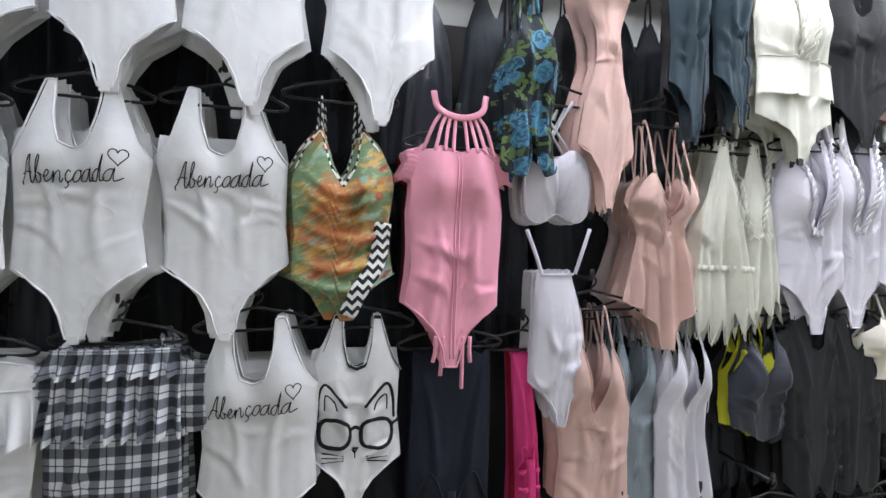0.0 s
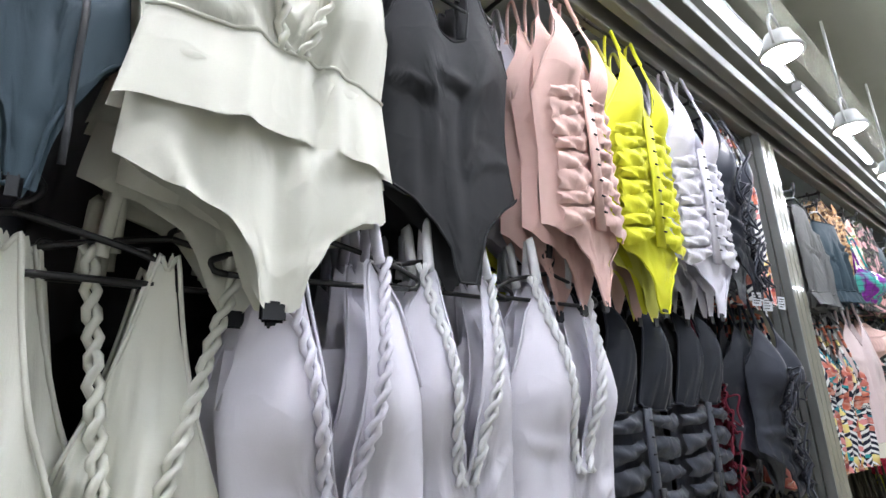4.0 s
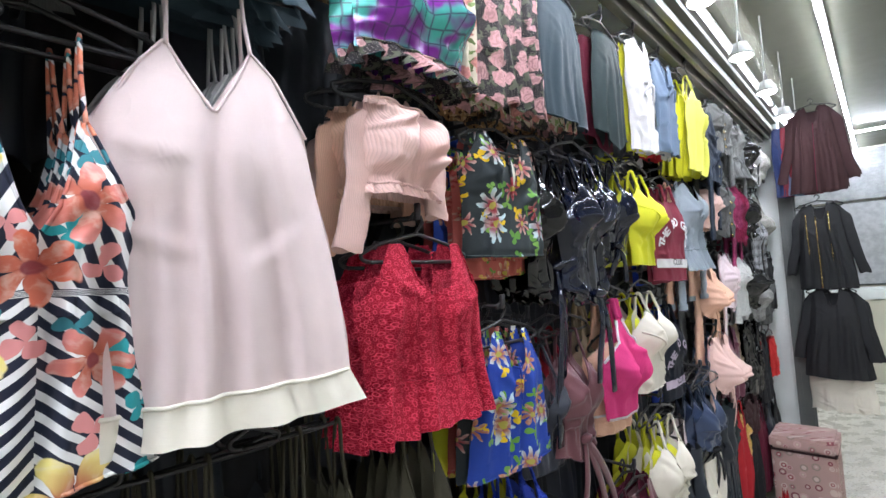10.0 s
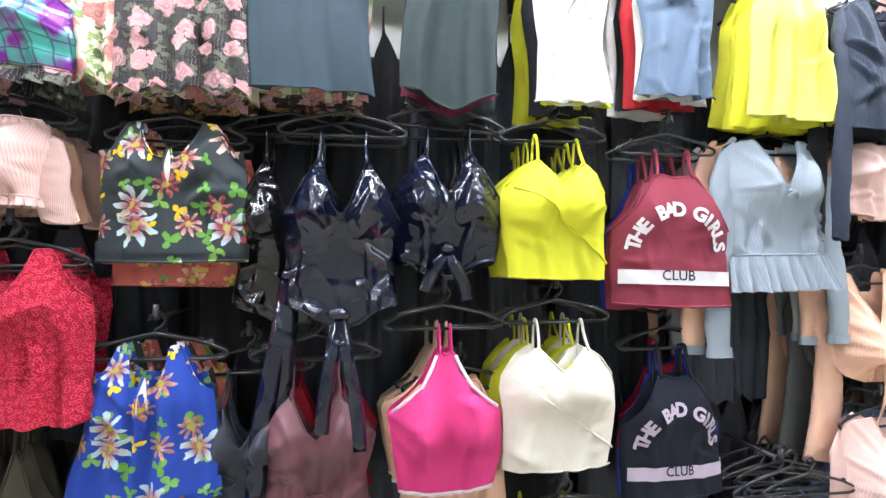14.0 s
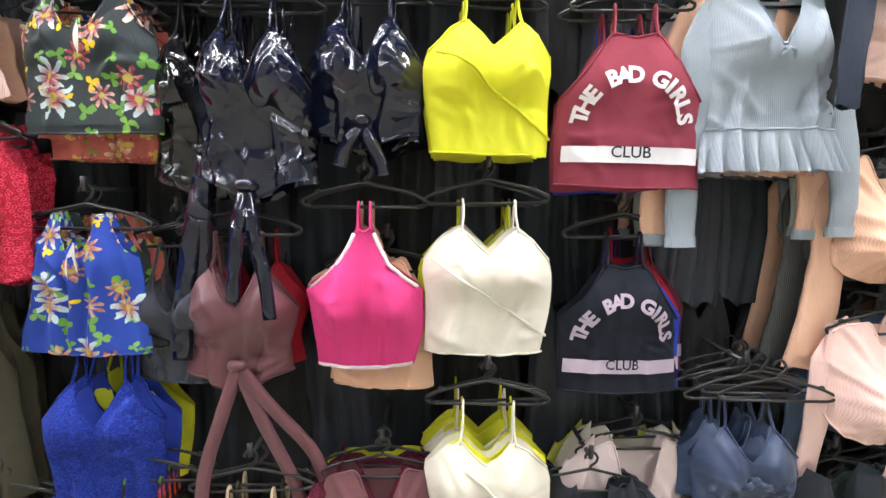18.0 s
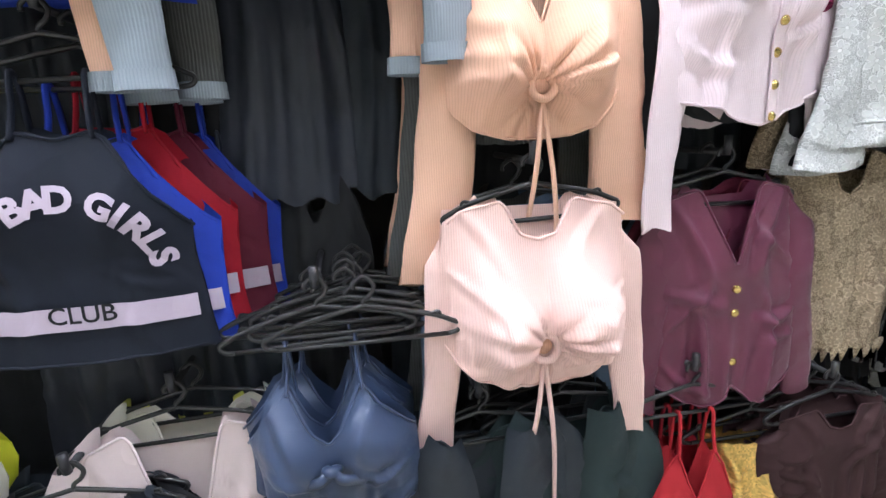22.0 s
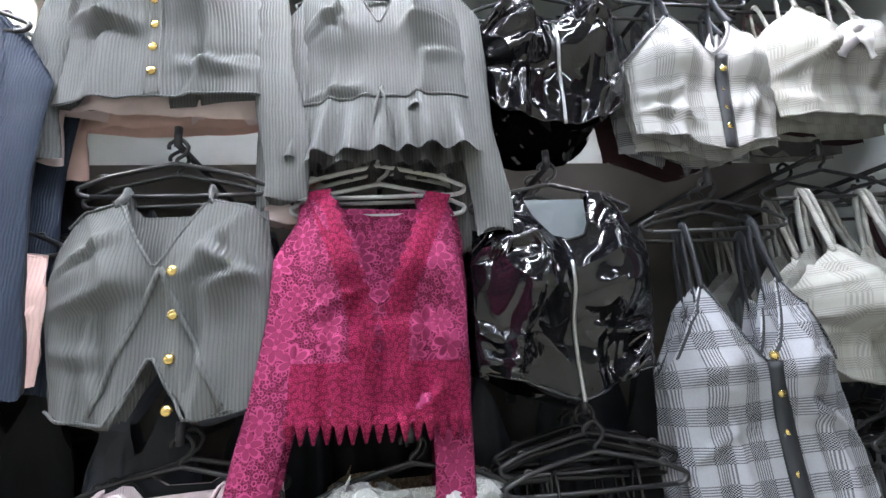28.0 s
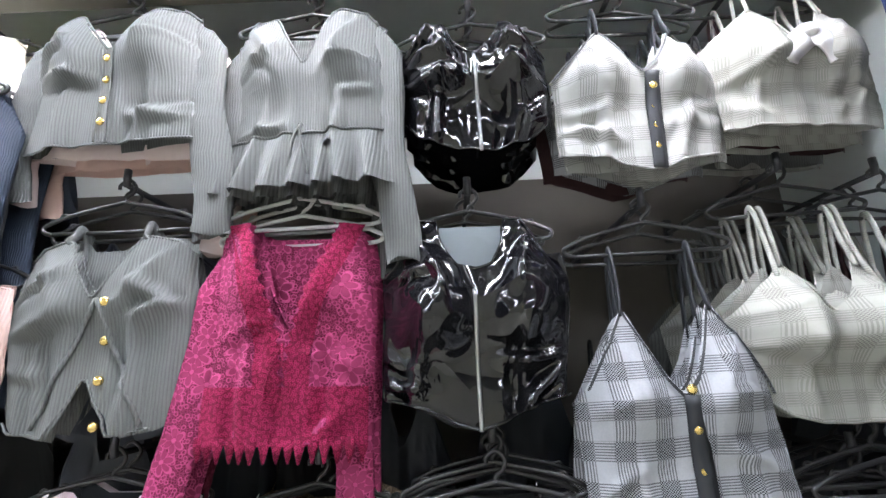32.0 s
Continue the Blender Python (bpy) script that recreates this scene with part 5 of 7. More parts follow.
def cups(z1, h, w0, bulge=.06, ax=.075, pointed=True, bar_z=.3, strap_w=.01, gather=.005, cross=False, mat=None):
    """Two moulded cups above the body, from z1 down by h, each w0 wide, with straps up to bar_z."""
    def f(root, place, H, w, m, rng, half, front):
        m = M[mat] if mat else m
        a, b = np.linspace(0, 1, 22)[None, :], np.linspace(0, 1, 22)[:, None]
        for s in (-1, 1):
            k = b ** .65
            inner = (ax - .006) * (1 - k) + .003 * k if pointed else -.002 + 0 * k
            outer = (ax + .006) * (1 - b ** .95) + w0 * b ** .95 if pointed else w0 * (.86 + .14 * np.sin(np.pi * (.1 + .7 * b)))
            x = inner + (outer - inner) * a
            z = z1 - h * b - (.018 if pointed else .035 * (.3 + a)) * np.sin(np.pi * a) ** .8 * b ** 2 + (0 if pointed else .03 * (1 - b) * np.sin(np.pi * (.1 + .75 * a)) ** 2)
            across = np.sin(np.pi * (.08 + .84 * a)) ** .7 if pointed else np.sin(np.pi * (.14 + .8 * a)) ** .6
            y = -(.012 + bulge * np.sin(np.pi * (np.clip(b, 0, 1) ** .75 * .88 + (0 if pointed else .1))) * across + (gather if pointed else gather * .35) * b ** 3 * (np.sin(34 * a + s) + .6 * np.sin(53 * a)))
            y = y - .0035 * (1 - np.abs(np.sin(7 * a + 4 * b + s * 2))) ** 3
            if not pointed:
                fan = np.arctan2(1.02 - b, a + .03)
                y = y - .016 * np.exp(-((np.hypot(a, 1 - b) - .3) / .36) ** 2) * (1 - np.abs(np.sin(5.2 * fan + .7 * s + .6 * a))) ** 1.5 + .012 * np.exp(-(a / .09) ** 2) * b
            p = np.stack([s * x, y + 0 * x, z + 0 * x], -1)
            cup = link_mesh("cup", *sheet(p, s < 0), m, root)
            back = p.copy()
            back[..., 1] = .012
            link_mesh("lining", *sheet(back, s > 0), m, cup)
            for edge in ((p[:, 0], p[:, -1], p[-1]) if pointed else (p[:, -1], p[-1])):
                link_mesh("piping", *tube([(q[0], q[1] - .001, q[2]) for q in edge], .0032, 5), m, cup)
            sx = s * ax
            end = -sx if cross else sx * .9
            ribbon([(sx, -.016, z1 - .004), ((sx * 2 + end) / 3, -.02, (z1 * 2 + bar_z) / 3), (end, -.004, bar_z + .004), (end, .014, bar_z - .02)], strap_w, m, root)
    return f


def bands(z0, z1, w0, w1, count=5, tilt=.03, gap=.22):
    """Gathered side bands with gaps between them on both sides of a centre strip, below the bust."""
    def f(root, place, H, w, m, rng, half, front):
        step = (z0 - z1) / count
        for s in (-1, 1):
            for i in range(count):
                zt, zb = z0 - i * step, z0 - (i + 1 - gap) * step
                a, b = np.linspace(0, 1, 14)[None, :], np.linspace(0, 1, 7)[:, None]
                ww = w0 + (w1 - w0) * (i + b) / count
                x = .012 + (ww - .012) * a
                z = zt + (zb - zt) * b - tilt * a * (1 - .5 * a) + .012 * np.sin(3 * a + i * 2.1 + s) * (b - .4)
                y = -(.026 + (.011 if count < 8 else .006) * np.sin(np.pi * b) + .022 * np.sin(np.pi * (.15 + .8 * a)) + .0035 * np.sin(13 * a + 7 * b + i * 1.7) + .002 * np.sin(31 * a + 5 * i))
                link_mesh("pleat", *sheet(np.stack([s * x + 0 * z, y + 0 * x, z + 0 * x], -1), s < 0), m, root)
        link_mesh("centre_strip", *tube([(0, -.05, z0 + .004), (0, -.052, (z0 + z1) / 2), (0, -.044, z1 - .02)], .017, 8, .35), m, root)
        for i in range(9):
            z = z0 - .02 - i * (z0 - z1) / 9
            link_mesh("hook_and_eye", *tube([(-.005, -.058, z), (.005, -.058, z)], .0022, 5), M["snap"], root)
    return f


def lapels(root, place, H, w, mat, rng, half, front):
    """A broad waterfall collar that rolls outward on both sides of the opening."""
    for s in (-1, 1):
        t, k = np.linspace(0, 1, 16)[:, None], np.linspace(0, 1, 8)[None, :]
        inner = np.interp(t, [0, .3, 1], [.12, .07, .01]) * w
        reach = np.interp(t, [0, .22, .45, .55, .8, 1], [.16, .27, .3, .2, .24, .02]) * w
        z = -(.0 + .4 * t) * H + .02 * k * (1 - t) + 0 * k
        x = inner + reach * k
        base = np.array([[place(s * x[i, m], z[i, m], 0)[1] for m in range(8)] for i in range(16)])
        y = base - .01 - .03 * np.sin(np.pi * k) * (1 - .5 * t) - .006 * np.sin(9 * t + 2 * k)
        front_p = np.stack([s * x, y, z + 0 * x], -1)
        back_p = front_p.copy()
        back_p[..., 1] += .005
        link_mesh("lapel", *join(sheet(front_p, s < 0), sheet(back_p, s > 0)), mat, root)
    line = [place(0.01, -v * H, 0.006) for v in np.linspace(0.38, 0.97, 14)]
    link_mesh("front_edge", *tube(line, 0.005, 5), mat, root)
    for s in (-1, 1):
        link_mesh("seam", *tube([place(s * .24 * w, -v * H, .002) for v in np.linspace(.3, .95, 14)], .0022, 4), mat, root)


def scallops(mat, v, drop=0.02, count=15):
    def f(root, place, H, w, m, rng, half, front):
        for i in range(count):
            u = -0.94 + 1.88 * i / (count - 1)
            hw = float(half(np.array(v)))
            p = place(u * hw, -v * H, 0.003)
            link_mesh("scallop", *tube([(p[0], p[1] - 0.002, p[2] + 0.012), (p[0], p[1] - 0.002, p[2]), (p[0], p[1], p[2] - drop)], [0.007, 0.009, 0.002], 7, 0.22), M[mat], root)
    return f


def guipure(mat):
    """Wide cut-edged lace bands along a deep neck, down the front and round the hem."""
    def f(root, place, H, w, m, rng, half, front):
        for s in (-1, 1):
            t = np.linspace(0, 1, 90)
            cx = np.interp(t, [0, .44, .6, 1], [.31, .09, .035, .03]) * w
            tooth = np.abs(((t * 15) % 1) - .5) * 2
            rows = []
            for k in range(5):
                rows.append([place(s * (a - .011 * c + (.036 + .011 * c) * k / 4), -b * H, .005 + .002 * math.sin(k * 1.5)) for a, b, c in zip(cx, t, tooth)])
            link_mesh("neck_band", *sheet(np.array(rows), s > 0), M[mat], root, "cut-edged lace band")
        u = np.linspace(-.985, .985, 80)
        v = np.linspace(.76, 1.0, 8)[:, None] + 0 * u
        pts = np.stack([u * half(v) * 1.01, -(front(np.broadcast_to(u, v.shape), v) + .0035 + .004 * (v - .76) * np.sin(14 * u)), -v * H], -1)
        link_mesh("hem_band", *sheet(pts), M[mat], root, "openwork lace hem band")
    return f


def several(*fs):
    def f(*a):
        for q in fs:
            q(*a)
    return f


# ---- clothes of the first bay, top row ----
Y1, Y2, Y3, Y4 = 1.27, 1.31, 1.325, 1.3
G = garment
WHITE_SUIT = "white jersey bodysuit with press-stud gusset on a black hanger"
for x, zb, w in ((-1.12, 2.0, .3), (-0.8, 2.01, .3), (-0.5, 2.0, .29), (-0.22, 1.99, .29), (0.12, 1.965, .29)):
    G("bodysuit", WHITE_SUIT, "bodysuit", x, 2.62, zb, w, "white", "tank", "high", "suit", bust=.02, fold=.003, crease=.5, snap="white", n=3, y=Y1, group="white bodysuits")
G("halter_dress", "black halter romper printed with blue roses", "romper", 0.525, 2.3, 1.84, .18, "teal", "halter", "split", "waist", bust=.04, bust_v=.3, fold=.012, folds=5, straps=(.3,), strap_len=.2, strap_w=.02, n=3, y=Y1, mats=("teal", "black"))
G("bodysuit", "blush pink bodysuit with crossed waist and thong back", "bodysuit", 0.78, 2.6, 1.75, .215, "blush", "cami", "body", "hour", bust=.05, bust_v=.2, n=3, y=Y1, straps=(.48,), snap=True, waistband=("blush", .47, .014))
for x in (1.05, 1.2):
    G("bodysuit", "dark slate lycra bodysuit with a black gusset", "bodysuit", x, 2.62, 1.97 if x < 1.1 else 2.02, .16, "slate", "tank", "high", "suit", bust=.02, fold=.006, n=2, y=Y1, snap=True, mats=("black",), extra=zip_front(.5, .95, "snap", .03))
G("bodysuit", "ivory bodysuit with lace-edged flounce at the waist", "bodysuit", 1.45, 2.58, 1.93, .34, "ivory", "vneck", "body", "suit", bust=.03, fold=.01, n=4, y=Y1, snap=True, ruffle=(((.5, .12),), "ivory", 2, .008), extra=braid_neck("ivory"))
G("bodysuit", "black lycra bodysuit", "bodysuit", 1.76, 2.62, 2.0, .3, "black", "tank", "high", "suit", bust=.02, n=3, y=Y1 + .05)
G("bodysuit", "blush ruched bodysuit with ladder midriff", "bodysuit", 2.06, 2.65, 1.98, .27, "blush", "cups", "body", "suit", bust=.045, bust_v=.24, ruche=.006, n=6, y=Y1, straps=(.48,), snap=True, mats=("blush", "blush", "lilac", "lilac", "yellow"), group="ruched bodysuits", extra=bands(-.2, -.5, .11, .115, 8, .06, .06))
G("bodysuit", "lemon yellow ruched bodysuit with ladder midriff", "bodysuit", 2.33, 2.65, 1.98, .26, "yellow", "cups", "body", "suit", bust=.045, bust_v=.24, ruche=.006, n=3, y=Y1, straps=(.48,), snap=True, mats=("paleyellow", "blush"), group="ruched bodysuits", extra=bands(-.2, -.5, .11, .115, 8, .06, .06))
G("bodysuit", "lilac white ruched bodysuit with ladder midriff", "bodysuit", 2.61, 2.65, 1.99, .26, "lilac", "cups", "body", "suit", bust=.045, bust_v=.24, ruche=.006, n=4, y=Y1, straps=(.48,), snap=True, mats=("lilac", "lilac", "white"), group="ruched bodysuits", extra=bands(-.2, -.5, .11, .115, 8, .06, .06))
G("bodysuit", "black ruched bodysuit with side laces", "bodysuit", 2.88, 2.6, 2.06, .26, "charcoal", "cups", "high", "suit", bust=.04, bust_v=.24, ruche=.015, n=3, y=Y1, straps=(.48,), extra=lacing)
G("playsuit", "striped playsuit printed with coral lilies", "playsuit", 3.06, 2.62, 2.06, .22, "stripes", "cups", "flat", "flare", bust=.02, n=4, y=Y1 + .03, straps=(.48,), group="lily print playsuits")

# first bay, second row
for i, (x, top, w) in enumerate(((-.88, 2.0, .29), (-.58, 2.03, .31), (-.27, 2.03, .305))):
    G("bodysuit", "white sleeveless bodysuit with black script lettering and a heart", "bodysuit", x, top, 1.42, w, "white", "tank", "high", "suit", bust=.028, bust_v=.3, fold=.004, n=4, y=Y2, snap="white", group="lettered bodysuits", extra=script_words if i else None, res=1.3, crease=.8)
G("bodysuit", "orange and green tropical print cowl bodysuit with chevron edge", "bodysuit", .02, 1.96, 1.45, .27, "tropic", "cowl", "body", "suit", style="cowl", bust=.035, fold=.006, folds=3, n=3, y=Y2, straps=(.5,), strap_w=.014, mats=("tropic", "black"), collar="chevron", trim=("chevron", "top", .014), extra=lambda r, p, H, w, m, g, h, fr: ribbon([p(.1, -.5 * H), p(.08, -.7 * H), p(.03, -.85 * H), p(.0, -.97 * H)], .05, M["chevron"], r, "side_panel", thick=.01))
G("bodysuit", "rose pink halter bodysuit with strappy yoke", "bodysuit", .335, 1.92, 1.32, .265, "pink", "bardot", "high", "suit2", crease=1.3, bust=.04, bust_v=.16, sleeve=dict(length=.09, w=.06, x0=.118, z0=-.005, out=.004), fold=.007, n=4, y=Y2 - .02, snap=False, mats=("pink", "crimson", "burgundy"),
  extra=several(lambda r, p, H, w, m, g, h, fr: [ribbon([p(a, -.02), (a * .75, -.02, .05), (a * .55, -.008, .085)], .011, m, r, "yoke_strap") for a in (-.1, -.07, -.045, -.02, .02, .045, .07, .1)],
                lambda r, p, H, w, m, g, h, fr: link_mesh("collar", *tube(spline([(-.075, 0, .15), (-.06, -.012, .1), (0, -.02, .078), (.06, -.012, .1), (.075, 0, .15)], 6), .009, 6, .4), m, r),
                lambda r, p, H, w, m, g, h, fr: [link_mesh("seam", *tube([p(a, -v * H, .001) for v in np.linspace(.05, .96, 24)], .0028, 5), m, r) for a in (-.004, .006)],
                lambda r, p, H, w, m, g, h, fr: [ribbon([p(a, -.86 * H, .0), (a, -.025, -.93 * H), (a * 1.1, -.02, -(.98 + .06 * (i % 3)) * H)], .012, m, r, "loose_strap") for i, a in enumerate((-.045, -.025, .03, .05))]))
G("bodysuit", "silver white strappy bodysuit with moulded cups and a waist cutout", "bodysuit", .64, 1.58, 1.13, .17, "lilac", "band", "high", "thong", n=3, y=Y2, mats=("lilac", "white"), bar=2.07, extra=several(cups(.32, .15, .1, .036, .055, False, .49, .008, .003, cross=True), lambda r, p, H, w, m, g, h, fr: [link_mesh("side_cord", *tube(spline([(s * .095, -.03, .12), (s * .07, -.03, .05), (s * .05, -.025, -.01)], 6), .006, 6), m, r) for s in (-1, 1)], lambda r, p, H, w, m, g, h, fr: link_mesh("waist_seam", *tube([p(x, -.012, .003) for x in np.linspace(-.05, .05, 9)], .004, 5), m, r)))
G("bodysuit", "blush cami bodysuit with a twisted waist and pointed hips", "bodysuit", .995, 1.88, 1.34, .31, "blush", "cowl", "high", "twist", crease=1.5, bust=.055, bust_v=.17, straps=(.5,), strap_len=.15, strap_w=.008, n=4, y=Y2, mats=("blush", "blush", "palepink"), bar=2.03, waistband=("blush", .335, .014))
G("dress", "ivory crepe dress with braided neck and uneven hem", "dress", 1.22, 2.0, 1.33, .32, "ivory", "halter", "ragged", "tent", crease=1.4, fold=.024, folds=5, n=5, y=Y2 + .01, extra=scallops("ivory", .62, .01, 24))
G("bodysuit", "ivory halter bodysuit with crochet trim", "bodysuit", 1.36, 2.0, 1.36, .28, "ivory", "halter", "ragged", "tent", crease=1.3, fold=.02, folds=6, n=3, y=Y2 + .03, extra=braid_neck("ivory"))
G("bodysuit", "lilac white bodysuit with a braided deep neck", "bodysuit", 1.55, 2.02, 1.37, .27, "lilac", "deepv", "high", "suit", bust=.04, bust_v=.3, n=4, y=Y2, extra=braid_neck("lilac"), trim=("lilac", "hem", .01), waistband=("lilac", .62, .012))
G("bodysuit", "white long bodysuit with a braided deep neck", "bodysuit", 2.02, 2.03, 1.36, .3, "lilac", "deepv", "high", "suit", bust=.035, bust_v=.3, n=5, y=Y2, extra=braid_neck("white"), waistband=("lilac", .62, .012))
G("bodysuit", "white bodysuit with a braided deep neck hung askew", "bodysuit", 1.78, 2.03, 1.38, .26, "lilac", "deepv", "high", "suit", bust=.035, bust_v=.3, n=4, y=Y2 + .02, extra=braid_neck("white"), waistband=("lilac", .62, .012))
for x in (2.36, 2.665):
    G("bodysuit", "charcoal lycra bodysuit with triangle cups and banded midriff", "bodysuit", x, 1.79, 1.3, .31, "charcoal", "band", "high", "suit2", thick=.012, n=4, y=Y2 + .08, bar=2.05, mats=("black", "charcoal"), group="black cup bodysuits", extra=several(cups(.235, .235, .152, .068, .075, True, .27, .014, .006), bands(-.015, -.34, .145, .135, 6, .03, .3)))
G("bodysuit", "red lace-up bodysuit", "bodysuit", 2.84, 1.94, 1.5, .08, "maroon", "cups", "high", "suit", bust=.02, n=2, y=Y2 + .12, straps=(.48,), mats=("white", "crimson"), extra=lacing)
G("bodysuit", "navy black lace-up bodysuit with rings", "bodysuit", 3.01, 2.0, 1.5, .27, "charcoal", "cami", "high", "suit", bust=.06, bust_v=.3, n=5, y=Y2, straps=(.48,), strap_len=.1, mats=("charcoal", "navy"), ruche=.016, style="suit", extra=lacing)
G("playsuit", "navy and white striped playsuit printed with coral lilies", "playsuit", 3.165, 1.97, 1.5, .12, "stripes", "cups", "flat", "flare", bust=.02, n=4, y=Y2 + .04, straps=(.48,), group="lily print playsuits")

# first bay, third row
G("blouse", "white blouse with frilled sleeves", "blouse", -.83, 1.38, 1.0, .34, "white", "bardot", "flat", "crop", fold=.012, n=3, y=Y3, ruffle=(((.2, .12),), "white", 9))
G("dress", "black and white plaid off-shoulder dress with a tiered frill", "dress", -.51, 1.4, .72, .31, "plaid", "bardot", "flat", "straight", fold=.012, folds=5, n=3, y=Y3, ruffle=(((.03, .2), (.02, .06)), None, 8), sleeve=dict(length=.2, w=.12, x0=.15, z0=-.02))
G("bodysuit", "white sleeveless bodysuit with black script lettering and a heart", "bodysuit", -.19, 1.46, .85, .31, "white", "tank", "high", "suit", bust=.028, bust_v=.3, n=3, y=Y3, group="lettered bodysuits", extra=script_words, res=1.3, crease=.8)
G("bodysuit", "white bodysuit with black edging and a bespectacled cat drawing", "bodysuit", .07, 1.46, .96, .24, "white", "tank", "body", "suit", bust=.01, fold=.003, n=3, y=Y3, mats=("white", "black"), extra=cat_print, trim=("ink", "top", .009), res=1.3)
trousers("trousers", "black ripped trousers hung by the waist", .33, 1.36, .4, .25, "navyblack", Y3, 3)
G("leggings", "hot pink leggings with ladder cuts", "leggings", .56, 1.34, .55, .08, "hotpink", "band", "flat", "straight", ruche=.01, n=3, y=Y3 + .03, mats=("crimson", "hotpink"), extra=ladder)
G("bodysuit", "blush cup bodysuit with a keyhole waist", "bodysuit", .77, 1.36, .75, .24, "blush", "cups", "body", "suit", bust=.055, bust_v=.18, n=3, y=Y3, straps=(.48,), strap_len=.1, waistband=("blush", .4, .012))
G("bodysuit", "blue grey cup bodysuit", "bodysuit", .92, 1.36, .75, .22, "bluegrey", "cups", "body", "suit", bust=.05, bust_v=.18, n=3, y=Y3 + .04, straps=(.48,))
G("dress", "lilac white cup dress with thin straps", "dress", 1.08, 1.35, .7, .25, "lilac", "cups", "flat", "dress", bust=.055, bust_v=.16, n=3, y=Y3, straps=(.48,), strap_len=.1)
G("bra_top", "black triangle bra top with a yellow lining", "top", 1.38, 1.36, 1.02, .22, "charcoal", "cups", "point", "crop", bust=.05, bust_v=.4, n=3, y=Y3, straps=(.48,), mats=("yellow", "black"))
for x in (1.6, 1.78):
    G("shirt", "black shirt on a black hanger", "shirt", x, 1.43, .8, .26, "black", "crew", "shirt", "straight", fold=.012, n=3, y=Y3, sleeve=dict(length=.4, w=.09))
G("bra_top", "cream cup bra top", "top", 1.92, 1.42, 1.2, .26, "cream", "cups", "flat", "crop", bust=.055, bust_v=.4, n=3, y=Y3, straps=(.48,))
for x in (2.15, 2.36):
    G("bodysuit", "coral pink bodysuit with cups", "bodysuit", x, 1.42, .85, .25, "pink", "cups", "high", "suit", bust=.05, bust_v=.25, n=3, y=Y3, straps=(.48,), mats=("pink", "palepink"))
for x in (2.62, 2.9, 3.07):
    G("dress", "black jersey dress on a black hanger", "dress", x, 1.42, .6, .26, "black", "cami", "flat", "flare", fold=.012, n=3, y=Y3, straps=(.48,))

# first bay, bottom row
for i in range(16):
    x = -1.1 + i * .28
    m = ("black", "charcoal", "burgundy", "black", "slate", "olive")[i % 6]
    G("dress", f"{M[m].name.replace('_', ' ')} dress on the bottom rail", "dress", x, .72, .12, .27, m, "cami", "flat", "flare", fold=.014, n=2, y=Y4, straps=(.48,), res=.7)

# ---- second bay, top row ----
for x, w, m, label in ((3.62, .36, "denim", "pale grey denim skirt hung over the row below"), (3.93, .34, "slate", "dark slate skirt with a turned hem")):
    G("skirt", label, "skirt", x, 2.5, 2.08 if m == "denim" else 2.13, w, m, "band", "wave", "skirt", fold=.02, folds=3, n=4, y=Y1, ruffle=(((.86, .05),), None, 3, .012))
G("blouse", "brown leopard print blouse", "blouse", 4.18, 2.66, 2.28, .3, "leopard", "crew", "flat", "crop", fold=.015, n=3, y=Y1 + .03)
G("bra_top", "purple and green mermaid scale bra top with a frill", "top", 4.38, 2.36, 2.14, .32, "mermaid", "cups", "flat", "crop", bust=.06, bust_v=.5, n=2, y=Y1, straps=(.48,), strap_len=.14, ruffle=(((.92, .04),), "rosedark", 9))
G("blouse", "cream blouse printed with pink roses", "blouse", 4.58, 2.64, 2.14, .26, "rosecream", "crew", "wave", "straight", fold=.02, folds=5, n=3, y=Y1 + .03)
G("blouse", "black dotted blouse printed with pink roses", "blouse", 4.73, 2.64, 2.12, .3, "rosedark", "crew", "wave", "straight", fold=.02, folds=5, n=4, y=Y1, mats=("rosecream", "rosedark", "leopard"))
G("skirt", "slate blue jersey skirt", "skirt", 5.02, 2.55, 2.15, .29, "slate", "band", "flat", "skirt", crease=.3, fold=.022, folds=2, n=4, y=Y1, mats=("rosecream", "rosedark", "leopard"))
G("skirt", "dark green jersey skirt", "skirt", 5.37, 2.55, 2.12, .25, "darkgreen", "band", "point", "skirt", crease=.3, fold=.018, folds=2, n=4, y=Y1, mats=("burgundy", "darkgreen", "black"))
G("blouse", "white sleeveless blouse tied at the front", "blouse", 5.69, 2.64, 2.165, .21, "white", "crew", "flat", "waist", fold=.016, folds=3, n=5, y=Y1, mats=("yellow", "black", "yellow"), extra=tie_front("white", ((-.02, .06), (.02, .07)), .4))
G("top", "slate blue knotted top", "top", 6.0, 2.64, 2.2, .23, "slateblue", "vneck", "flat", "waist", fold=.018, folds=3, n=5, y=Y1, mats=("white", "red", "black"), extra=tie_front("slateblue", ((-.02, .05), (.02, .06)), .3))
G("top", "lemon yellow cami with a peplum", "top", 6.35, 2.58, 2.15, .34, "paleyellow", "cami", "flat", "flare", bust=.03, fold=.02, folds=3, n=4, y=Y1 - .02, straps=(.48,), mats=("yellow", "yellow"), crease=1.2)
G("blouse", "white frilled blouse", "blouse", 6.6, 2.68, 2.42, .28, "cream", "vneck", "flat", "crop", fold=.015, n=3, y=Y1 + .06)
G("cardigan", "navy rib cardigan with brass buttons", "cardigan", 6.64, 2.52, 2.13, .29, "navy", "vneck", "flat", "straight", crease=1.3, fold=.01, n=3, y=Y1 - .03, sleeve=dict(lengths=(.68, .6), w=.085, x0=.14, out=.02), buttons=("brass", (.62, .74, .86), .03), mats=("black", "navy"))
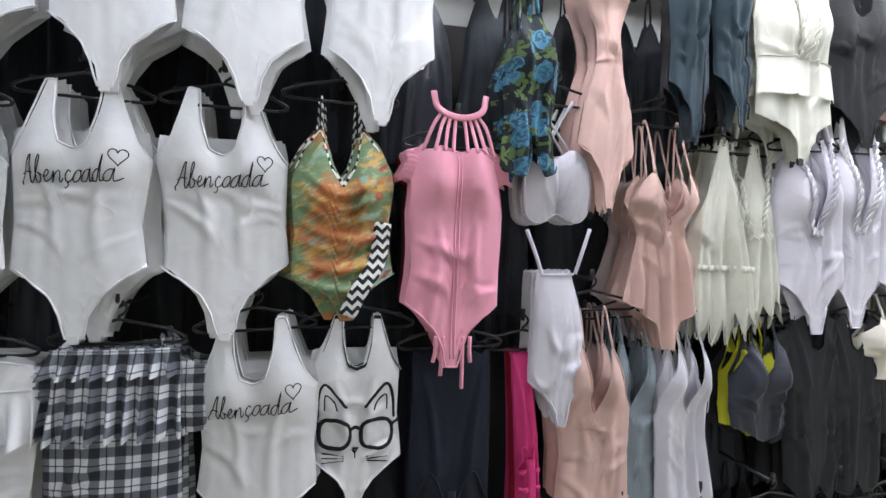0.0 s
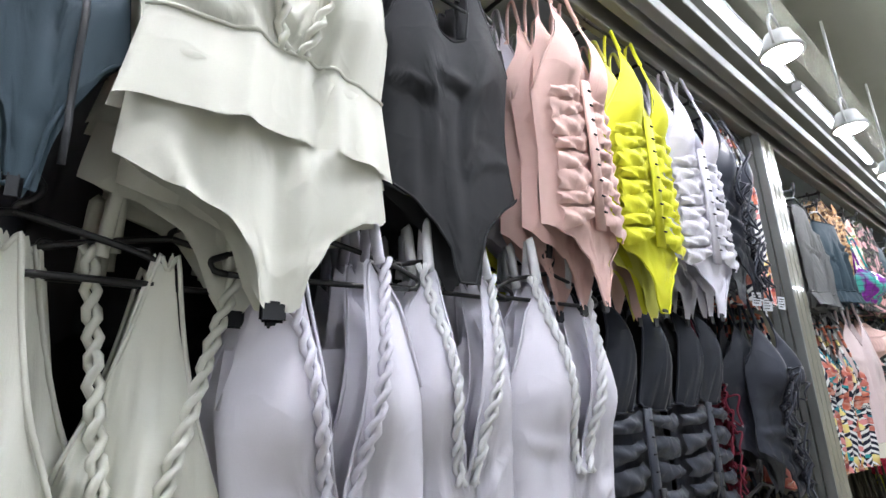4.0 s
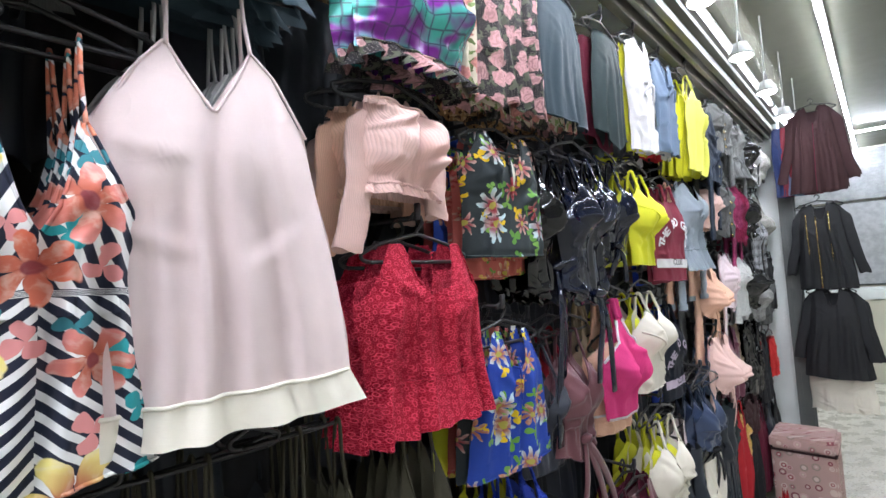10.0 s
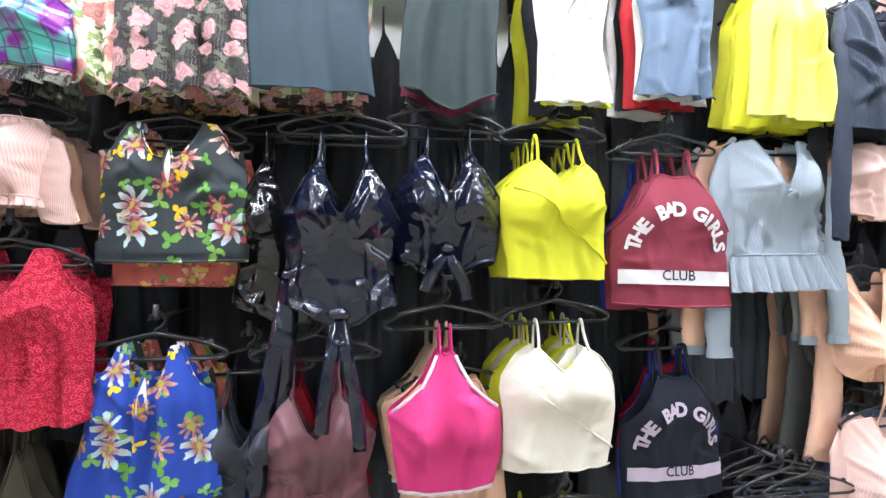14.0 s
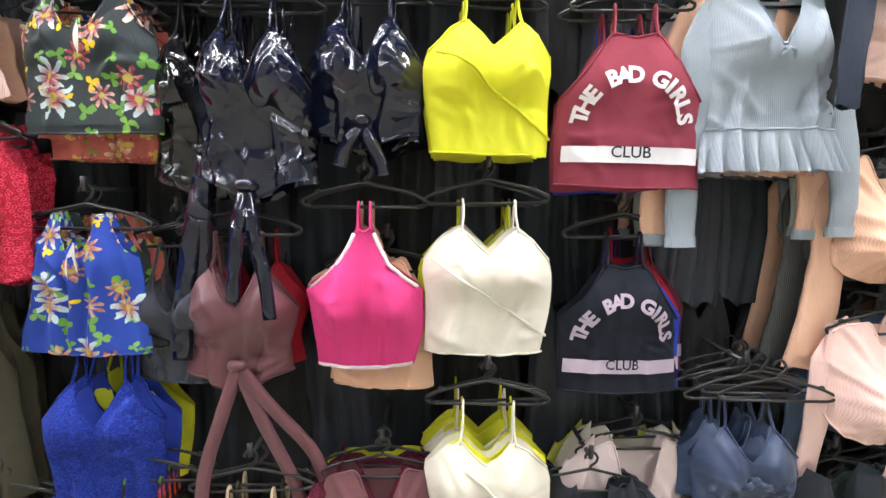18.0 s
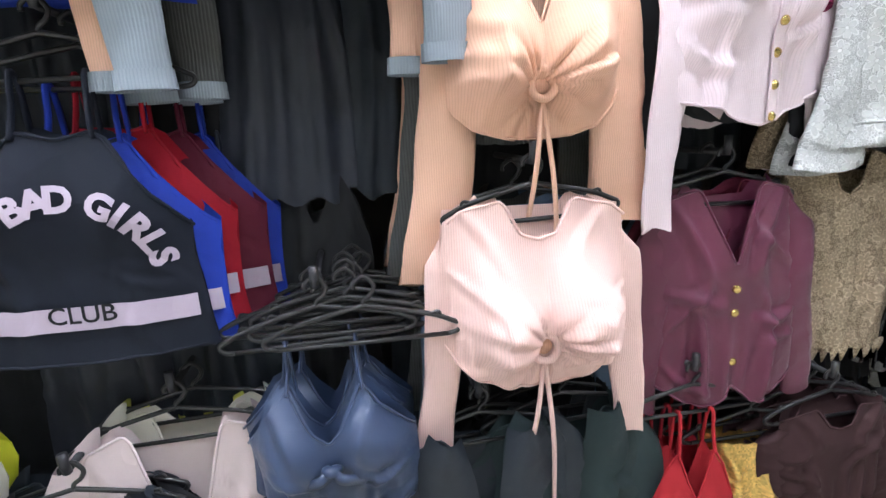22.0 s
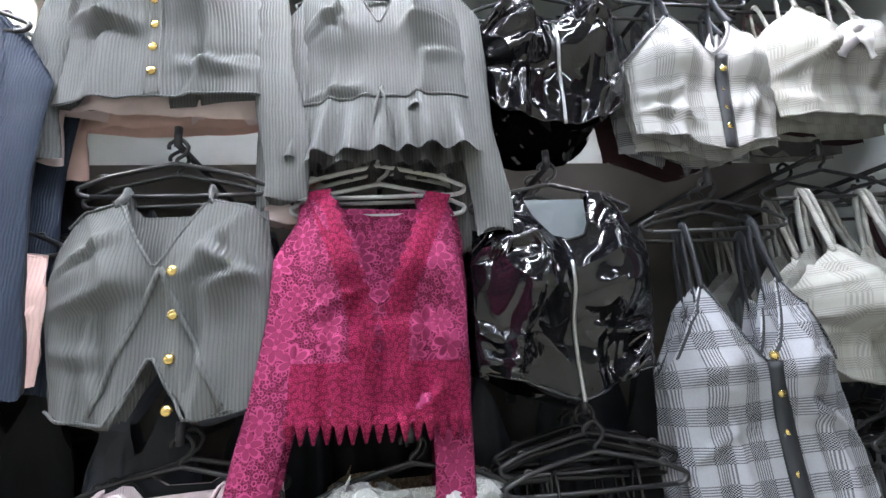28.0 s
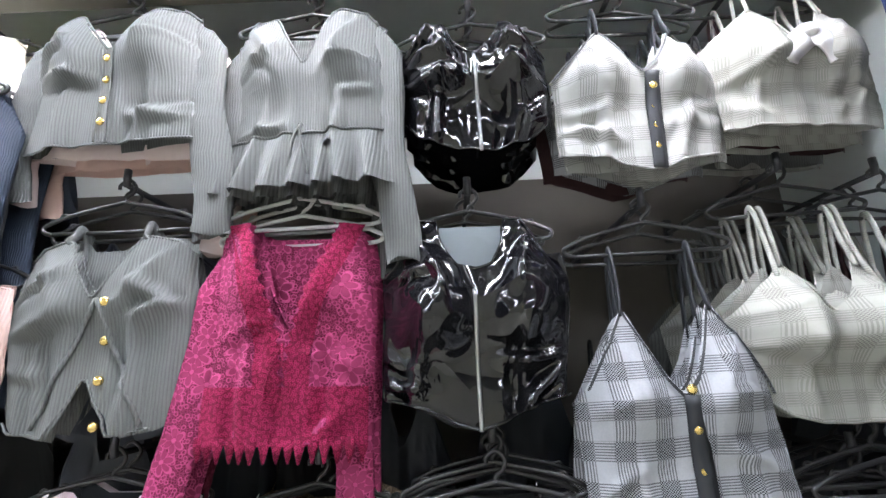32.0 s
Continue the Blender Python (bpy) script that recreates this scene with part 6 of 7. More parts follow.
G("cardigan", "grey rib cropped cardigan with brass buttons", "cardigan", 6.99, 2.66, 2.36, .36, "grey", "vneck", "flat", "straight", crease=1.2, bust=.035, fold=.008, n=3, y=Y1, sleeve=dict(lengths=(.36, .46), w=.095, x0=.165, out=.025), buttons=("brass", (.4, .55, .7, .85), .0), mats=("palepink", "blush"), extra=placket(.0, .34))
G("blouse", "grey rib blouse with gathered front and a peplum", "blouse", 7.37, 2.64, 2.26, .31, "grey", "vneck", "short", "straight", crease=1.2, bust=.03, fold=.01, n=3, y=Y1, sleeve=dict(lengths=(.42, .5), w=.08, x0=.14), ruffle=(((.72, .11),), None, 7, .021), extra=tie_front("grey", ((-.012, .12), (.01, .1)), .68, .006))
G("bustier", "black vinyl bustier top with a silver zip", "bustier", 7.69, 2.6, 2.32, .29, "vinyl", "tank", "bowl", "crop", crease=2.2, bust=.06, bust_v=.42, n=4, y=Y1, extra=zip_front(.3, 1, "steel"), group="black vinyl tops")
G("top", "light grey checked buttoned cami", "top", 8.0, 2.56, 2.265, .33, "glen", "cups", "point", "crop", bust=.04, bust_v=.35, n=4, y=Y1, straps=(.5,), strap_len=.06, strap_w=.016, collar="snap", buttons=("brass", (.45, .58, .71, .84), .015), trim=("snap", "top", .008), mats=("glen", "darkglen", "brown"), extra=lambda r, p, H, w, m, g, h, fr: ribbon([p(.015, -v * H) for v in (.36, .55, .75, .98)], .03, M["snap"], r, "placket", thick=.006))
G("top", "grey checked bandeau top with a white bow", "top", 8.3, 2.6, 2.34, .34, "finecheck", "cups", "flat", "crop", bust=.05, bust_v=.45, n=5, y=Y1, straps=(.5,), mats=("finecheck", "brown", "grey"), extra=tie_front("white", ((-.03, .05), (.03, .05)), .35, .05))

# second bay, second row
for i, (x, top) in enumerate(((3.46, 1.96), (3.6, 1.93), (3.78, 1.92))):
    G("playsuit", "navy and white striped playsuit printed with coral lilies", "playsuit", x, top, 1.5, .25, "stripes", "cups" if i else "cami", "flat", "dress", bust=.03, bust_v=.25, fold=.012, n=4, y=Y2 - .01 * i, straps=(.48,), strap_len=.1, group="lily print playsuits", waistband=("stripes", .5, .02))
G("cami", "pale pink crepe cami with a pleated front and lining", "cami", 3.965, 2.05, 1.55, .36, "palepink", "cami", "flat", "flare", crease=.75, bust=.012, fold=.016, folds=4, n=4, yaw=-13, y=Y2 - .04, straps=(.48,), strap_len=.1, mats=("lightgrey", "white"), ruffle=(((.96, .05),), "cream", 3, .006))
G("crop_top", "pink off-shoulder crop top with frilled sleeves", "crop top", 4.36, 2.065, 1.88, .21, "pinkrib", "bardot", "flat", "crop", crease=1.5, bust=.075, bust_v=.5, fold=.012, n=3, y=Y2, sleeve=dict(lengths=(.3, .22), w=.07, x0=.085, z0=-.0, flare=1.3, out=.03), ruffle=(((.0, .018), (.92, .022)), None, 14, .008), mats=("peach", "blush"))
G("blouse", "red lace blouse with a scooped neck and frilled waist", "blouse", 4.4, 1.78, 1.41, .35, "redlace", "tank", "bowl", "crop", style="drape", crease=1.3, fold=.02, folds=5, n=3, y=Y2 - .01, ruffle=(((.72, .1),), None, 5, .01), bust=.03)
G("crop_top", "dark halter crop top printed with red and blue daisies", "crop top", 4.72, 2.07, 1.75, .33, "darkflower", "tank", "flat", "straight", bust=.02, fold=.005, n=4, y=Y2, waistband=("darkflower", .84, .03), mats=("coralflower", "blueflower", "coralflower"), extra=slit(.2, .52, .014, "ivory"), group="daisy print tops")
G("crop_top", "coral crop top with a daisy print hung behind", "crop top", 4.72, 2.02, 1.7, .32, "coralflower", "tank", "flat", "straight", n=2, y=Y2 + .06, group="daisy print tops")
G("crop_top", "black vinyl crop top tied at the front", "crop top", 4.97, 2.0, 1.6, .28, "vinyl", "cups", "point", "waist", bust=.06, bust_v=.35, n=3, y=Y2 + .03, straps=(.48,), group="black vinyl tops", extra=tie_front("bluevinyl", ((-.05, .5), (-.02, .42)), .7, .05))
G("crop_top", "black vinyl crop top tied at the front", "crop top", 5.1, 1.99, 1.6, .28, "bluevinyl", "cups", "point", "waist", bust=.065, bust_v=.3, n=3, y=Y2 - .03, straps=(.48,), white=False, group="black vinyl tops", extra=tie_front("bluevinyl", ((-.02, .26), (.03, .3)), .92, .035))
G("crop_top", "navy vinyl crop top with cups and a tie", "crop top", 5.36, 2.03, 1.72, .28, "bluevinyl", "cups", "point", "crop", bust=.06, bust_v=.4, n=4, y=Y2, straps=(.48,), group="black vinyl tops", extra=tie_front("bluevinyl", ((-.03, .1), (.03, .12)), .8, .035))
G("crop_top", "lemon yellow wrap-front crop top", "crop top", 5.65, 2.02, 1.71, .31, "yellow", "cami", "flat", "crop", crease=.7, bust=.065, bust_v=.4, fold=.006, n=4, y=Y2 - .01, straps=(.5,), strap_len=.06, strap_w=.013, group="wrap-front crop tops", extra=lambda r, p, H, w, m, g, h, fr: link_mesh("wrap_edge", *tube([p(-.13 + .28 * t, -(.25 + .6 * t) * H, .003) for t in np.linspace(0, 1, 16)], .004, 5), m, r))
G("tank_top", "maroon sports crop top with white lettering and a white band", "tank top", 5.99, 2.0, 1.635, .345, "maroon", "halter", "flat", "straight", bust=.02, fold=.003, n=4, y=Y2 - .01, straps=(.33,), strap_len=.06, strap_w=.016, mats=("maroon", "black", "royal"), group="lettered crop tops", extra=words_girls("print_white", "print_white", "ink"), res=1.3, crease=.35)
G("blouse", "blue grey rib blouse with long sleeves and a frilled peplum", "blouse", 6.32, 2.11, 1.68, .34, "bluegrey", "vneck", "short", "straight", crease=1.3, bust=.05, fold=.01, n=6, y=Y2 - .01, sleeve=dict(lengths=(.58, .56), w=.095, x0=.165, out=.03, cuff="bluegrey"), ruffle=(((.77, .1),), None, 9, .018), mats=("peach", "lightgrey", "grey", "bluegrey"), spread=.07, extra=tie_front("bluegrey", ((-.01, .02), (.01, .02)), .36, .01))
G("cardigan", "powder pink bunched rib cardigan with brass buttons", "cardigan", 6.7, 2.12, 1.88, .31, "pinkrib", "bardot", "point", "crop", crease=1.2, bust=.05, fold=.02, folds=5, ruche=.006, n=3, y=Y2, buttons=("brass", (.8, .92), .02), mats=("peach", "black"))
G("cardigan", "grey rib wrap cardigan with brass buttons", "cardigan", 7.02, 2.19, 1.85, .34, "grey", "vneck", "split", "crop", crease=1.2, bust=.025, fold=.012, n=3, y=Y2 - .02, straps=(.5,), strap_len=.02, strap_w=.02, buttons=("brass", (.36, .55, .74, .95), .03), mats=("grey", "charcoal"), extra=cross_edges())
G("blouse", "magenta lace blouse with scalloped hem and a tied front", "blouse", 7.36, 2.2, 1.83, .28, "magenta", "vlace", "flat", "straight", bust=.03, fold=.008, n=3, y=Y2 - .03, sleeve=dict(lengths=(.6, .5), sides=(-1,), w=.07, x0=.125, out=.03, bend=.05, flare=1.5), white=True, mats=("magenta", "winelace"), extra=several(lambda r, p, H, w, m, g, h, fr: tube_sleeve(r, m, 1, .105, -.01, .5, .065, .012, 1.3, .014, .0, g), guipure("guipure"), scallops("guipure", 1.0, .026, 15), tie_front("guipure", ((-.014, .09), (.012, .1)), .58, .004)))
G("bustier", "black vinyl bustier with a sheer neck panel and zip", "bustier", 7.67, 2.2, 1.84, .33, "vinyl", "tank", "point", "crop", crease=2.2, bust=.07, bust_v=.48, n=4, y=Y2 - .02, extra=several(zip_front(.38, 1, "steel"), lambda r, p, H, w, m, g, h, fr: link_mesh("neck_panel", *sheet(np.array([[(a, -.012, -b * H) for a in np.linspace(-.055, .055, 5)] for b in np.linspace(.04, .36, 5)])), M["smoke"], r)), group="black vinyl tops")
G("top", "dark grey checked cami with a buttoned placket", "top", 7.99, 2.03, 1.6, .33, "darkglen", "cups", "point", "straight", bust=.035, bust_v=.35, n=2, y=Y2 - .02, straps=(.5,), strap_len=.1, strap_w=.016, collar="snap", buttons=("brass", (.32, .46, .6, .75, .9), .01), trim=("snap", "top", .009), extra=lambda r, p, H, w, m, g, h, fr: ribbon([p(.01, -v * H) for v in (.34, .55, .75, .98)], .034, M["snap"], r, "placket", thick=.006))
G("bra_top", "grey checked cup top with wide straps", "top", 8.27, 2.1, 1.83, .31, "finecheck", "cups", "bowl", "crop", bust=.085, bust_v=.45, n=5, y=Y2, straps=(.5, .6), strap_len=.1, strap_w=.014, mats=("finecheck", "grey"))

G("bra_top", "brown grey checked cup top beside the end wall", "top", 8.47, 2.09, 1.82, .22, "finecheck", "cups", "bowl", "crop", bust=.07, bust_v=.45, n=4, y=Y2 + .02, straps=(.5,), strap_len=.1, strap_w=.014, mats=("brown", "finecheck"))
G("top", "black jersey top beside the end wall", "top", 8.47, 1.78, 1.3, .24, "black", "crew", "flat", "straight", fold=.012, n=3, y=Y2)

# second bay, third row
for i in range(5):
    G("cami", "olive crepe cami on a black hanger", "cami", 3.5 + i * .22, 1.36, .86, .27, "olive", "cups", "flat", "flare", bust=.02, fold=.012, n=3, y=Y3 + .01, straps=(.48,), strap_len=.1, group="olive camis")
G("crop_top", "royal blue crop top printed with daisies", "crop top", 4.69, 1.57, 1.235, .32, "blueflower", "tank", "flat", "flare", bust=.015, fold=.005, n=4, y=Y3 - .02, waistband=("blueflower", .86, .03), mats=("darkflower", "coralflower", "yellow"), extra=slit(.2, .6, .017, "ivory"), group="daisy print tops")
G("bra_top", "black halter bra top", "top", 4.88, 1.42, 1.15, .24, "charcoal", "cups", "flat", "crop", bust=.05, n=3, y=Y3 + .03, straps=(.48,))
G("crop_top", "mauve satin crop top with long tie ends", "crop top", 5.04, 1.45, 1.14, .28, "mauve", "cups", "point", "waist", bust=.05, bust_v=.4, fold=.01, n=4, y=Y3, straps=(.48,), mats=("mauve", "crimson", "burgundy"), extra=tie_front("mauve", ((-.06, .36), (.09, .42), (.12, .3)), .8, .036))
G("crop_top", "hot pink halter crop top with white striped edging", "crop top", 5.35, 1.54, 1.2, .285, "hotpink", "halter", "flat", "halter", bust=.065, bust_v=.55, fold=.004, n=3, y=Y3 - .02, straps=(.3,), strap_len=.05, strap_w=.022, mats=("peach", "beige"), trim=("print_white", "hem", .008), group="sports halters", extra=lambda r, p, H, w, m, g, h, fr: [link_mesh("piping", *tube([p(s * float(h(np.array(v))) * float(np.interp(v, [.02, .26, .42], [.38, .7, .96])), -v * H, .002) for v in np.linspace(.04, .42, 14)], .005, 5), M["print_white"], r) for s in (-1, 1)])
G("crop_top", "beige crop top hung behind the pink halter", "crop top", 5.4, 1.46, 1.13, .26, "peach", "halter", "flat", "straight", bust=.02, n=2, y=Y3 + .03)
G("crop_top", "ivory wrap-front crop top", "crop top", 5.65, 1.54, 1.23, .32, "cream", "cami", "flat", "crop", crease=.7, bust=.065, bust_v=.35, fold=.006, n=4, y=Y3 - .02, straps=(.5,), strap_len=.06, strap_w=.013, mats=("yellow", "cream", "yellow"), group="wrap-front crop tops", extra=lambda r, p, H, w, m, g, h, fr: link_mesh("wrap_edge", *tube([p(-.13 + .28 * t, -(.25 + .6 * t) * H, .003) for t in np.linspace(0, 1, 16)], .004, 5), m, r))
G("tank_top", "navy sports crop top with lilac lettering and a lilac band", "tank top", 5.995, 1.45, 1.12, .32, "navyblack", "halter", "flat", "straight", bust=.02, fold=.003, n=5, shift=.022, y=Y3 + .01, straps=(.33,), strap_len=.07, strap_w=.016, mats=("royal", "crimson", "burgundy"), group="lettered crop tops", extra=words_girls("print_lilac", "print_lilac", "ink"), res=1.3, crease=.35)
G("crop_top", "peach rib crop top gathered on a ring", "crop top", 6.68, 1.73, 1.4, .31, "peach", "deepv", "bowl", "straight", bust=.09, bust_v=.68, fold=.006, n=3, y=Y3 + .02, sleeve=dict(lengths=(.54, .46), w=.1, x0=.13, flare=1.6), ring=.76, res=1.5, extra=ring_front, group="ring-front crop tops", mats=("grey", "peach"))
G("crop_top", "powder pink rib crop top gathered on a ring", "crop top", 6.665, 1.31, 1.0, .32, "pinkrib", "crew", "bowl", "straight", bust=.09, bust_v=.66, fold=.006, n=4, y=Y3 - .03, sleeve=dict(lengths=(.5, .42), w=.075, x0=.135, out=.03), ring=.74, res=1.5, extra=ring_front, group="ring-front crop tops", mats=("slateblue", "grey"))
G("cardigan", "light pink rib cropped cardigan with brass buttons", "cardigan", 7.05, 1.76, 1.4, .32, "rosepink", "vneck", "point", "straight", crease=1.3, bust=.045, bust_v=.45, fold=.006, n=3, y=Y3 - .01, sleeve=dict(lengths=(.5, .42), w=.075, x0=.14, out=.02), buttons=("brass", (.4, .55, .68, .82, .96), .02), mats=("black", "rosepink"), extra=placket(.02, .34))
G("blouse", "white lace blouse with a scalloped flounce hem", "blouse", 7.4, 1.74, 1.36, .31, "whitelace", "vneck", "flat", "straight", bust=.045, fold=.012, n=3, y=Y3 - .01, sleeve=dict(lengths=(.4, .42), w=.085, x0=.14, flare=2.1), mats=("whitelace", "beigelace"), trim=("whitelace", "top", .02), ruffle=(((.9, .04),), None, 3, .005), extra=scallops("whitelace", .97, .014, 26))
G("blouse", "plum satin blouse with brass buttons", "blouse", 7.05, 1.3, .87, .29, "plum", "vneck", "shirt", "straight", crease=1.5, fold=.012, n=3, y=Y3 + .01, sleeve=dict(length=.42, w=.08, x0=.13), buttons=("brass", (.44, .55, .78), .0), mats=("burgundy", "slateblue"))
G("blouse", "beige lace blouse", "blouse", 7.36, 1.34, .92, .27, "beigelace", "crew", "flat", "straight", fold=.012, n=2, y=Y3 + .06, sleeve=dict(length=.36, w=.08), extra=scallops("beigelace", 1.0, .02, 14))
G("bra_top", "black vinyl bra top with moulded cups", "top", 7.69, 1.65, 1.36, .35, "vinyl", "cups", "bowl", "crop", crease=1.6, bust=.085, bust_v=.42, n=4, y=Y3 - .02, straps=(.5,), strap_len=.08, group="black vinyl tops")
G("bra_top", "white checked cup top", "top", 8.0, 1.55, 1.25, .32, "glen", "cups", "bowl", "crop", bust=.07, bust_v=.42, n=4, y=Y3, straps=(.5,))
G("crop_top", "grey checked crop top", "top", 8.29, 1.62, 1.2, .3, "grey", "cami", "flat", "crop", bust=.05, n=4, y=Y3, straps=(.5,), mats=("darkglen", "lightgrey"))
G("jacket", "black vinyl jacket", "jacket", 7.7, 1.28, .78, .33, "vinyl", "crew", "flat", "crop", fold=.01, n=3, y=Y3, sleeve=dict(length=.4, w=.09))
G("jacket", "black satin jacket", "jacket", 8.0, 1.15, .66, .32, "black", "crew", "flat", "crop", fold=.01, n=3, y=Y3, sleeve=dict(length=.4, w=.09))
G("bag_top", "red top in a clear bag", "top", 8.28, 1.1, .8, .28, "redbag", "bardot", "wave", "crop", fold=.02, n=2, y=Y3 - .02)

# second bay, bottom row
for i in range(5):
    G("dress", "black crepe dress on the bottom rail", "dress", 3.5 + i * .24, .78, .12, .27, "black", "cami", "flat", "flare", fold=.014, n=2, y=Y4, straps=(.48,), res=.7)
G("bra_top", "royal blue lace bra top", "top", 4.71, 1.17, .86, .29, "bluelace", "cups", "flat", "crop", bust=.06, bust_v=.4, n=3, y=Y4 + .02, straps=(.48,), mats=("royal", "yellow"))
G("dress", "dark dress printed with red roses", "dress", 4.8, .84, .12, .3, "redrose", "cami", "flat", "flare", fold=.014, n=3, y=Y4, straps=(.48,))
G("top", "beige crepe peplum cami with a white-lined neck", "top", 5.07, .79, .22, .36, "beige", "cups", "short", "dress", bust=.045, bust_v=.25, fold=.008, n=3, y=Y4 - .02, straps=(.48,), strap_len=.1, strap_w=.014, trim=("print_white", "top", .005), mats=("olive", "beige"), ruffle=(((.58, .24),), None, 4))
G("jacket", "wine leatherette zipped top with lace sleeves", "jacket", 5.39, .95, .57, .31, "wine", "vneck", "flat", "crop", bust=.04, bust_v=.4, fold=.004, n=3, y=Y4 - .01, sleeve=dict(length=.42, w=.09, x0=.145, mat="winelace"), extra=zip_front(.42, .99, "brass"), mats=("winelace", "yellow"))
G("crop_top", "cream satin wrap-front crop top", "crop top", 5.65, 1.03, .75, .31, "cream", "cami", "wave", "crop", bust=.05, bust_v=.4, fold=.008, n=4, y=Y4 - .03, straps=(.5,), strap_len=.08, strap_w=.013, mats=("yellow", "cream", "yellow"), group="wrap-front crop tops", extra=lambda r, p, H, w, m, g, h, fr: link_mesh("wrap_edge", *tube([p(-.05 + .2 * t, -(.2 + .7 * t) * H, .003) for t in np.linspace(0, 1, 16)], .004, 5), m, r))
G("dress", "red jacquard dress with a beaded yoke", "dress", 5.43, .58, .03, .32, "red", "band", "flat", "flare", fold=.018, folds=4, n=2, y=Y4 + .01)
G("blouse", "olive blouse printed with red flowers", "blouse", 5.65, .76, .34, .24, "greenflower", "crew", "shirt", "straight", fold=.014, n=2, y=Y4 + .03, sleeve=dict(length=.34, w=.08))
G("blazer", "black waterfall-lapel blazer", "blazer", 5.92, .9, .12, .34, "blackcrepe", "vneck", "shirt", "straight", crease=1.2, bust=.02, fold=.014, n=3, y=Y4, sleeve=dict(length=.6, w=.1, x0=.15, out=.025), extra=lapels, mats=("black", "blackcrepe"))
G("blazer", "pale pink blazer hung behind the black one", "blazer", 6.06, .98, .17, .34, "palepink", "vneck", "flat", "straight", n=6, gap=.05, y=Y4 + .06, sleeve=dict(length=.6, w=.1, x0=.165), mats=("cream", "paleyellow", "ivory", "cream", "beige"))
G("crop_top", "navy satin twist-front crop top with tie ends", "crop top", 6.31, 1.05, .79, .27, "navysatin", "cups", "point", "crop", bust=.05, bust_v=.45, fold=.008, n=3, y=Y4, straps=(.5,), strap_len=.06, extra=several(tie_front("navysatin", ((-.03, .02), (.03, .02)), .5, .02), tie_front("black", ((-.05, .3), (.04, .26)), .95, .03)))
G("skirt", "white pencil skirt", "skirt", 6.3, .78, .24, .25, "cream", "band", "flat", "straight", fold=.008, n=2, y=Y4 - .02, mats=("ivory", "cream"))
G("blazer", "long black crepe blazer with draped lapels", "blazer", 6.56, .92, .28, .34, "blackcrepe", "vneck", "shirt", "straight", fold=.018, folds=5, n=3, y=Y4, sleeve=dict(length=.62, w=.1, x0=.165, out=.03), extra=lapels)
G("blazer", "dark green crepe blazer", "blazer", 6.72, .92, .27, .34, "darkgreen", "vneck", "shirt", "straight", fold=.018, folds=5, n=3, y=Y4 + .02, sleeve=dict(length=.55, w=.1), extra=lapels, mats=("black",))
G("dress", "red crepe dress with thin straps", "dress", 6.98, .8, .3, .25, "red", "cami", "flat", "flare", fold=.012, n=3, y=Y4, straps=(.48,), mats=("crimson", "red"))
G("top", "gold sequin top", "top", 7.13, .78, .45, .16, "gold", "band", "flat", "straight", fold=.01, n=2, y=Y4 + .02)
G("top", "dark brown knit top", "top", 7.3, .84, .62, .27, "brown", "crew", "flat", "crop", fold=.012, n=3, y=Y4, sleeve=dict(length=.24, w=.1))
for i, m in enumerate(("black", "burgundy", "charcoal", "black")):
    G("dress", f"{M[m].name.replace('_', ' ')} dress on the bottom rail", "dress", 7.5 + i * .28, .62, .1, .28, m, "cami", "flat", "flare", fold=.014, n=2, y=Y4 + .04, straps=(.48,), res=.7)

# dark clothes packed behind the front ones
for zt, zb, lo in ((2.5, 1.9, 0), (1.95, 1.3, 1), (1.38, .75, 2), (.8, .15, 3)):
    for i in range(46):
        x = -1.2 + i * .212 + .05 * lo
        if 3.12 < x < 3.5:
            continue
        if lo == 0 and x > 6.75:
            continue
        m = ("black", "blackcrepe", "charcoal")[(i * 2 + lo) % 3]
        G("dress", f"{M[m].name.replace('_', ' ')} dress packed behind the front clothes", "dress", x + random.uniform(-.03, .03), zt + random.uniform(-.06, .02), zb, .27, m, "cami", "wave", "flare", fold=.016, y=1.53 + random.uniform(-.03, .03), res=.55, straps=(.48,), hanger=False, arm=False, group="dark dresses packed behind")

# empty hangers
for i in range(7):
    hang(6.37 + random.uniform(-.02, .02), 1.28 + i * .03, 1.12 + random.uniform(-.01, .01))
for i in range(5):
    hang(7.71 + random.uniform(-.02, .02), 1.29 + i * .04, 1.71 + random.uniform(-.01, .01))

for i in range(5):
    hang(8.33 + random.uniform(-.02, .02), 1.28 + i * .035, 1.73 + random.uniform(-.01, .01))

# jackets on the end post
JK = dict(turn=-90.0, hanger=True, arm=False)
G("jacket", "dark maroon zipped bomber jacket", "jacket", 8.42, 2.88, 2.2, .36, "brown", "crew", "flat", "flare", y=.9, thick=.06, sleeve=dict(length=.56, w=.085, x0=.12, out=.04, bend=.06), n=3, gap=.05, extra=zip_front(.2, .99, "burgundy"), **JK)
for i, (m, nm) in enumerate((("quilt_navy", "navy quilted"), ("quilt_red", "red quilted"), ("slateblue", "pale blue"), ("burgundy", "wine"))):
    G("jacket", f"{nm} jacket hung edge-on behind the bomber", "jacket", 8.47 + .01 * i, 2.78, 2.2, .15, m, "band", "flat", "flare", y=1.14 - .055 * i, thick=.03, fold=.01, turn=-60.0, hanger=False, arm=False, group="jackets on the end post")
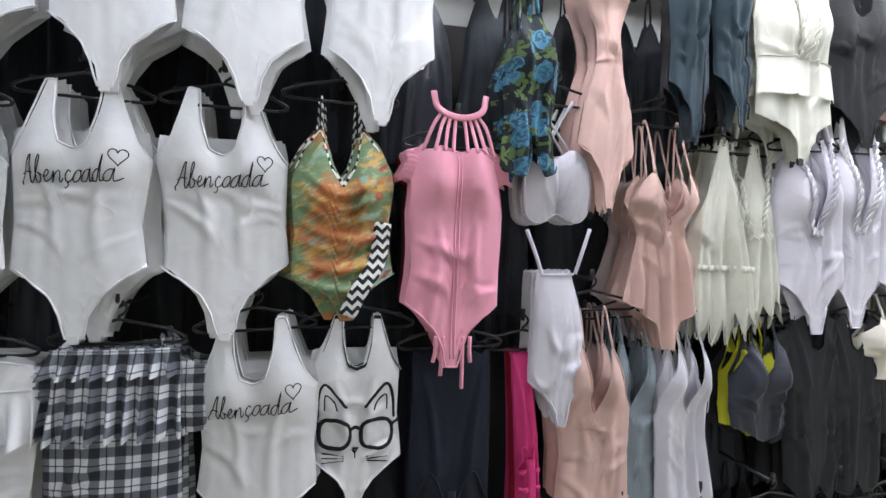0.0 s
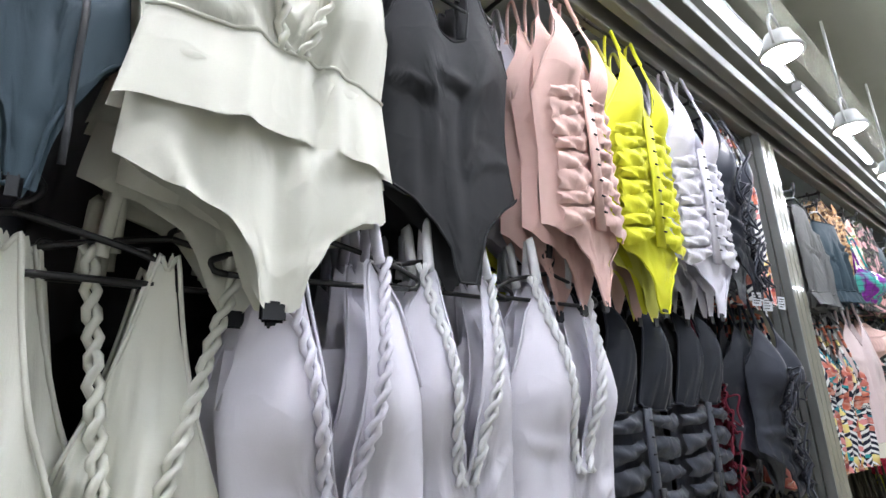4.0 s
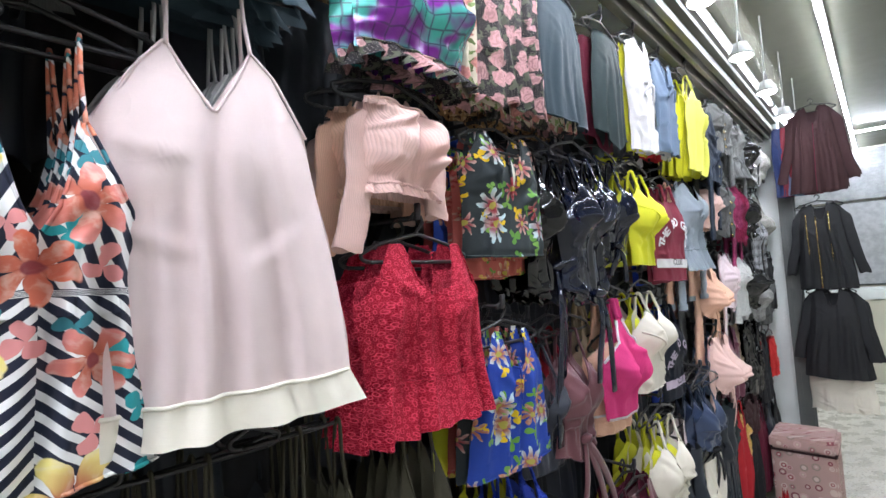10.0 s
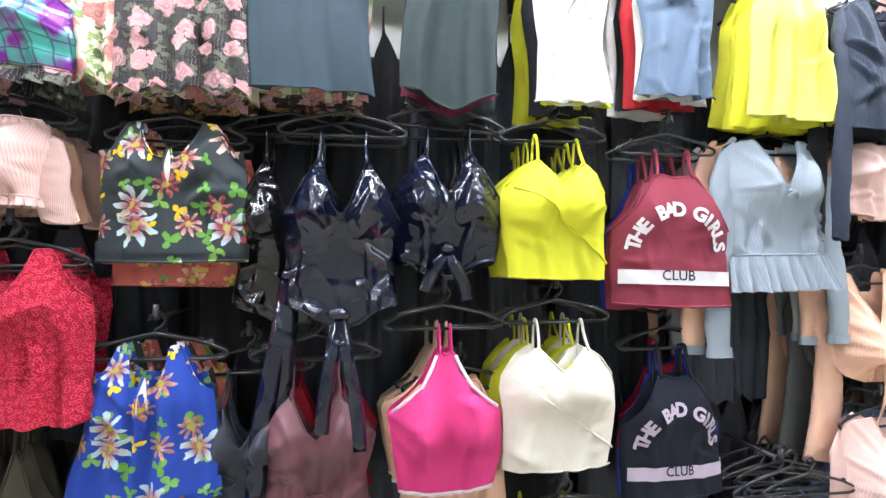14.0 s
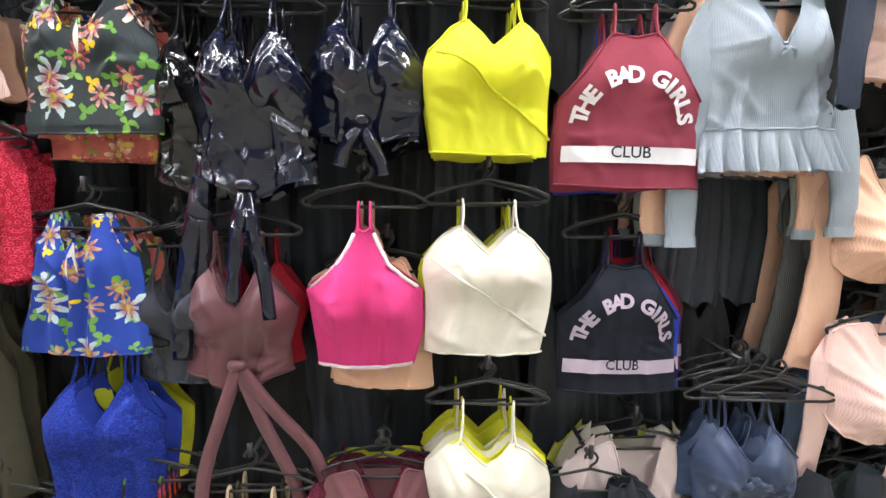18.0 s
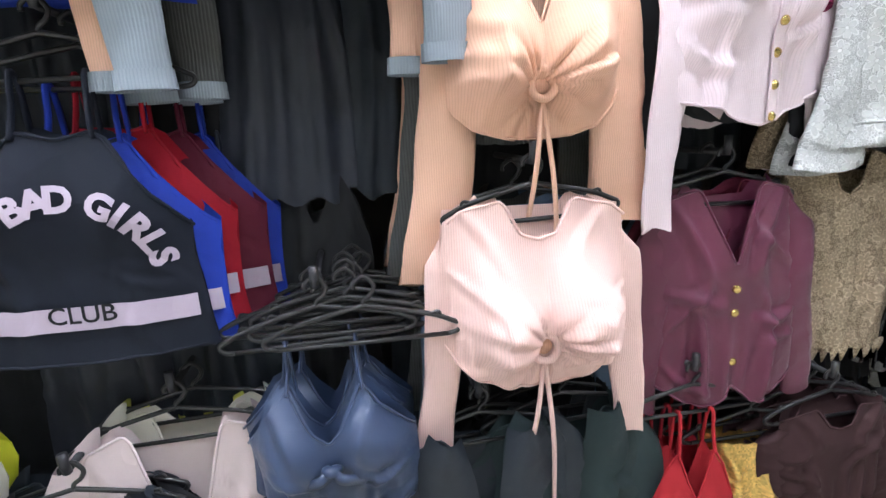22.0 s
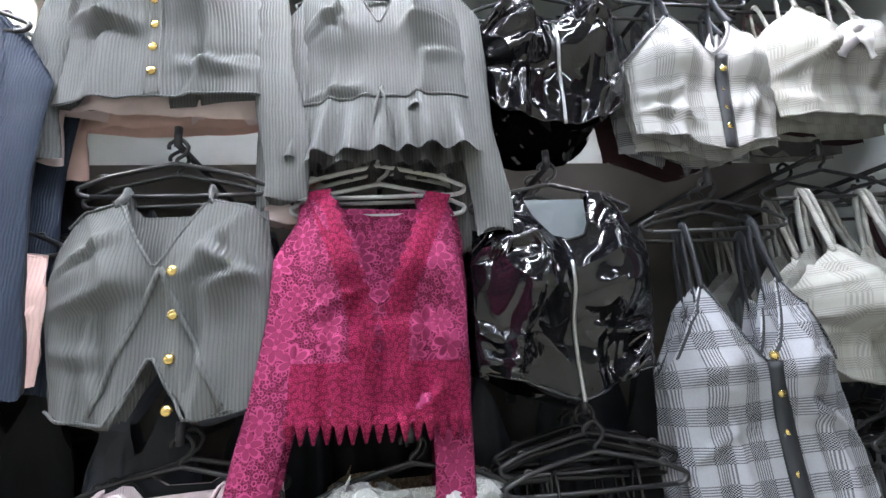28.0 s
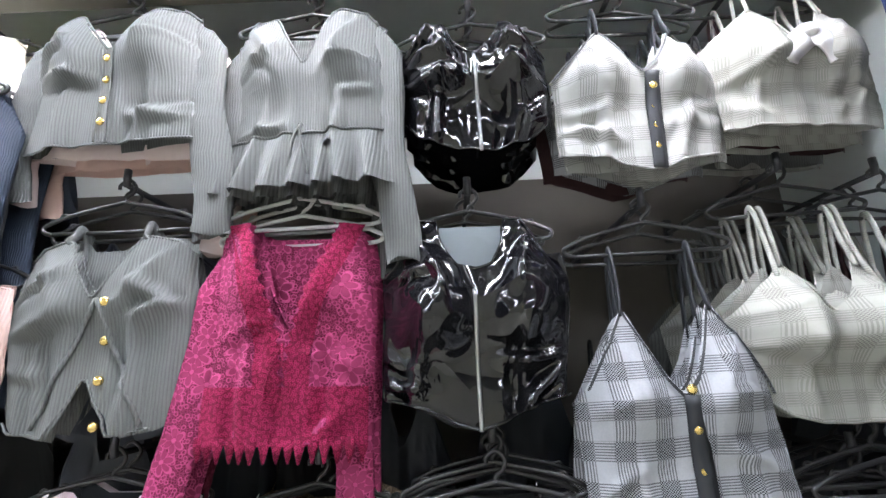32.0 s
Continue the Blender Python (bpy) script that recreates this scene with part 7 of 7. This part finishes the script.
G("jacket", "black biker jacket with silver zips and beige sleeves", "jacket", 8.42, 2.12, 1.46, .36, "black", "crew", "flat", "flare", y=.92, thick=.06, sleeve=dict(length=.52, w=.08, x0=.125, out=.04, bend=.06, mat="black"), extra=several(zip_front(.15, .99, "brass", -.03), zip_front(.1, .7, "brass", .05), zip_front(.12, .6, "brass", -.09)), n=2, gap=.05, **JK)
G("coat", "long black wool coat", "coat", 8.42, 1.46, .78, .38, "black", "crew", "flat", "flare", y=.9, thick=.07, sleeve=dict(length=.52, w=.085, x0=.125, out=.05, bend=.05), n=2, gap=.05, **JK)
G("shirt", "white shirt hung under the coat", "shirt", 8.47, .86, .52, .4, "cream", "band", "wave", "straight", y=.9, thick=.05, fold=.02, **JK)

# ---- loose things ----


def storage_box():
    root = tagged(new("storage_box"), "pink circle-print storage cube on the floor", "box")
    block("carcass", 7.72, 8.08, .92, 1.28, .0, .4, M["box"], root, .012)
    block("lid", 7.712, 8.088, .912, 1.288, .4, .49, M["box"], root, .018)
    block("seam", 7.716, 8.084, .916, 1.284, .39, .402, M["brown"], root, .002)


storage_box()


def plank():
    tagged(block("plank", 5.6, 6.95, 1.36, 1.46, .03, .05, M["wood"], bevel=.004), "pale wooden plank lying under the clothes", "plank")
    for x in (5.7, 6.3, 6.8):
        tagged(block("plank_bearer", x, x + .08, 1.32, 1.5, .0, .03, M["wood"], bevel=.003), "short wooden bearer under the plank", "bearer", "plank bearers")


plank()


def heap(x, y, r, mat, label, h=.07, z=0.0, seed=1):
    """A crumpled cloth lying down."""
    rng = np.random.default_rng(seed)
    n, k = 22, 26
    a = np.linspace(0, 2 * np.pi, k)[None, :]
    q = np.linspace(0, 1, n)[:, None]
    ph = rng.uniform(0, 6, 6)
    rr = r * q * (1 + .22 * np.sin(2 * a + ph[0]) + .12 * np.sin(5 * a + ph[1]))
    zz = h * (1 - q ** 2) * (1 + .35 * np.sin(4 * a + 6 * q + ph[2]) + .3 * np.sin(7 * a - 9 * q + ph[3])) + .004 + .012 * q * (1 + np.sin(9 * a + ph[4]))
    p = np.stack([x + rr * np.cos(a), y + .8 * rr * np.sin(a), z + np.maximum(zz, .003)], -1)
    tagged(link_mesh("crumpled_cloth", *sheet(p, True), M[mat]), label, "cloth", "clothes on the floor")


heap(6.12, 1.32, .09, "slateblue", "crumpled blue grey cloth on the plank", .12, .05, 3)
heap(6.35, 1.33, .08, "bluegrey", "crumpled grey cloth on the plank", .06, .05, 4)
heap(6.75, 1.26, .07, "white", "crumpled white cloth fallen by the plank", .06, 0, 5)
heap(7.08, 1.2, .12, "white", "crumpled white top on the floor", .06, 0, 6)
heap(7.25, 1.25, .12, "black", "pile of black clothes on the floor", .12, 0, 7)
heap(7.45, 1.12, .2, "lightgrey", "pale grey top thrown over the pile", .1, 0, 8)
heap(7.3, 1.16, .08, "red", "red strappy top on the pile", .16, .04, 9)
heap(7.85, 1.2, .14, "maroon", "maroon cloth on the floor", .1, 0, 11)
for x, y, a in ((6.62, 1.0, 30), (6.78, 1.08, 110), (6.9, .98, 70), (6.7, 1.14, 200)):
    copy_thing(HANGERS[False], pose(x, y, .008, 90, 0, a))


def price_tag(x, y, z, rz):
    root = tagged(new("price_tag"), "small white price tag with printed bars", "price tag", "price tags")
    block("card", -.013, .013, -.001, .001, -.02, .02, M["tag"], root, .0005)
    for i in range(4):
        block("print_bar", -.009, .008 - .004 * (i % 2), -.0024, -.001, .011 - i * .008, .013 - i * .008, M["ink"], root, 0)
    v, f = tube([(0, 0, .02), (.004, 0, .07)], .001, 4)
    link_mesh("cord", v, f, M["snap"], root)
    root.matrix_basis = pose(x, y, z, 0, 6, rz)


price_tag(3.03, 1.23, 2.06, -25)
price_tag(2.94, 1.24, 2.05, -50)
price_tag(2.98, 1.26, 2.04, 10)
price_tag(2.86, 1.24, 2.06, -40)


# ---- past the stall ----
def far_end():
    sh = tagged(new("roller_shutter"), "grey steel roller shutter at the aisle's end", "shutter")
    block("frame", 12.9, 13.0, -1.6, 1.9, 2.5, 3.22, M["shutter"], sh, .01)
    for i in range(14):
        block("slat", 12.87, 12.9, -1.58, 1.88, 2.54 + i * .048, 2.582 + i * .048, M["shutter"], sh, .006)
    pn = tagged(new("wall_panel"), "grey wall cladding in large panels", "panel")
    block("frame", 12.96, 13.0, -1.6, 1.9, 1.26, 2.48, M["alu"], pn, .004)
    for i in range(4):
        block("pane", 12.94, 12.96, -1.58 + i * .87, -.72 + i * .87, 1.28, 2.46, M["shutter"], pn, .004)
    ct = tagged(new("counter"), "pale stone counter at the aisle's end", "counter")
    block("body", 12.3, 12.9, -1.6, 1.9, 0, 1.1, M["corridor"], ct, .01)
    block("top", 12.25, 12.92, -1.62, 1.92, 1.1, 1.24, M["wall"], ct, .006)
    base = tagged(block("baseboard", 8.76, 12.9, 1.975, 1.998, 0, .1, M["joint"], bevel=.003), kind="structure", label="grey skirting")


far_end()
HANGERS[False].matrix_basis = pose(6.85, 1.16, .012, 90, 0, 250)
HANGERS[True].matrix_basis = pose(7.36, 1.3, 2.17)
